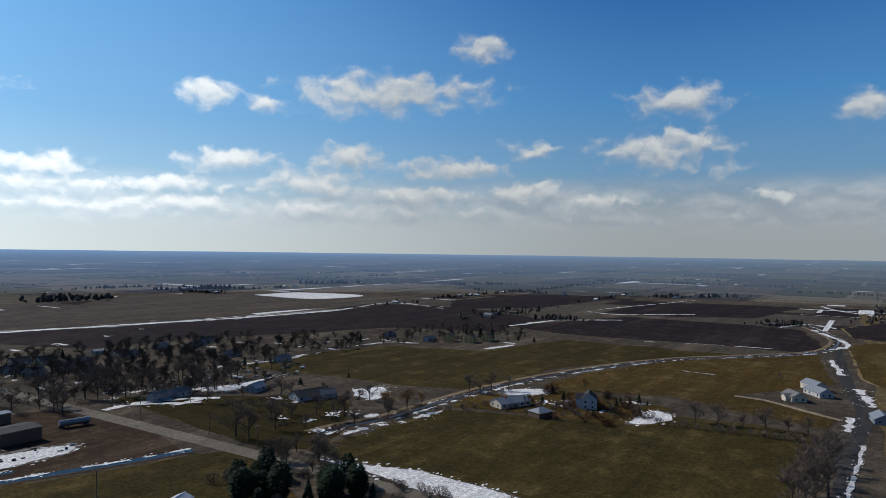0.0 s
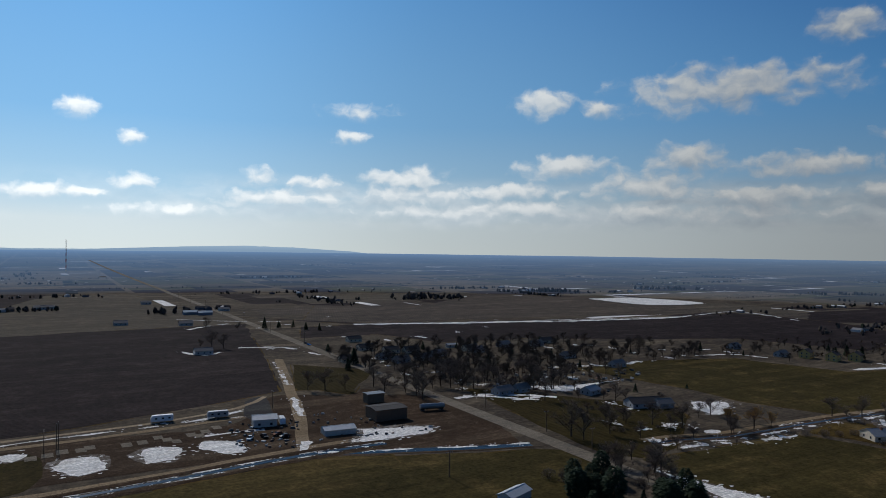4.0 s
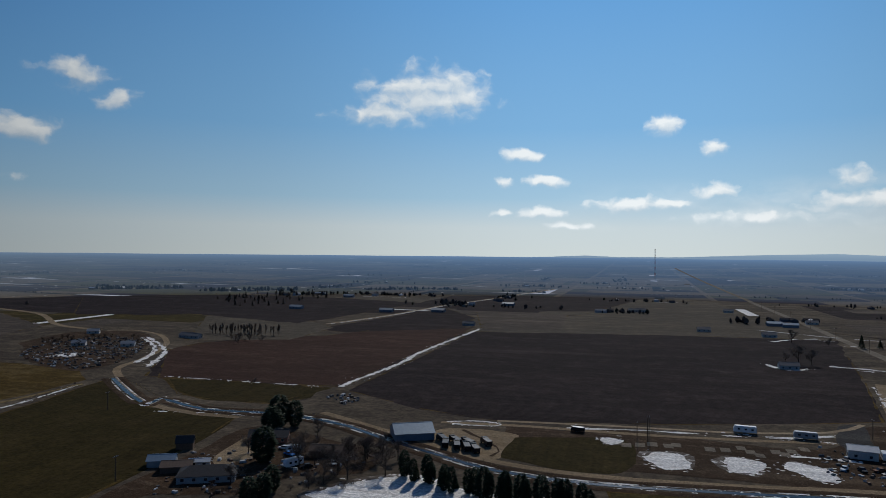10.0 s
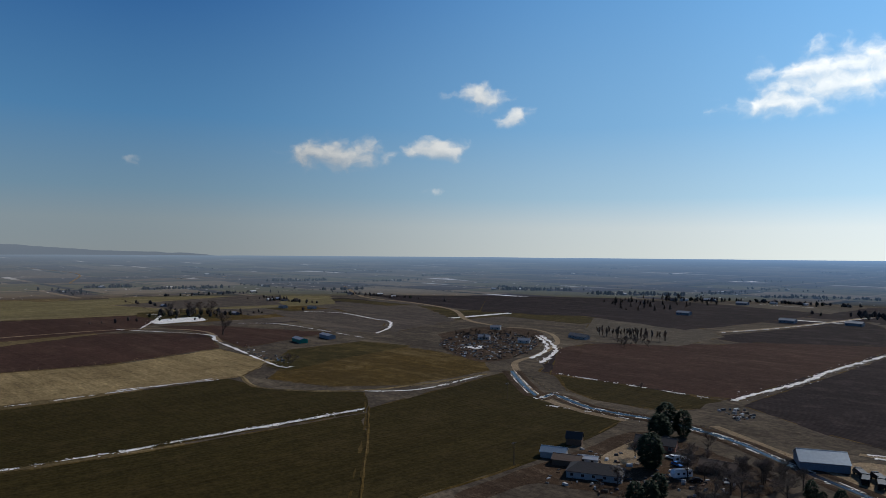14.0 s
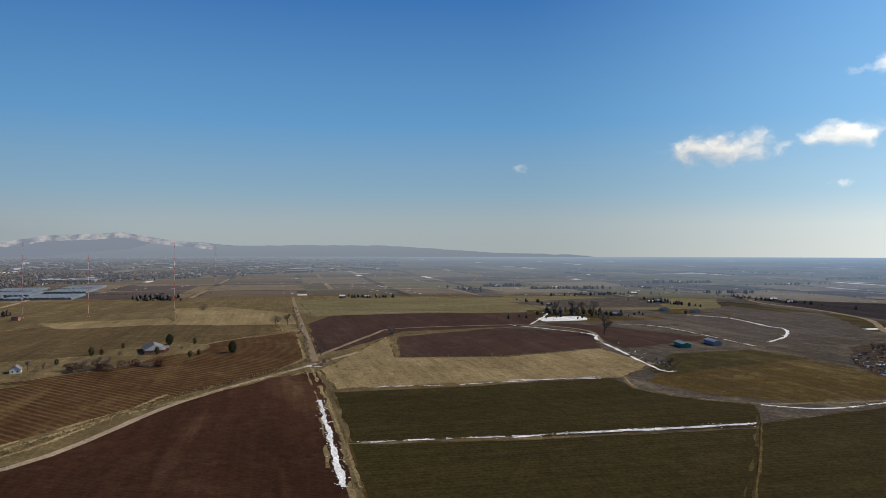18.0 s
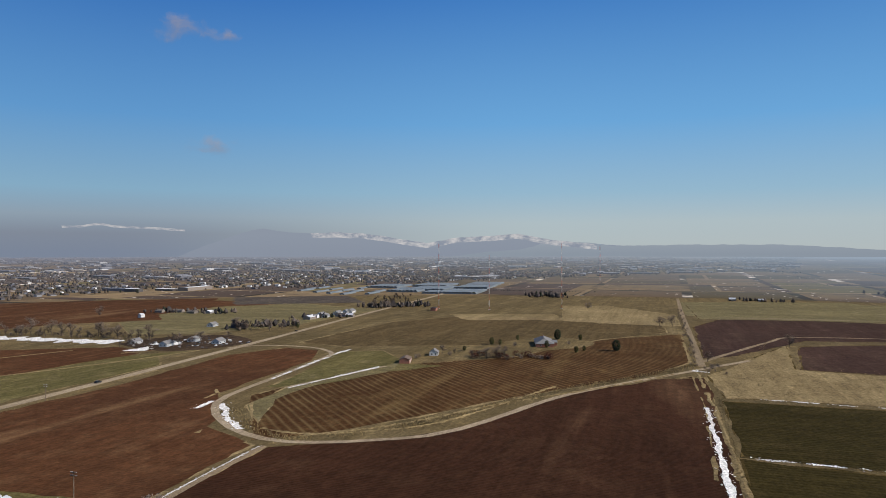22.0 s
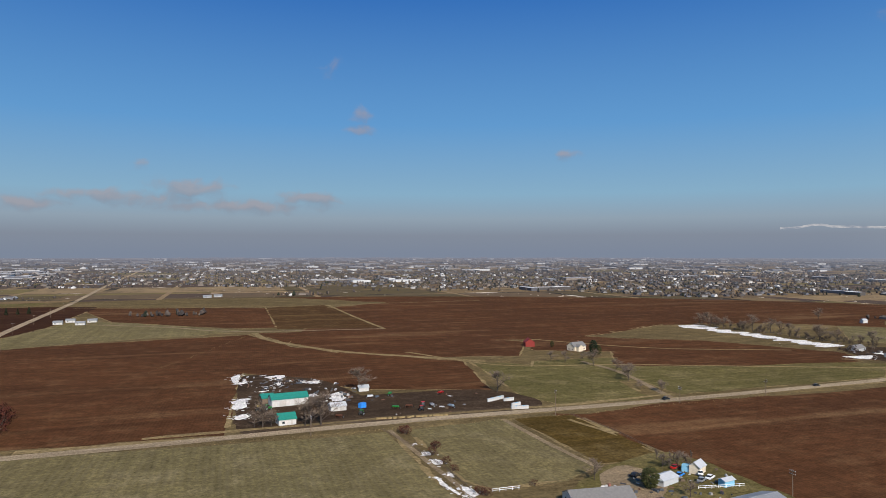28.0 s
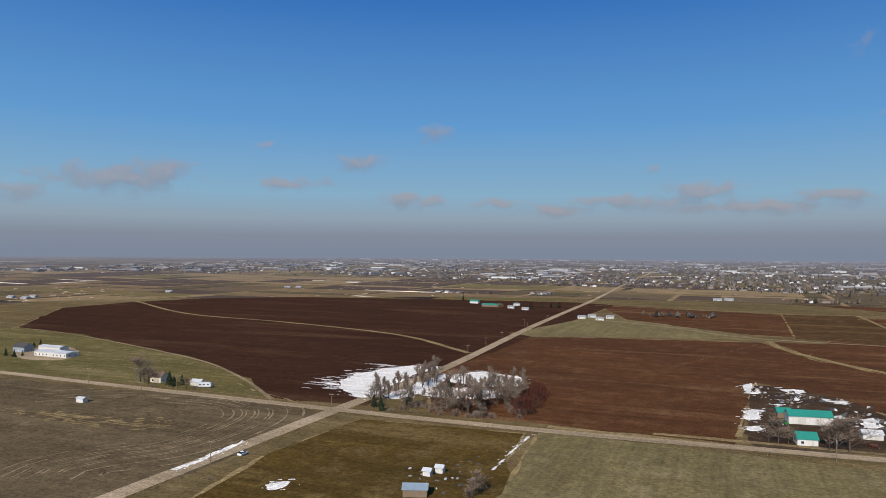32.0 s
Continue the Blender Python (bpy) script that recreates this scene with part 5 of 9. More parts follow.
# tyre rings and dry streaks in the bare lot
RING = ((-233.1, 171.9), (-237.0, 188.2), (-229.9, 207.6), (-216.6, 223.9), (-212.9, 243.1), (-213.6, 262.6), (-219.1, 281.1), (-231.6, 293.4), (-251.3, 299.7), (-279.6, 296.9), (-309.8, 286.9), (-338.5, 261.8))
for k, (side, width) in enumerate(((0.0, 0.5), (1.9, 0.5), (6.0, 0.6), (8.0, 0.5), (13.0, 0.5), (14.8, 0.5), (-4.0, 0.6), (-9.0, 0.5), (22.0, 0.6), (30.0, 0.7))):
    ribbon("track", RING, width * 1.4, DIRT, "curving tyre track in the bare lot", "track", 0.6, 3.0, gaps=0.22 + 0.03 * (k % 4), side=side)
for line in (((-306.2, 246.0), (-282.3, 244.9), (-256.5, 244.1), (-239.4, 249.1), (-245.0, 257.3), (-254.6, 259.4)), ((-316.8, 248.1), (-290.6, 248.9), (-268.2, 248.5)), ((-294.5, 239.6), (-261.9, 239.4), (-240.6, 241.9)), ((-286.1, 248.2), (-258.5, 252.7), (-247.8, 252.5)), ((-337.0, 242.1), (-311.6, 241.1), (-283.9, 236.9))):
    for side in (0.0, 2.2, -3.0):
        ribbon("verge", line, 1.8, STRAW, "pale dry weeds in the bare lot", "verge", 0.9, 2.0, gaps=0.36, side=side)
# the two section-line roads that cross at right angles
ribbon("road", ((-187, -60), (-188, -140), (-196, -500), (-206, -1000), (-214, -2000), (-219, -3200)), 8.6, ASPHALT, "grey two-lane country road running south", "road", 0.03, 30, side=0.0)
ribbon("road", ((-187, -60), (-186, 60), (-183, 300), (-180, 460), (-196, 780), (-212, 1300), (-236, 1900), (-262, 3200)), 8.4, GRAVEL, "grey two-lane country road running north", "road", 0.03, 30)
ribbon("road", ((-900, 336), (-430, 317), (-183, 310), (-60, 311), (90, 320), (250, 321), (510, 336), (880, 362), (1500, 400)), 7.4, GRAVEL, "pale country road running east and west", "road", 0.03, 25)
# canals, their banks and the road beside the water
ribbon("canal_bank", WEST_CANAL, 8.0, DIRT_DARK, "bare earth canal bank", "bank", 0.15)
ribbon("canal_bank", CANAL, 4.0, DIRT_DARK, "bare earth canal bank", "bank", 0.2, ridge=0.25, side=4.6)
ribbon("canal_bank", CANAL, 4.0, DIRT_DARK, "bare earth canal bank", "bank", 0.2, ridge=0.25, side=-4.6)
ribbon("canal_bank", CANAL_W2, 7.0, DIRT_DARK, "bare earth canal bank", "bank", 0.2)
ribbon("track", CANAL_W2, 3.6, DIRT, "dirt canal road beside the water", "track", 0.15, side=-6.0)
ribbon("canal", CANAL, 2.6, WATER, "dark open water in a farm canal", "canal", 0.12)
ribbon("canal", WEST_CANAL, 4.6, WATER, "dark open water in a farm canal", "canal", 0.12)
ribbon("canal", CANAL_W2, 1.9, WATER, "dark water in a farm canal", "canal", 0.2)
# snow in ditches and on lots
snow_patch(((99.5, -209.4), (87.6, -225.9), (70.0, -239.1), (60.3, -233.2), (51.2, -227.7), (22.3, -223.2), (34.8, -200.0), (78.5, -190.0)), "broad snowy lot behind the evergreens", 2.0)
ribbon("track", ((68.9, -305.2), (49.2, -280.8), (49.2, -268.1)), 2.0, DIRT_DARK, "tyre tracks in the lorry park", "track", 0.5, 4.0, gaps=0.2)
drift(((380.7, -25.3), (333.6, -25.0), (295.0, -24.7), (264.0, -24.6), (237.9, -23.9)), 3.2, "broad ragged strip of snow in the ditch", 0.0, 0.45, 4)
drift(((496.5, -23.8), (492.5, -32.6)), 5.0, gaps=0, wobble=0.3, step=3)
drift(((292.0, -36.8), (291.2, -50.0), (289.1, -72.8), (287.1, -92.0), (284.7, -117.2)), 1.9)
drift(((285.8, -121.8), (283.9, -147.7), (281.0, -179.5), (280.5, -219.7)), 2.6, gaps=0.04)
drift(((409.6, -54.6), (409.5, -70.2), (405.6, -98.7)), 2.0)
drift(((405.9, -110.7), (407.3, -156.1), (409.6, -204.7)), 2.2)
drift(((316.6, -247.0), (301.1, -266.6), (298.6, -290.8), (306.8, -339.7)), 2.6, gaps=0.05)
drift(((411.3, -144.2), (410.3, -160.4), (404.0, -204.3)), 2.2)
drift(((283.9, -99.8), (285.4, -116.9)), 2.2)
drift(((284.7, -121.4), (283.3, -166.2), (280.0, -218.6)), 2.4, gaps=0.05)
drift(((159.6, -380.1), (159.5, -400.6), (154.9, -447.4), (153.3, -478.5), (154.9, -525.2), (149.9, -614), (143.5, -710)), 5.0, gaps=0.05, wobble=0.8)
drift(((275.2, -378.0), (248.4, -377.2), (196.9, -377.3), (163.0, -376.3)), 2.5, gaps=0.2)
drift(((329.6, -417.4), (342.8, -450.2), (366.9, -486.6), (416.0, -536.1)), 5.0, gaps=0.0)
drift(((310.6, -405.7), (348.0, -474.0), (413.7, -539.9)), 5.5, gaps=0.1)
drift(((706, -374.4), (663, -406.9), (514.2, -400.6)), 2.4)
drift(((786, -514.3), (737, -538.9), (649, -521.4), (615, -516.8), (561.4, -471.7), (532.3, -431.3)), 4.0, gaps=0.02)
drift(((717, -274.7), (843, -346.7), (878, -342.2)), 4)
drift(((726, -253.9), (663, -287.5), (621, -303.3), (580.9, -288.4), (520.5, -276.2), (424.8, -256.8), (417.8, -262.9)), 4.0, gaps=0.1)
drift(((221.5, -299.5), (195.6, -303.8), (169.6, -304.6)), 2.5, gaps=0.3, side=4)
snow_patch(((789, -313.1), (802, -341.4), (796, -372.6), (756, -359.6), (751, -325.3), (754, -307.5)))
drift(CANAL, 1.6, "snow along the canal's edge", 0.2, 0.8, 5, side=2.6)
drift(CANAL, 1.3, "snow along the canal's edge", 0.3, 0.8, 5, side=-2.6)
drift(WEST_CANAL, 2.6, "snow along the canal's edge", 0.15, 0.6, 6, side=2.0)
drift(CANAL_W2, 3.5, "snow along the canal's edge", 0.3, 0.7, 7, side=4.0)
drift(CANAL_W2, 2.0, "snow along the canal's edge", 0.5, 0.7, 7, side=-3.0)
drift(((-230.9, -193.1), (-249.1, -192.0), (-266.4, -185.5), (-296.6, -182.5)), 6.0, gaps=0.25)
snow_patch(((-198.9, -180.0), (-203.1, -161.6), (-207.2, -144.0), (-206.9, -124.6), (-204.1, -101.3), (-194.5, -104.5), (-192.2, -124.4), (-194.8, -142.4), (-197.7, -162.4)))
snow_patch(((-8.4, -285.3), (-12.5, -293.6), (-22.5, -293.1), (-25.7, -283.4), (-22.4, -273.6), (-13.6, -272.7)))
snow_patch(((-36.2, -286.7), (-41.4, -293.8), (-52.9, -290.2), (-52.3, -280.9), (-46.8, -273.6), (-38.7, -274.3)))
snow_patch(((-58.5, -284.9), (-64.8, -293.1), (-72.9, -287.5), (-74.3, -275.0), (-67.2, -274.0)))
snow_patch(((8.7, -307.5), (2.9, -309.1), (-0.1, -301.8), (5.6, -299.6)))
snow_patch(((-131.4, -274.2), (-144.0, -274.9), (-156.1, -271.0), (-151.0, -264.8), (-135.4, -262.4), (-125.8, -262.5), (-116.9, -266.8)))
snow_patch(((-128.2, -282.1), (-156.1, -272.6), (-150.8, -263.4), (-131.2, -262.5), (-120.0, -261.0)), "slushy frozen puddle")
drift(((79.6, -317.0), (67.4, -322.2), (55.0, -320.8), (57.9, -315.0), (76.3, -314.3)), 2.0, gaps=0.1)
drift(((8.6, -309.3), (3.5, -303.4), (-0.2, -307.7)), 4, gaps=0)
drift(((-43.3, -334.1), (-78.1, -330.1), (-88.7, -329.0)), 3.0, gaps=0.3)
drift(((-124.1, -362.7), (-115.8, -329.7), (-113.1, -317.9)), 4.5, gaps=0.1)
drift(((-143.1, -441.8), (-131.3, -394.4), (-148.3, -477.2)), 2.0, gaps=0.2)
drift(((-100.0, -275.0), (-93.3, -260.2)), 5, gaps=0.0)
drift(((-144.4, -555.6), (-177.7, -542.0), (-188.9, -494.7)), 6, gaps=0.05)
drift(((-100.4, -556.6), (-111.5, -526.9), (-127.0, -539.2)), 6, gaps=0.2)
drift(((-296.7, -678), (-417.6, -645), (-547.4, -609), (-691, -590.6)), 13.0, "long broad bank of snow", 0.0, 0.4, 12)
drift(((-691, -590.6), (-832, -610), (-803, -500.7)), 6.0)
snow_patch(((-817, -883), (-917, -879), (-935, -745), (-817, -750)))
drift(((-198.7, -317.0), (-213.1, -316.8), (-237.2, -293.7)), 5, gaps=0.1)
drift(((-223.3, -299.9), (-245.5, -299.3)), 6, gaps=0.1)
drift(((-205.9, -320.8), (-231.5, -311.6), (-250.3, -294.8)), 6, gaps=0.1)
drift(((-330.2, -366.6), (-360.0, -359.2), (-387.1, -363.0)), 5, gaps=0.05)
snow_patch(((-307.4, -316.1), (-316.9, -316.1), (-280.7, -316.2), (-268.7, -321.3), (-255.1, -323.7), (-269.6, -303.6)))
snow_patch(((-307.4, -251.3), (-322.8, -241.0), (-296.8, -225.2), (-294.2, -238.5)))
drift(((-448.0, -363.9), (-481.9, -354.3), (-490.8, -331.0)), 5, gaps=0.1)
drift(((-496.3, -268.5), (-535.0, -262.1), (-542.0, -276.6)), 7, gaps=0.05)
drift(((-664, -332.1), (-725, -320.4), (-760, -307.4), (-804, -254.6)), 9, "long bank of snow", 0.0, 0.4, 12)
drift(((-887, -327.0), (-876, -277.7), (-941, -201.1)), 7, gaps=0.05)
drift(((-932, -327.4), (-1221, -261.3)), 6)
snow_patch(((-321.1, -98.4), (-352.9, -96.7), (-350.9, -85.1), (-337.5, -84.4), (-322.1, -93.4)))
snow_patch(((-357.4, -182.0), (-370.9, -163.3), (-362.5, -156.2), (-345.4, -172.3)))
drift(((-604, -29.7), (-532.0, -19.5)), 6, gaps=0.05)
drift(((-482.4, -8.9), (-429.8, -1.5)), 7, gaps=0.05)
drift(((-831, -56.9), (-720, -22.4), (-668, -33.0)), 7, gaps=0.1)
drift(((-1219, -72.4), (-1147, -50.2), (-1064, 4.5)), 7, gaps=0.1)
drift(((-838, -90.1), (-893, -67.0), (-866, -37.7)), 7, gaps=0.1)
drift(((-396.3, -10.7), (-363.9, -10.9)), 5, gaps=0.1)
drift(((-341.3, -4.0), (-287.6, -6.7), (-265.2, -7.7)), 2.0, gaps=0.1)
drift(((-624, -176.9), (-639, -126.8), (-645, -73.5)), 2.5, gaps=0.2)
drift(((-486.0, -114.5), (-483.9, -88.6)), 2.5, gaps=0.3)
drift(((-823, -888), (-902, -848), (-890, -736)), 12, "broad bank of snow", 0.05)
drift(((-323.5, -678), (-408.9, -639), (-538.0, -626), (-699, -597.1), (-836, -616), (-824, -537.2)), 5.0, gaps=0.05)
drift(((515.3, 633), (497.7, 632), (502.1, 540.8), (506.2, 457.9)), 30, "long white bank of snow", 0.0, 0.35, 8)
drift(((317.4, 219.1), (292.7, 198.6), (273.8, 179.5)), 4.5, gaps=0.0)
drift(((303.6, 224.7), (321.6, 227.7)), 3.5, gaps=0.0, wobble=0.3)
drift(((388.8, 231.0), (450.6, 236.6), (486.9, 238.3)), 3.0, gaps=0.15)
drift(((364.5, 206.7), (405.4, 196.3), (453.2, 184.2)), 2.0, gaps=0.05)
drift(((251.8, 153.8), (217.7, 152.8), (189.2, 151.3)), 0.8, gaps=0.1, side=2.4)
drift(((400.6, 197.3), (424.6, 190.7), (448.1, 183.4)), 2.6, gaps=0.05)
drift(((486.0, 239.4), (525.4, 239.9)), 4, gaps=0.05)
drift(((-185.7, 200.4), (-186.5, 219.3), (-187.9, 241.9)), 4.0, "long tongue of snow", 0.0, 0.25, 5)
snow_patch(((-146.8, 199.9), (-140.8, 205.7), (-137.0, 199.1), (-140.7, 196.3)))
snow_patch(((-213.3, 365.4), (-223.6, 395.0), (-220.9, 421.0), (-211.3, 444.6), (-195.0, 457.7), (-184.0, 450.0), (-187.0, 420.0), (-184.5, 380.0), (-181.3, 342.0), (-199.3, 350.0)), "broad white patch of snow beside the grove", 3.0)
snow_patch(((-167.3, 430.1), (-146.9, 448.6), (-119.4, 435.4), (-114.8, 406.5), (-137.8, 400.8), (-156.0, 405.3)), "white patch of snow behind the grove", 3.0)
snow_patch(((-163.1, 365.4), (-148.2, 389.2), (-117.7, 388.6), (-120.0, 366.6), (-146.4, 357.7)), "white patch of snow under the trees", 3.0)
snow_patch(((-176.0, 350.0), (-173.0, 420.0), (-166.0, 425.0), (-160.0, 380.0), (-165.0, 345.0)), "white patch of snow under the trees", 3.0)
WINDROW = random.Random(9)
for k in range(46):
    x, y = WINDROW.uniform(-232, -212), WINDROW.uniform(352, 452)
    w = WINDROW.uniform(2.0, 7.0)
    x -= 5.0 if 380 < y < 430 else 0.0
    drift(((x - w, y), (x, y + WINDROW.uniform(-0.4, 0.4)), (x + w, y + WINDROW.uniform(-0.4, 0.4))), WINDROW.uniform(0.8, 1.8), "thin streak of wind-blown snow in the furrows", 0.0)
drift(((-78.5, 244.5), (-78.9, 267.7), (-78.3, 300.9)), 1.5, gaps=0.15)
snow_patch(((9.8, 390.1), (16.4, 393.9), (17.1, 376.1), (10.4, 370.1)))
snow_patch(((10.0, 354.8), (17.2, 360.0), (16.1, 347.9), (10.8, 347.3)))
snow_patch(((12.4, 467.8), (17.6, 474.8), (15.1, 442.5), (12.7, 451.1)))
snow_patch(((62.1, 391.5), (69.5, 397.4), (69.8, 380.9), (62.6, 375.6)))
drift(((75.8, 236.6), (77.1, 221.8), (79.9, 213.0)), 2.5, gaps=0.3)
drift(((31.8, 467.9), (42.7, 449.3), (55.3, 437.1)), 5, gaps=0.3)

for i, (x, y) in enumerate(((-1.9, -300.5), (-7.4, -302.3), (-12.4, -304.8), (-18.8, -304.0), (-22.1, -306.3), (-35.1, -303.6), (-41.1, -304.5), (-47.8, -309.2), (-50.5, -304.1), (-60.6, -307.4), (-67.1, -310.2), (-72.8, -314.8), (-63.5, -304.3), (-53.4, -300.1))):
    yard(((x - 1.9, y - 3), (x + 1.9, y - 3), (x + 1.9, y + 3), (x - 1.9, y + 3)), ASPHALT, "bare gravel pad in the yard", 0.4)

# ---- buildings ----
def paint(name, c, rough=0.6):
    return plain(name, c, rough, 0.0, 0.14, 1.2)


WHITE = paint("white_siding", (0.47, 0.46, 0.44))
CREAM = paint("cream_siding", (0.6, 0.52, 0.4))
GREYW = paint("grey_siding", (0.33, 0.34, 0.35))
BLUEW = paint("blue_grey_siding", (0.2, 0.225, 0.26))
BROWNW = paint("brown_siding", (0.13, 0.085, 0.06))
REDW = paint("barn_red_boards", (0.2, 0.03, 0.025))
BRICKW = paint("red_brown_brick", (0.25, 0.11, 0.075))
YELLOWW = paint("ochre_siding", (0.55, 0.38, 0.14))
ROOF_GREY = paint("grey_shingles", (0.17, 0.165, 0.16), 0.85)
ROOF_DARK = paint("charcoal_shingles", (0.055, 0.052, 0.052), 0.85)
ROOF_BROWN = paint("brown_shingles", (0.14, 0.1, 0.075), 0.85)
ROOF_ORANGE = paint("faded_orange_shingles", (0.4, 0.2, 0.09), 0.85)
METAL = plain("pale_ribbed_metal", (0.28, 0.29, 0.3), 0.45, 0.3, 0.1)
METAL_BLUE = plain("blue_grey_ribbed_metal", (0.24, 0.31, 0.37), 0.45, 0.2, 0.1)
METAL_TEAL = plain("teal_ribbed_metal", (0.02, 0.2, 0.16), 0.5, 0.1, 0.15)
METAL_LIGHT = plain("white_ribbed_metal", (0.46, 0.48, 0.5), 0.5, 0.1, 0.1)
GLASS = plain("dark_window_glass", (0.02, 0.025, 0.03), 0.08, 0.0, 0.1, 0.5, 0.8)
DOORM = paint("painted_door", (0.4, 0.38, 0.35))
WOOD = plain("weathered_wood", (0.16, 0.115, 0.08), 0.85)
RUST = plain("rusty_steel", (0.14, 0.06, 0.035), 0.8, 0.3, 0.3)
BLACKP = plain("black_paint", (0.014, 0.014, 0.016), 0.4)
TYRE = plain("tyre_rubber", (0.02, 0.02, 0.02), 0.9)
REDP = plain("red_machine_paint", (0.42, 0.02, 0.015), 0.4)
GREENP = plain("green_machine_paint", (0.02, 0.16, 0.03), 0.4)
YELLOWP = plain("yellow_machine_paint", (0.6, 0.42, 0.02), 0.4)
BLUEP = plain("bright_blue_sheet", (0.03, 0.22, 0.62), 0.5)
SKYP = plain("pale_blue_paint", (0.2, 0.45, 0.62), 0.5)
WHITEP = plain("white_vehicle_paint", (0.75, 0.76, 0.77), 0.3)
CONCRETE = plain("pale_concrete", (0.42, 0.4, 0.37), 0.9)


def box(bm, x0, x1, y0, y1, z0, z1):
    v = [bm.verts.new(p) for p in ((x0, y0, z0), (x1, y0, z0), (x1, y1, z0), (x0, y1, z0), (x0, y0, z1), (x1, y0, z1), (x1, y1, z1), (x0, y1, z1))]
    for f in ((0, 3, 2, 1), (4, 5, 6, 7), (0, 1, 5, 4), (1, 2, 6, 5), (2, 3, 7, 6), (3, 0, 4, 7)):
        bm.faces.new([v[i] for i in f])
    return v


def boxm(*b):
    bm = bmesh.new()
    box(bm, *b)
    return bm


def slab(bm, quad, thick):
    """A roof plane with thickness, from its four upper corners."""
    top = [bm.verts.new(p) for p in quad]
    low = [bm.verts.new((p[0], p[1], p[2] - thick)) for p in quad]
    n = len(quad)
    bm.faces.new(top)
    bm.faces.new(low[::-1])
    for i in range(n):
        bm.faces.new((top[i], low[i], low[(i + 1) % n], top[(i + 1) % n]))


def empty(name, x, y, rot, label, category, group=""):
    e = new(name)
    e.empty_display_size = 0.5
    e.matrix_basis = pose(x, y, 0, 0, 0, rot)
    return tagged(e, label, category, group)


def house(name, x, y, w, d, h, rise, walls, roof, label, rot=0.0, hip=0.0, windows=True, big_door=0.0, chimney=False, porch=False, category="house", group="", wing=None, storeys=1):
    """A building w metres along its ridge and d deep, walls h high, with a pitched roof and openings on all sides."""
    w, d, h, rise = w * 0.8, d * 0.8, h * 0.88, rise * 0.82
    if wing:
        wing = [v * 0.8 for v in wing]
    e = empty(name, x, y, rot, label, category, group)
    o = 0.4
    bm = bmesh.new()
    box(bm, -w / 2, w / 2, -d / 2, d / 2, -0.3, h)
    if not hip:
        for s in (-1, 1):
            a = s * (w / 2)
            b = s * (w / 2 - 0.2)
            vs = [bm.verts.new(p) for p in ((a, -d / 2, h), (a, d / 2, h), (a, 0, h + rise), (b, -d / 2, h), (b, d / 2, h), (b, 0, h + rise))]
            bm.faces.new(vs[:3])
            bm.faces.new(vs[3:])
            for i in range(3):
                j = (i + 1) % 3
                bm.faces.new((vs[i], vs[j], vs[3 + j], vs[3 + i]))
    wall = part("wall", bm, walls, e)
    k = rise / (d / 2)
    zz = h - o * k + 0.12
    W, D, top = w / 2 + o, d / 2 + o, h + rise + 0.12
    hi = hip * d / 2
    for s in (-1, 1):
        bm = bmesh.new()
        slab(bm, [(-W, s * D, zz), (W, s * D, zz), (W - hi, 0, top), (-W + hi, 0, top)], 0.16)
        r = part("roof", bm, roof, e)
        if hip:
            bm = bmesh.new()
            slab(bm, [(s * W, -D, zz), (s * W, D, zz), (s * (W - hi), 0, top)], 0.16)
            part("roof", bm, roof, e)
    if not hip:
        part("ridge_cap", boxm(-W, W, -0.14, 0.14, top - 0.06, top + 0.05), roof, e)
    if windows:
        n = max(2, int(w / 3.6))
        for fl in range(storeys):
            zb = 0.8 + 2.4 * fl
            for s in (-1, 1):
                for i in range(n):
                    cx = -w / 2 + (i + 0.5) * w / n
                    if s < 0 and fl == 0 and i == n // 2:
                        continue
                    wd = part("window", boxm(cx - 0.65, cx + 0.65, s * d / 2 - 0.04, s * d / 2 + 0.05, zb, zb + 1.2), WHITE, e)
                    part("pane", boxm(cx - 0.55, cx + 0.55, s * d / 2 - 0.07, s * d / 2 + 0.08, zb + 0.1, zb + 1.1), GLASS, wd)
                cy = d * 0.22
                for q in (-1, 1):
                    wd = part("window", boxm(s * w / 2 - 0.04, s * w / 2 + 0.05, q * cy - 0.55, q * cy + 0.55, zb, zb + 1.2), WHITE, e)
                    part("pane", boxm(s * w / 2 - 0.07, s * w / 2 + 0.08, q * cy - 0.45, q * cy + 0.45, zb + 0.1, zb + 1.1), GLASS, wd)
        cx = -w / 2 + (n // 2 + 0.5) * w / n
        part("door", boxm(cx - 0.5, cx + 0.5, -d / 2 - 0.06, -d / 2 + 0.05, 0, 2.05), DOORM, e)
    if big_door:
        for s in (-1, 1):
            part("garage_door", boxm(s * w * 0.2 - big_door / 2, s * w * 0.2 + big_door / 2, -d / 2 - 0.07, -d / 2 + 0.05, 0, min(h - 0.4, big_door * 0.85)), DOORM, e)
    if chimney:
        part("chimney", boxm(w * 0.2 - 0.4, w * 0.2 + 0.4, 0.5, 1.3, h, h + rise + 0.9), BRICKW, e)
    if porch:
        bm = bmesh.new()
        slab(bm, [(-w * 0.35, -d / 2 - 2.4, h - 0.5), (w * 0.35, -d / 2 - 2.4, h - 0.5), (w * 0.35, -d / 2, h - 0.1), (-w * 0.35, -d / 2, h - 0.1)], 0.15)
        pr = part("porch", bm, roof, e)
        for i in range(4):
            px = -w * 0.33 + i * w * 0.22
            part("post", boxm(px - 0.07, px + 0.07, -d / 2 - 2.3, -d / 2 - 2.16, 0, h - 0.55), WHITE, pr)
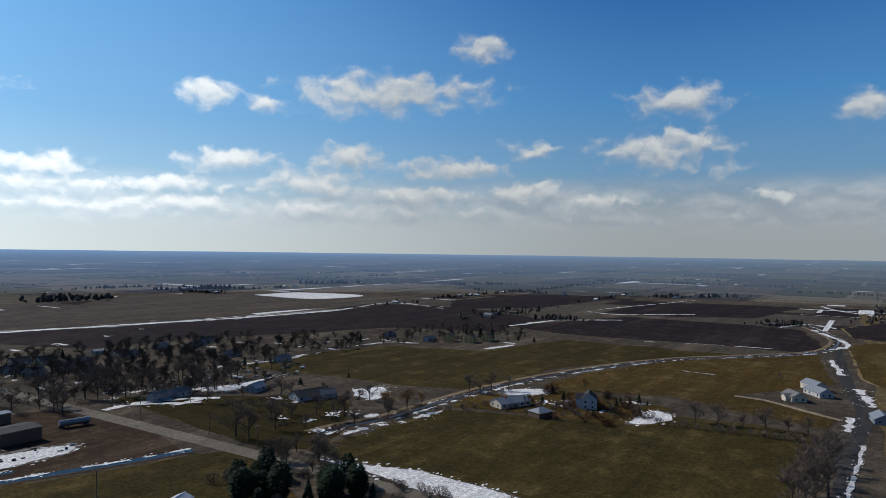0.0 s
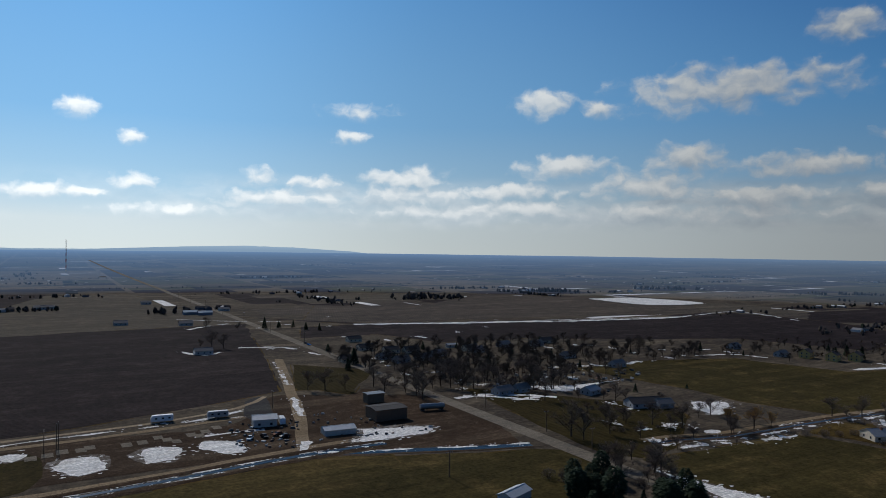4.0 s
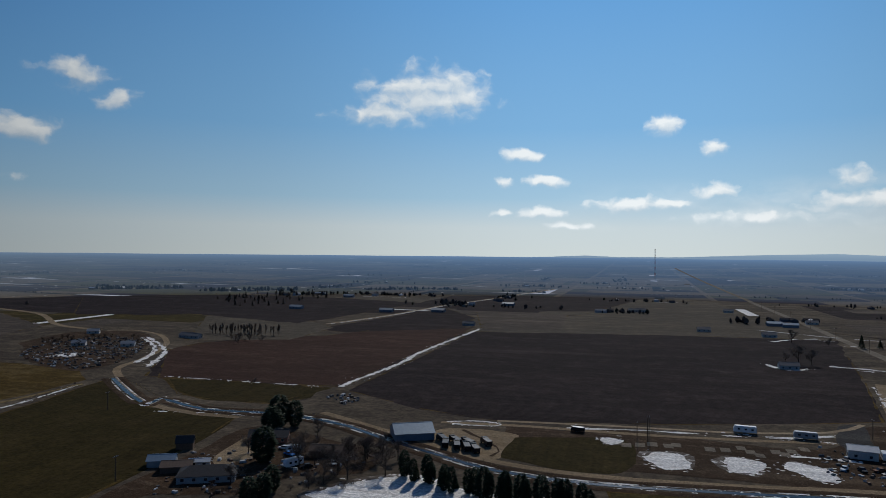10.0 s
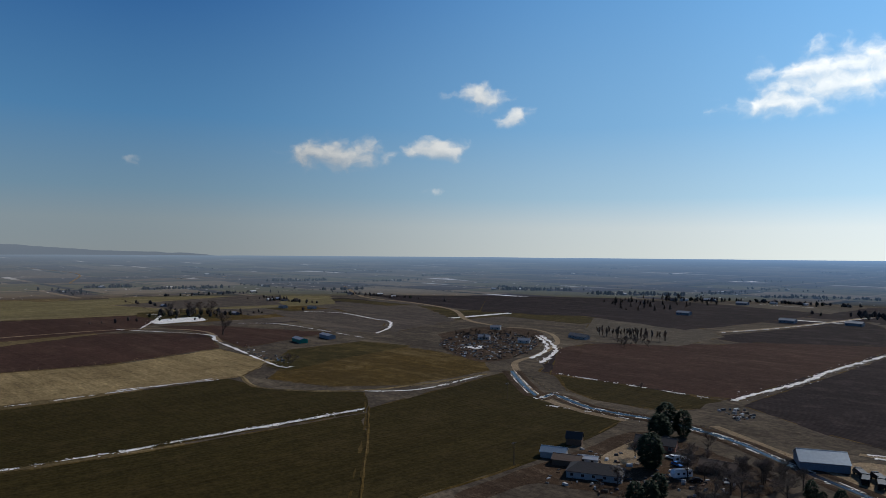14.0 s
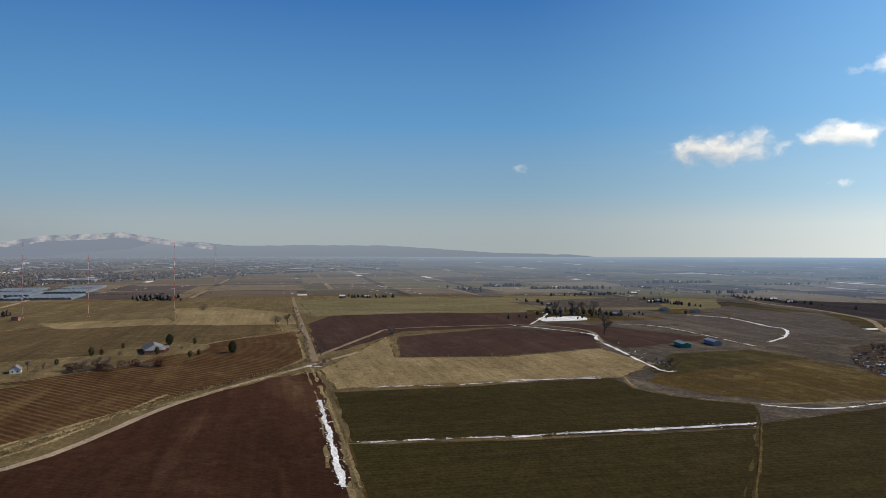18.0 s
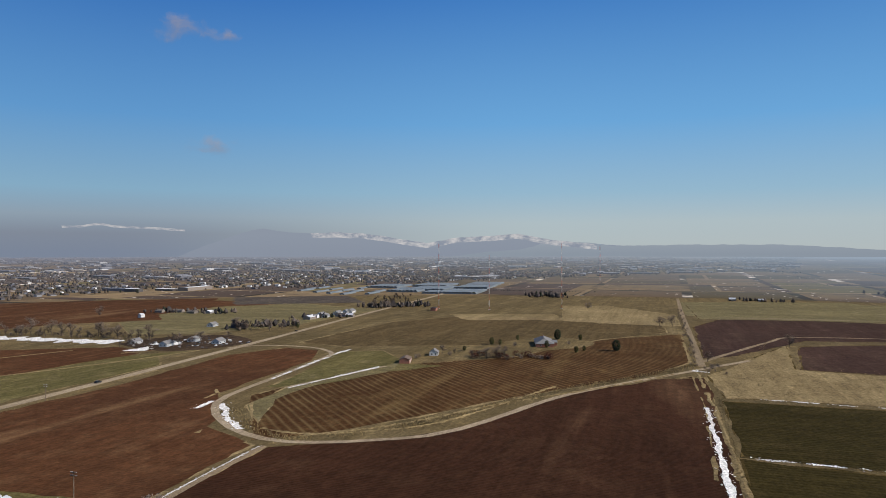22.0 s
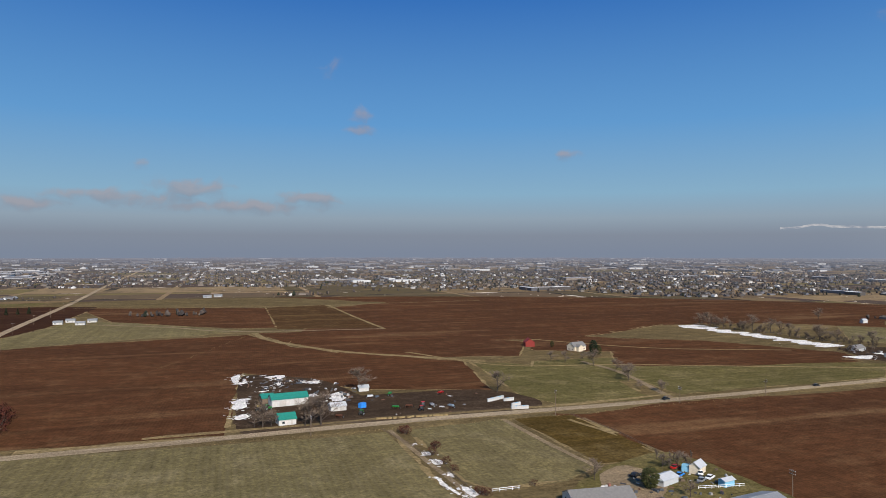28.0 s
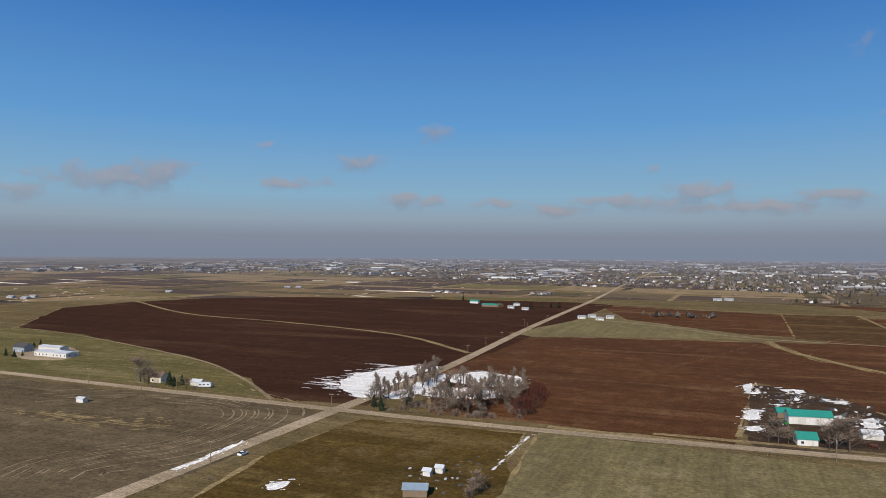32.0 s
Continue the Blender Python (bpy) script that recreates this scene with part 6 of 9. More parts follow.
    if wing:
        ww, wd_, ox = wing
        bm = bmesh.new()
        y0, y1 = -d / 2 - wd_, -d / 2 + 0.4
        box(bm, ox - ww / 2, ox + ww / 2, y0, y1 - 0.45, -0.3, h - 0.05)
        vs = [bm.verts.new(p) for p in ((ox - ww / 2, y0, h - 0.05), (ox + ww / 2, y0, h - 0.05), (ox, y0, h - 0.05 + ww / 2 * k))]
        bm.faces.new(vs)
        part("wing", bm, walls, e)
        for s in (-1, 1):
            bm = bmesh.new()
            q = ww / 2 + o
            slab(bm, [(ox + s * q, y0 - o, h - o * k + 0.07), (ox + s * q, -d / 2 + d * 0.3, h - o * k + 0.07), (ox, -d / 2 + d * 0.3, h + ww / 2 * k + 0.07), (ox, y0 - o, h + ww / 2 * k + 0.07)], 0.15)
            part("wing_roof", bm, roof, e)
    return e

# scraps of old snow between the houses and trees
rnd = random.Random(77)
for poly, count in ((((-241.3, -505.4), (-378.3, -488.0), (-506.4, -372.4), (-462.1, -345.5), (-320.2, -360.9), (-284.3, -283.3), (-239.2, -308.0), (-193.5, -349.0), (-194.7, -407.4)), 34), (((-262.3, -313.7), (-323.1, -257.8), (-270.7, -198.5), (-224.0, -203.0), (-242.7, -269.0)), 12), (((-346.0, -197.8), (-386.2, -115.4), (-350.9, -85.1), (-320.0, -128.8)), 7), (((-197.4, -813), (-601, -668), (-279.9, -310.8), (-118.8, -381.8)), 22), (((18.3, 483.6), (83.5, 401.4), (65.1, 340.3), (12.5, 328.8)), 10), (((135.6, 223.6), (184.0, 172.0), (160.7, 160.3), (119.4, 196.9)), 2)):
    xs, ys = [p[0] for p in poly], [p[1] for p in poly]
    while count:
        x, y = rnd.uniform(min(xs), max(xs)), rnd.uniform(min(ys), max(ys))
        if not within(Vector((x, y, 0)), poly, 0.0):
            continue
        count -= 1
        w, h, g = rnd.uniform(1.5, 6), rnd.uniform(0.7, 2.0), rnd.choice((0, 0.1, 1.57, 1.5))
        snow_patch([(x + w * math.cos(k * 1.047) * math.cos(g) - h * math.sin(k * 1.047) * math.sin(g), y + w * math.cos(k * 1.047) * math.sin(g) + h * math.sin(k * 1.047) * math.cos(g)) for k in range(6)], "scrap of old snow between the houses", 1.2)

for poly in (((79.7, 267.7), (82.8, 267.2), (82.3, 262.4), (79.6, 262.8)), ((80.4, 255.2), (83.4, 254.7), (82.7, 249.6), (80.1, 250.0)), ((81.3, 224.1), (83.9, 221.7), (84.0, 214.5), (81.5, 213.3), (80.3, 219.6)), ((80.4, 279.8), (81.9, 280.1), (81.4, 277.5)), ((81.6, 239.9), (82.9, 237.9), (82.0, 234.9), (80.9, 236.7))):
    snow_patch(poly, "patch of snow beside the red shrubs", 0.6)
drift(((75.9, 236.8), (76.4, 230.6), (77.0, 222.9), (78.0, 216.5)), 1.6, "strip of snow along the fence", 0.05)

drift(((311.3, -702), (288.0, -790), (268.3, -908), (258.9, -990)), 3.0, "snow beside the gravel lane", 0.1, side=4.5)
drift(((258.9, -990), (212.4, -1196), (142.8, -1504)), 3.0, "snow beside the gravel lane", 0.1, side=4.5)
drift(((-140.6, -798), (-196.1, -753), (-235.8, -735)), 4.0, "snow along a field edge", 0.1)
drift(((-133.4, -696), (-154.4, -719), (-180.1, -734)), 6.0, "ragged snow round a farmyard", 0.2)

ribbon("track", ((1431, -69.7), (1545, -237.9), (1710, -510.8), (1842, -874), (1916, -1165)), 5.0, DIRT, "pale farm road across the fields")
ribbon("track", ((2754, -668), (2254, -674), (1709, -497.0)), 5.0, DIRT, "pale farm road across the fields")
ribbon("track", ((1044, -358.0), (974, -384.4), (903, -389.1)), 4.0, DIRT, "pale farm road across the fields")


def rows_of(name, items, w, d, h, rise, walls, roof, label, **kw):
    for x, y in items:
        house(name, x, y, w, d, h, rise, walls, roof, label, **kw)


# ---- trees ----
BARK = plain("grey_brown_bark", (0.075, 0.058, 0.046), 0.95, 0.0, 0.3)
TWIG = plain("grey_brown_twigs", (0.18, 0.138, 0.108), 0.95, 0.0, 0.35, 0.3)
TWIG_RED = plain("red_brown_twigs", (0.07, 0.022, 0.015), 0.95, 0.0, 0.35, 0.3)
TWIG_GOLD = plain("golden_willow_twigs", (0.3, 0.17, 0.05), 0.95, 0.0, 0.3, 0.3)
NEEDLE = plain("dark_green_needles", (0.022, 0.035, 0.017), 0.9, 0.0, 0.4, 0.6)
NEEDLE_OLIVE = plain("olive_juniper_foliage", (0.06, 0.062, 0.022), 0.9, 0.0, 0.35, 0.6)


def limb(verts, faces, a, b, ra, rb, sides=5):
    d = (b - a).normalized()
    s = d.cross(Vector((0.31, 0.87, 0.37))).normalized()
    t = d.cross(s)
    k = len(verts)
    for p, r in ((a, ra), (b, rb)):
        for i in range(sides):
            g = 2 * math.pi * i / sides
            verts.append(tuple(p + (s * math.cos(g) + t * math.sin(g)) * r))
    for i in range(sides):
        j = (i + 1) % sides
        faces.append((k + i, k + j, k + sides + j, k + sides + i))


def bare_tree(name, seed, spread, label, twig, category="tree", low=0.16, slim=1.0):
    """A leafless tree 10 m high: trunk and limbs in one mesh, the fine twigs of the crown in another."""
    rnd = random.Random(seed)
    lv, lf, tv, tf = [], [], [], []

    def grow(p, d, length, r, level):
        q = p + d * length
        limb(lv, lf, p, q, r, r * 0.5, 6 if level == 0 else (4 if level < 2 else 3))
        if level == 3:
            for _ in range(11):
                dd = (d + Vector((rnd.uniform(-1, 1), rnd.uniform(-1, 1), rnd.uniform(-0.3, 0.9))) * 0.75).normalized()
                b = p.lerp(q, rnd.uniform(0.1, 1))
                e = b + dd * rnd.uniform(0.4, 1.1)
                s = dd.cross(Vector((rnd.uniform(-1, 1), rnd.uniform(-1, 1), rnd.uniform(-1, 1)))).normalized() * rnd.uniform(0.018, 0.036)
                k = len(tv)
                tv.extend((tuple(b - s), tuple(b + s), tuple(e)))
                tf.append((k, k + 1, k + 2))
            return
        n = (8, 5, 4)[level]
        for i in range(n):
            g = 2 * math.pi * (i + rnd.random() * 0.8) / n
            f = (i + 0.6) / n
            b = p.lerp(q, (low + (1 - low) * f) if level == 0 else rnd.uniform(0.3, 1.0))
            up = 0.35 + 0.9 * f if level == 0 else rnd.uniform(0.0, 0.7)
            dd = (d * 0.5 + Vector((math.cos(g) * spread, math.sin(g) * spread, up))).normalized()
            ln = length * (0.72 - 0.25 * f if level == 0 else (0.0, 0.6, 0.62)[level]) * rnd.uniform(0.75, 1.15) * slim
            grow(b, dd, ln, r * (0.42 if level == 0 else 0.5), level + 1)

    grow(Vector((0, 0, -0.2)), Vector((rnd.uniform(-0.06, 0.06), rnd.uniform(-0.06, 0.06), 1)), 5.6, 0.21, 0)
    top = max(v[2] for v in tv)
    k = 10 / top
    lv[:] = [(x * k, y * k, z * k) for x, y, z in lv]
    tv[:] = [(x * k, y * k, z * k) for x, y, z in tv]
    e = tagged(new(name), label, category)
    t = new("trunk", raw("trunk", lv, lf, BARK))
    c = new("crown", raw("crown", tv, tf, twig))
    t.parent = c.parent = e
    return e


def conifer(name, seed, width, label, mat=NEEDLE, round_top=False):
    """An evergreen 10 m high: a trunk and a crown of many drooping sprays."""
    rnd = random.Random(seed)
    lv, lf, tv, tf = [], [], [], []
    limb(lv, lf, Vector((0, 0, -0.2)), Vector((0, 0, 9.2)), 0.2, 0.03, 6)
    for i in range(900):
        z = rnd.uniform(0.5, 9.6)
        f = z / 10
        reach = width * (math.sqrt(max(0.02, 1 - (2 * f - 1) ** 2)) if round_top else (1.02 - f) ** 0.85)
        g = rnd.uniform(0, 2 * math.pi)
        r0 = reach * rnd.uniform(0.25, 0.75)
        r1 = reach * rnd.uniform(0.8, 1.12)
        dz = rnd.uniform(-0.55, 0.35)
        a = Vector((math.cos(g) * r0, math.sin(g) * r0, z + 0.15))
        b = Vector((math.cos(g) * r1, math.sin(g) * r1, z + dz))
        s = Vector((-math.sin(g), math.cos(g), rnd.uniform(-0.6, 0.6))) * rnd.uniform(0.2, 0.42)
        k = len(tv)
        tv.extend((tuple(a), tuple((a + b) / 2 + s), tuple(b), tuple((a + b) / 2 - s)))
        tf.append((k, k + 1, k + 2, k + 3))
    e = tagged(new(name), label, "tree")
    t = new("trunk", raw("trunk", lv, lf, BARK))
    c = new("crown", raw("crown", tv, tf, mat))
    t.parent = c.parent = e
    return e


def shrub(name, seed, label, twig):
    rnd = random.Random(seed)
    lv, lf, tv, tf = [], [], [], []
    for i in range(14):
        g = rnd.uniform(0, 2 * math.pi)
        b = Vector((math.cos(g) * rnd.uniform(0.2, 1.3), math.sin(g) * rnd.uniform(0.2, 1.3), rnd.uniform(0.9, 1.8)))
        limb(lv, lf, Vector((b.x * 0.2, b.y * 0.2, -0.1)), b, 0.05, 0.02, 3)
    for i in range(340):
        g, q = rnd.uniform(0, 2 * math.pi), rnd.random() ** 0.5
        z = rnd.uniform(0.15, 2.0)
        w = 1.5 * math.sqrt(max(0.05, 1 - ((z - 0.8) / 1.3) ** 2)) * q
        a = Vector((math.cos(g) * w, math.sin(g) * w, z))
        d = Vector((math.cos(g) * rnd.random(), math.sin(g) * rnd.random(), rnd.uniform(0, 1))) * 0.5
        s = Vector((rnd.uniform(-1, 1), rnd.uniform(-1, 1), rnd.uniform(-1, 1))) * 0.06
        k = len(tv)
        tv.extend((tuple(a - s), tuple(a + s), tuple(a + d)))
        tf.append((k, k + 1, k + 2))
    e = tagged(new(name), label, "shrub")
    t = new("branch", raw("branch", lv, lf, BARK))
    c = new("crown", raw("crown", tv, tf, twig))
    t.parent = c.parent = e
    return e


BARE = [bare_tree("bare_tree", 11 + i, 0.75 + 0.15 * i, "leafless grey-brown broadleaf tree with spreading limbs", TWIG) for i in range(4)]
SLIM = [bare_tree("poplar", 31 + i, 0.28, "tall slim leafless poplar in a row", TWIG, slim=0.8) for i in range(2)]
WILLOW = [bare_tree("willow", 41, 0.9, "leafless willow with golden twigs", TWIG_GOLD)]
FIR = [conifer("conifer", 51 + i, 2.7 + 0.4 * i, "dark green conifer with drooping branches") for i in range(3)]
ROUND = [conifer("juniper", 61 + i, 3.3, "dense rounded dark evergreen", NEEDLE_OLIVE if i else NEEDLE, True) for i in range(2)]
BUSH = [shrub("shrub", 71, "leafless grey brown shrub beside a ditch", TWIG), shrub("shrub", 72, "leafless grey brown shrub beside a ditch", TWIG)]
REDBUSH = [shrub("red_shrub", 73, "dark red-brown winter shrub beside the lane", TWIG_RED)]
USED = set()
PICK = random.Random(5)


def plant(kinds, spots, unit=10.0, wide=1.0, group=""):
    """Trees at x, y with their heights."""
    for x, y, h in spots:
        ob = PICK.choice(kinds)
        s = max(0.15, h / unit) * (0.8 if ob in BARE or ob in SLIM else 1.0)
        w = s * PICK.uniform(0.85, 1.2) * wide
        m = pose(x, y, 0, 0, 0, PICK.uniform(0, 360)) @ Matrix.Diagonal((w, w, s, 1))
        if ob.name in USED:
            ob = copy_thing(ob, m)
        else:
            USED.add(ob.name)
            ob.matrix_basis = m
        if group:
            tagged(ob, group=group)


def inside(p, poly):
    hit = False
    for (ax, ay), (bx, by) in zip(poly, poly[1:] + poly[:1]):
        if (ay > p[1]) != (by > p[1]) and p[0] < (bx - ax) * (p[1] - ay) / (by - ay) + ax:
            hit = not hit
    return hit


def scatter(kinds, poly, count, lo, hi, unit=10.0, wide=1.0, group=""):
    poly = list(poly)
    xs, ys = [p[0] for p in poly], [p[1] for p in poly]
    done = 0
    while done < count:
        p = (PICK.uniform(min(xs), max(xs)), PICK.uniform(min(ys), max(ys)))
        if inside(p, poly):
            plant(kinds, [(*p, PICK.uniform(lo, hi))], unit, wide, group)
            done += 1


def wood(kinds, poly, count, lo, hi, group=""):
    """A far clump of trees, too many and too distant to count: one object."""
    poly = list(poly)
    xs, ys = [p[0] for p in poly], [p[1] for p in poly]
    verts, faces = [], []
    mats = [BARK, kinds[0].children[1].data.materials[0]]
    slots = []
    done = 0
    while done < count:
        x, y = PICK.uniform(min(xs), max(xs)), PICK.uniform(min(ys), max(ys))
        if not inside((x, y), poly):
            continue
        done += 1
        src = PICK.choice(kinds)
        s = PICK.uniform(lo, hi) / 13
        g = PICK.uniform(0, 6.28)
        co, si = math.cos(g) * s, math.sin(g) * s
        for slot, child in enumerate(src.children):
            k = len(verts)
            verts.extend([(x + v.co.x * co - v.co.y * si, y + v.co.x * si + v.co.y * co, v.co.z * s) for v in child.data.vertices])
            for f in child.data.polygons:
                faces.append(tuple(k + i for i in f.vertices))
                slots.append(slot)
    me = bpy.data.meshes.new("wood")
    me.from_pydata(verts, [], faces)
    for m in mats:
        me.materials.append(m)
    me.polygons.foreach_set("material_index", slots)
    tagged(new("wood", me), "clump of leafless trees round far houses" if kinds is BARE else "dark belt of far evergreens", "trees", kind="stuff")


def along(kinds, pts, gap, lo, hi, unit=10.0, wide=1.0, spread=3.0, group=""):
    for p in smooth_line(pts, gap):
        plant(kinds, [(p.x + PICK.uniform(-spread, spread), p.y + PICK.uniform(-spread, spread), PICK.uniform(lo, hi))], unit, wide, group)


# village and farmsteads west of the road
plant(BARE, ((-202.7, -228.9, 21.5), (-220.7, -224.1, 16.9), (-204.0, -222.5, 17.0), (-182.2, -323.7, 14.1), (-182.3, -343.5, 11.0), (-183.0, -332.4, 10.8), (-262.3, -313.7, 12.0), (-250.5, -227.1, 10.8), (-246.8, -213.3, 13.1), (-281.6, -210.0, 9.1), (-295.5, -205.9, 7.3), (-201.1, -192.4, 7.1), (-248.4, -16.4, 19.2), (-236.5, -21.6, 13.7), (-262.7, -13.1, 17.7), (-244.2, -18.4, 16.7), (-353.6, -187.3, 11.3), (-356.5, -177.9, 9.7), (-340.2, -187.2, 9.4), (-486.3, -51.9, 7.9), (-171.7, -348.4, 10.8), (-185.5, -360.2, 9.4), (-208.9, -350.3, 10.9), (-226.5, -337.8, 11.5), (-245.6, -316.2, 9.2)))
plant(BARE, ((-342.5, -83.0, 8.1), (-342.0, -72.5, 8.0), (-343.7, -62.7, 7.9), (-346.1, -52.0, 7.8), (-345.5, -42.4, 8.2), (-347.1, -33.3, 7.8), (-347.9, -25.5, 8.0), (-343.2, -196.2, 7.7), (-270.7, -198.5, 8.2), (-228.2, -213.4, 11.2), (-258.2, -216.1, 9.5), (-238.5, -321.1, 10.6), (-242.5, -341.2, 11.0), (-226.4, -363.5, 12.5), (-295.3, -332.7, 9.7), (-325.8, -335.1, 11.1), (-323.7, -320.4, 10.1)))
wood(BARE, ((-241.3, -505.4), (-300.7, -505.1), (-378.3, -488.0), (-460.3, -418.6), (-516.1, -373.1), (-470.5, -345.9), (-383.0, -359.2), (-320.2, -360.9), (-296.0, -295.1), (-269.6, -303.6), (-243.7, -313.8), (-203.1, -335.5), (-194.7, -407.4), (-173.9, -436.2), (-205.4, -515.7)), 260, 7, 15)
wood(BARE, ((-462.1, -345.5), (-552.0, -406.1), (-659, -329.6), (-585.3, -258.4), (-513.5, -256.7), (-493.5, -272.2)), 60, 6, 11)
wood(BARE, ((-237.1, -439.8), (-331.9, -461.6), (-352.2, -391.4), (-267.7, -316.2), (-222.2, -319.2), (-198.2, -346.8)), 70, 8, 14)
scatter(FIR, ((-235.7, -493.5), (-373.9, -482.3), (-626, -313.3), (-564.0, -254.3), (-467.6, -349.6), (-320.2, -360.9), (-238.5, -321.1), (-204.3, -368.7)), 26, 5, 10)
scatter(BUSH, ((-271.4, -301.1), (-306.5, -252.6), (-235.1, -187.2), (-205.5, -186.0), (-201.0, -206.2)), 16, 1.6, 3.0, 2.0, group="garden shrubs")
scatter(BUSH, ((-338.0, -182.5), (-370.6, -107.6), (-332.8, -91.1), (-314.6, -126.6), (-306.5, -162.2)), 60, 1.6, 3.4, 2.0, group="garden shrubs")
scatter(REDBUSH, ((-372, -165), (-378, -110), (-340, -85), (-310, -100), (-304, -150)), 30, 1.6, 3.2, 2.0, group="garden shrubs")
scatter(FIR, ((-365, -160), (-368, -100), (-335, -88), (-322, -120)), 8, 4, 7)
plant(ROUND[:1], ((-159.9, -160.0, 12.5), (-167.5, -144.3, 9.2), (-159.5, -176.2, 6.0)))
plant(FIR, ((-323.5, -407.9, 7.6), (-340.1, -407.2, 10.7), (-558.9, -254.7, 7.9), (-337.9, -148.7, 6.5), (-367.1, -124.5, 5.2), (-362.1, -114.7, 6.0), (-354.6, -107.3, 6.4), (-339.0, -97.8, 6.9), (-365.0, -101.5, 3.8), (-537.7, -325.8, 12.3), (-557.2, -307.4, 11.9), (-538.5, -305.7, 12.1), (-549.4, -291.6, 13.1), (-161.3, -149.2, 10.5), (-176.5, -135.6, 7.2)))
plant(FIR, ((-200.6, -675, 15.2), (-216.6, -680, 11.4), (-229.8, -675, 10.3), (-234.8, -652, 12.3), (-245.0, -642, 11.1), (-182.3, -425.0, 13.9), (-194.9, -444.4, 15.7), (-201.2, -508.6, 9.7), (-300.0, -284.8, 6.3), (-335.0, -277.7, 4.9)))
plant(BARE, ((-136.3, -374.1, 11.2), (-145.1, -370.2, 9.6), (-155.3, -365.7, 7.1), (-173.5, -366.6, 9.9), (-173.8, -670, 9.3), (-125.8, -563.2, 13.6), (-134.0, -559.8, 11.4), (-118.2, -569.7, 7.3), (-149.4, -695, 12.3), (-184.9, -371.0, 11.8), (-186.3, -352.0, 12.9), (-189.9, -341.8, 12.7)))
plant(WILLOW, ((-274.6, -203.0, 11.1), (-285.1, -198.6, 9.9), (-294.4, -196.3, 7.2), (-385.5, -143.2, 6.5)))
plant(BUSH, ((-301.5, -175.5, 3.7), (-308.1, -172.7, 2.9), (-315.9, -170.5, 2.9), (-294.3, -179.4, 3.4), (-298.3, -237.9, 3.7), (-190.0, -134.2, 3.2), (-187.8, -121.5, 4.0), (-190.7, -119.1, 4.0), (-181.3, -144.1, 3.4)), 2.0)
scatter(ROUND[:1], ((-151.5, -175.1), (-168.4, -186.2), (-182.8, -176.1), (-184.8, -146.9), (-174.6, -125.4), (-148.2, -133.8)), 13, 5, 9, wide=1.0)
scatter(BUSH, ((-149.5, -189.0), (-179.4, -198.5), (-205.5, -186.0), (-191.2, -137.4), (-184.5, -119.3), (-151.9, -150.7)), 26, 2, 4.5, 2.0)
along(BUSH, ((-328.2, -84.7), (-328.8, -69.6), (-330.9, -53.2), (-332.8, -37.5), (-333.7, -22.3)), 5.0, 2.5, 4.0, 2.0, spread=1.5, group="hedge of brown shrubs")
along(BARE, ((-258.3, -19.6), (-280.0, -17.7), (-304.6, -16.5), (-333.6, -15.0)), 5, 7, 11, wide=0.7, spread=3.0)
scatter(BARE, ((-198.2, -402.5), (-260.5, -406.3), (-315.8, -366.8), (-271.4, -301.1), (-234.6, -280.4), (-209.5, -326.5)), 40, 6, 11)
scatter(BARE, ((-255.9, -296.9), (-310.2, -247.4), (-266.2, -195.1), (-211.3, -191.4), (-218.3, -227.5)), 16, 6, 10)
scatter(BARE, ((-195.5, -200.5), (-199.9, -181.0), (-189.5, -160.8), (-168.0, -161.8), (-169.6, -179.2)), 14, 5, 10)
along(BUSH, ((-187.3, -169.5), (-191.2, -137.4), (-190.6, -114.7)), 10, 1.5, 3.0, 2.0)
along(BUSH, ((-220.7, -199.9), (-260.8, -187.9), (-338.0, -182.5), (-416.0, -167.7)), 18, 1.2, 2.4, 2.0)
# farmstead below and the belt of evergreens along the canal
plant(FIR, ((75.3, -239.6, 7.2), (69.6, -234.3, 7.2), (64.6, -232.0, 7.1), (59.4, -229.9, 6.9), (54.3, -228.9, 7.0), (48.7, -226.9, 7.1), (43.1, -225.5, 6.7), (39.1, -224.0, 6.6), (34.9, -223.5, 7.3), (30.4, -222.0, 7.3), (25.8, -221.7, 7.6), (16.6, -219.9, 8.2), (11.1, -218.7, 8.2), (7.5, -217.3, 7.7), (19.3, -220.5, 6.8)))
along(ROUND[:1], ((72.5, -233.9), (47.9, -221.7), (27.1, -218.0), (9.2, -215.6)), 3.2, 6, 9.5, wide=0.75, spread=2.0, group="evergreen belt")
plant(ROUND[:1], ((149.6, -285.6, 11.8), (143.2, -288.4, 9.7), (130.6, -237.0, 10.8), (146.4, -273.1, 9.9)), 10.0, 1.1)
plant(ROUND[:1], ((111.7, -208.7, 7.2), (112.7, -195.5, 7.2), (110.5, -200.7, 7.1)), 10.0, 0.9)
plant(BARE, ((125.2, -273.3, 8.8), (94.4, -249.5, 6.8), (96.6, -244.3, 6.5), (88.7, -250.9, 5.5), (88.4, -244.6, 6.4), (101.3, -250.6, 6.3), (110.4, -238.6, 7.3), (141.7, -245.4, 5.7), (128.6, -211.1, 7.0), (105.4, -221.2, 4.6), (210.8, -371.4, 6.2)))
scatter(BARE, ((127.6, -257.2), (95.3, -269.4), (77.2, -246.2), (86.0, -217.7), (102.4, -210.8)), 26, 5, 9)
scatter(BUSH, ((143.4, -215.4), (117.8, -220.1), (86.9, -245.9), (72.1, -235.9), (118.4, -184.4)), 20, 1.2, 2.6, 2.0)
along(SLIM, ((372.5, -579.5), (342.2, -580.4), (310.6, -593.0)), 3.2, 11, 16, wide=0.9, group="row of poplars")
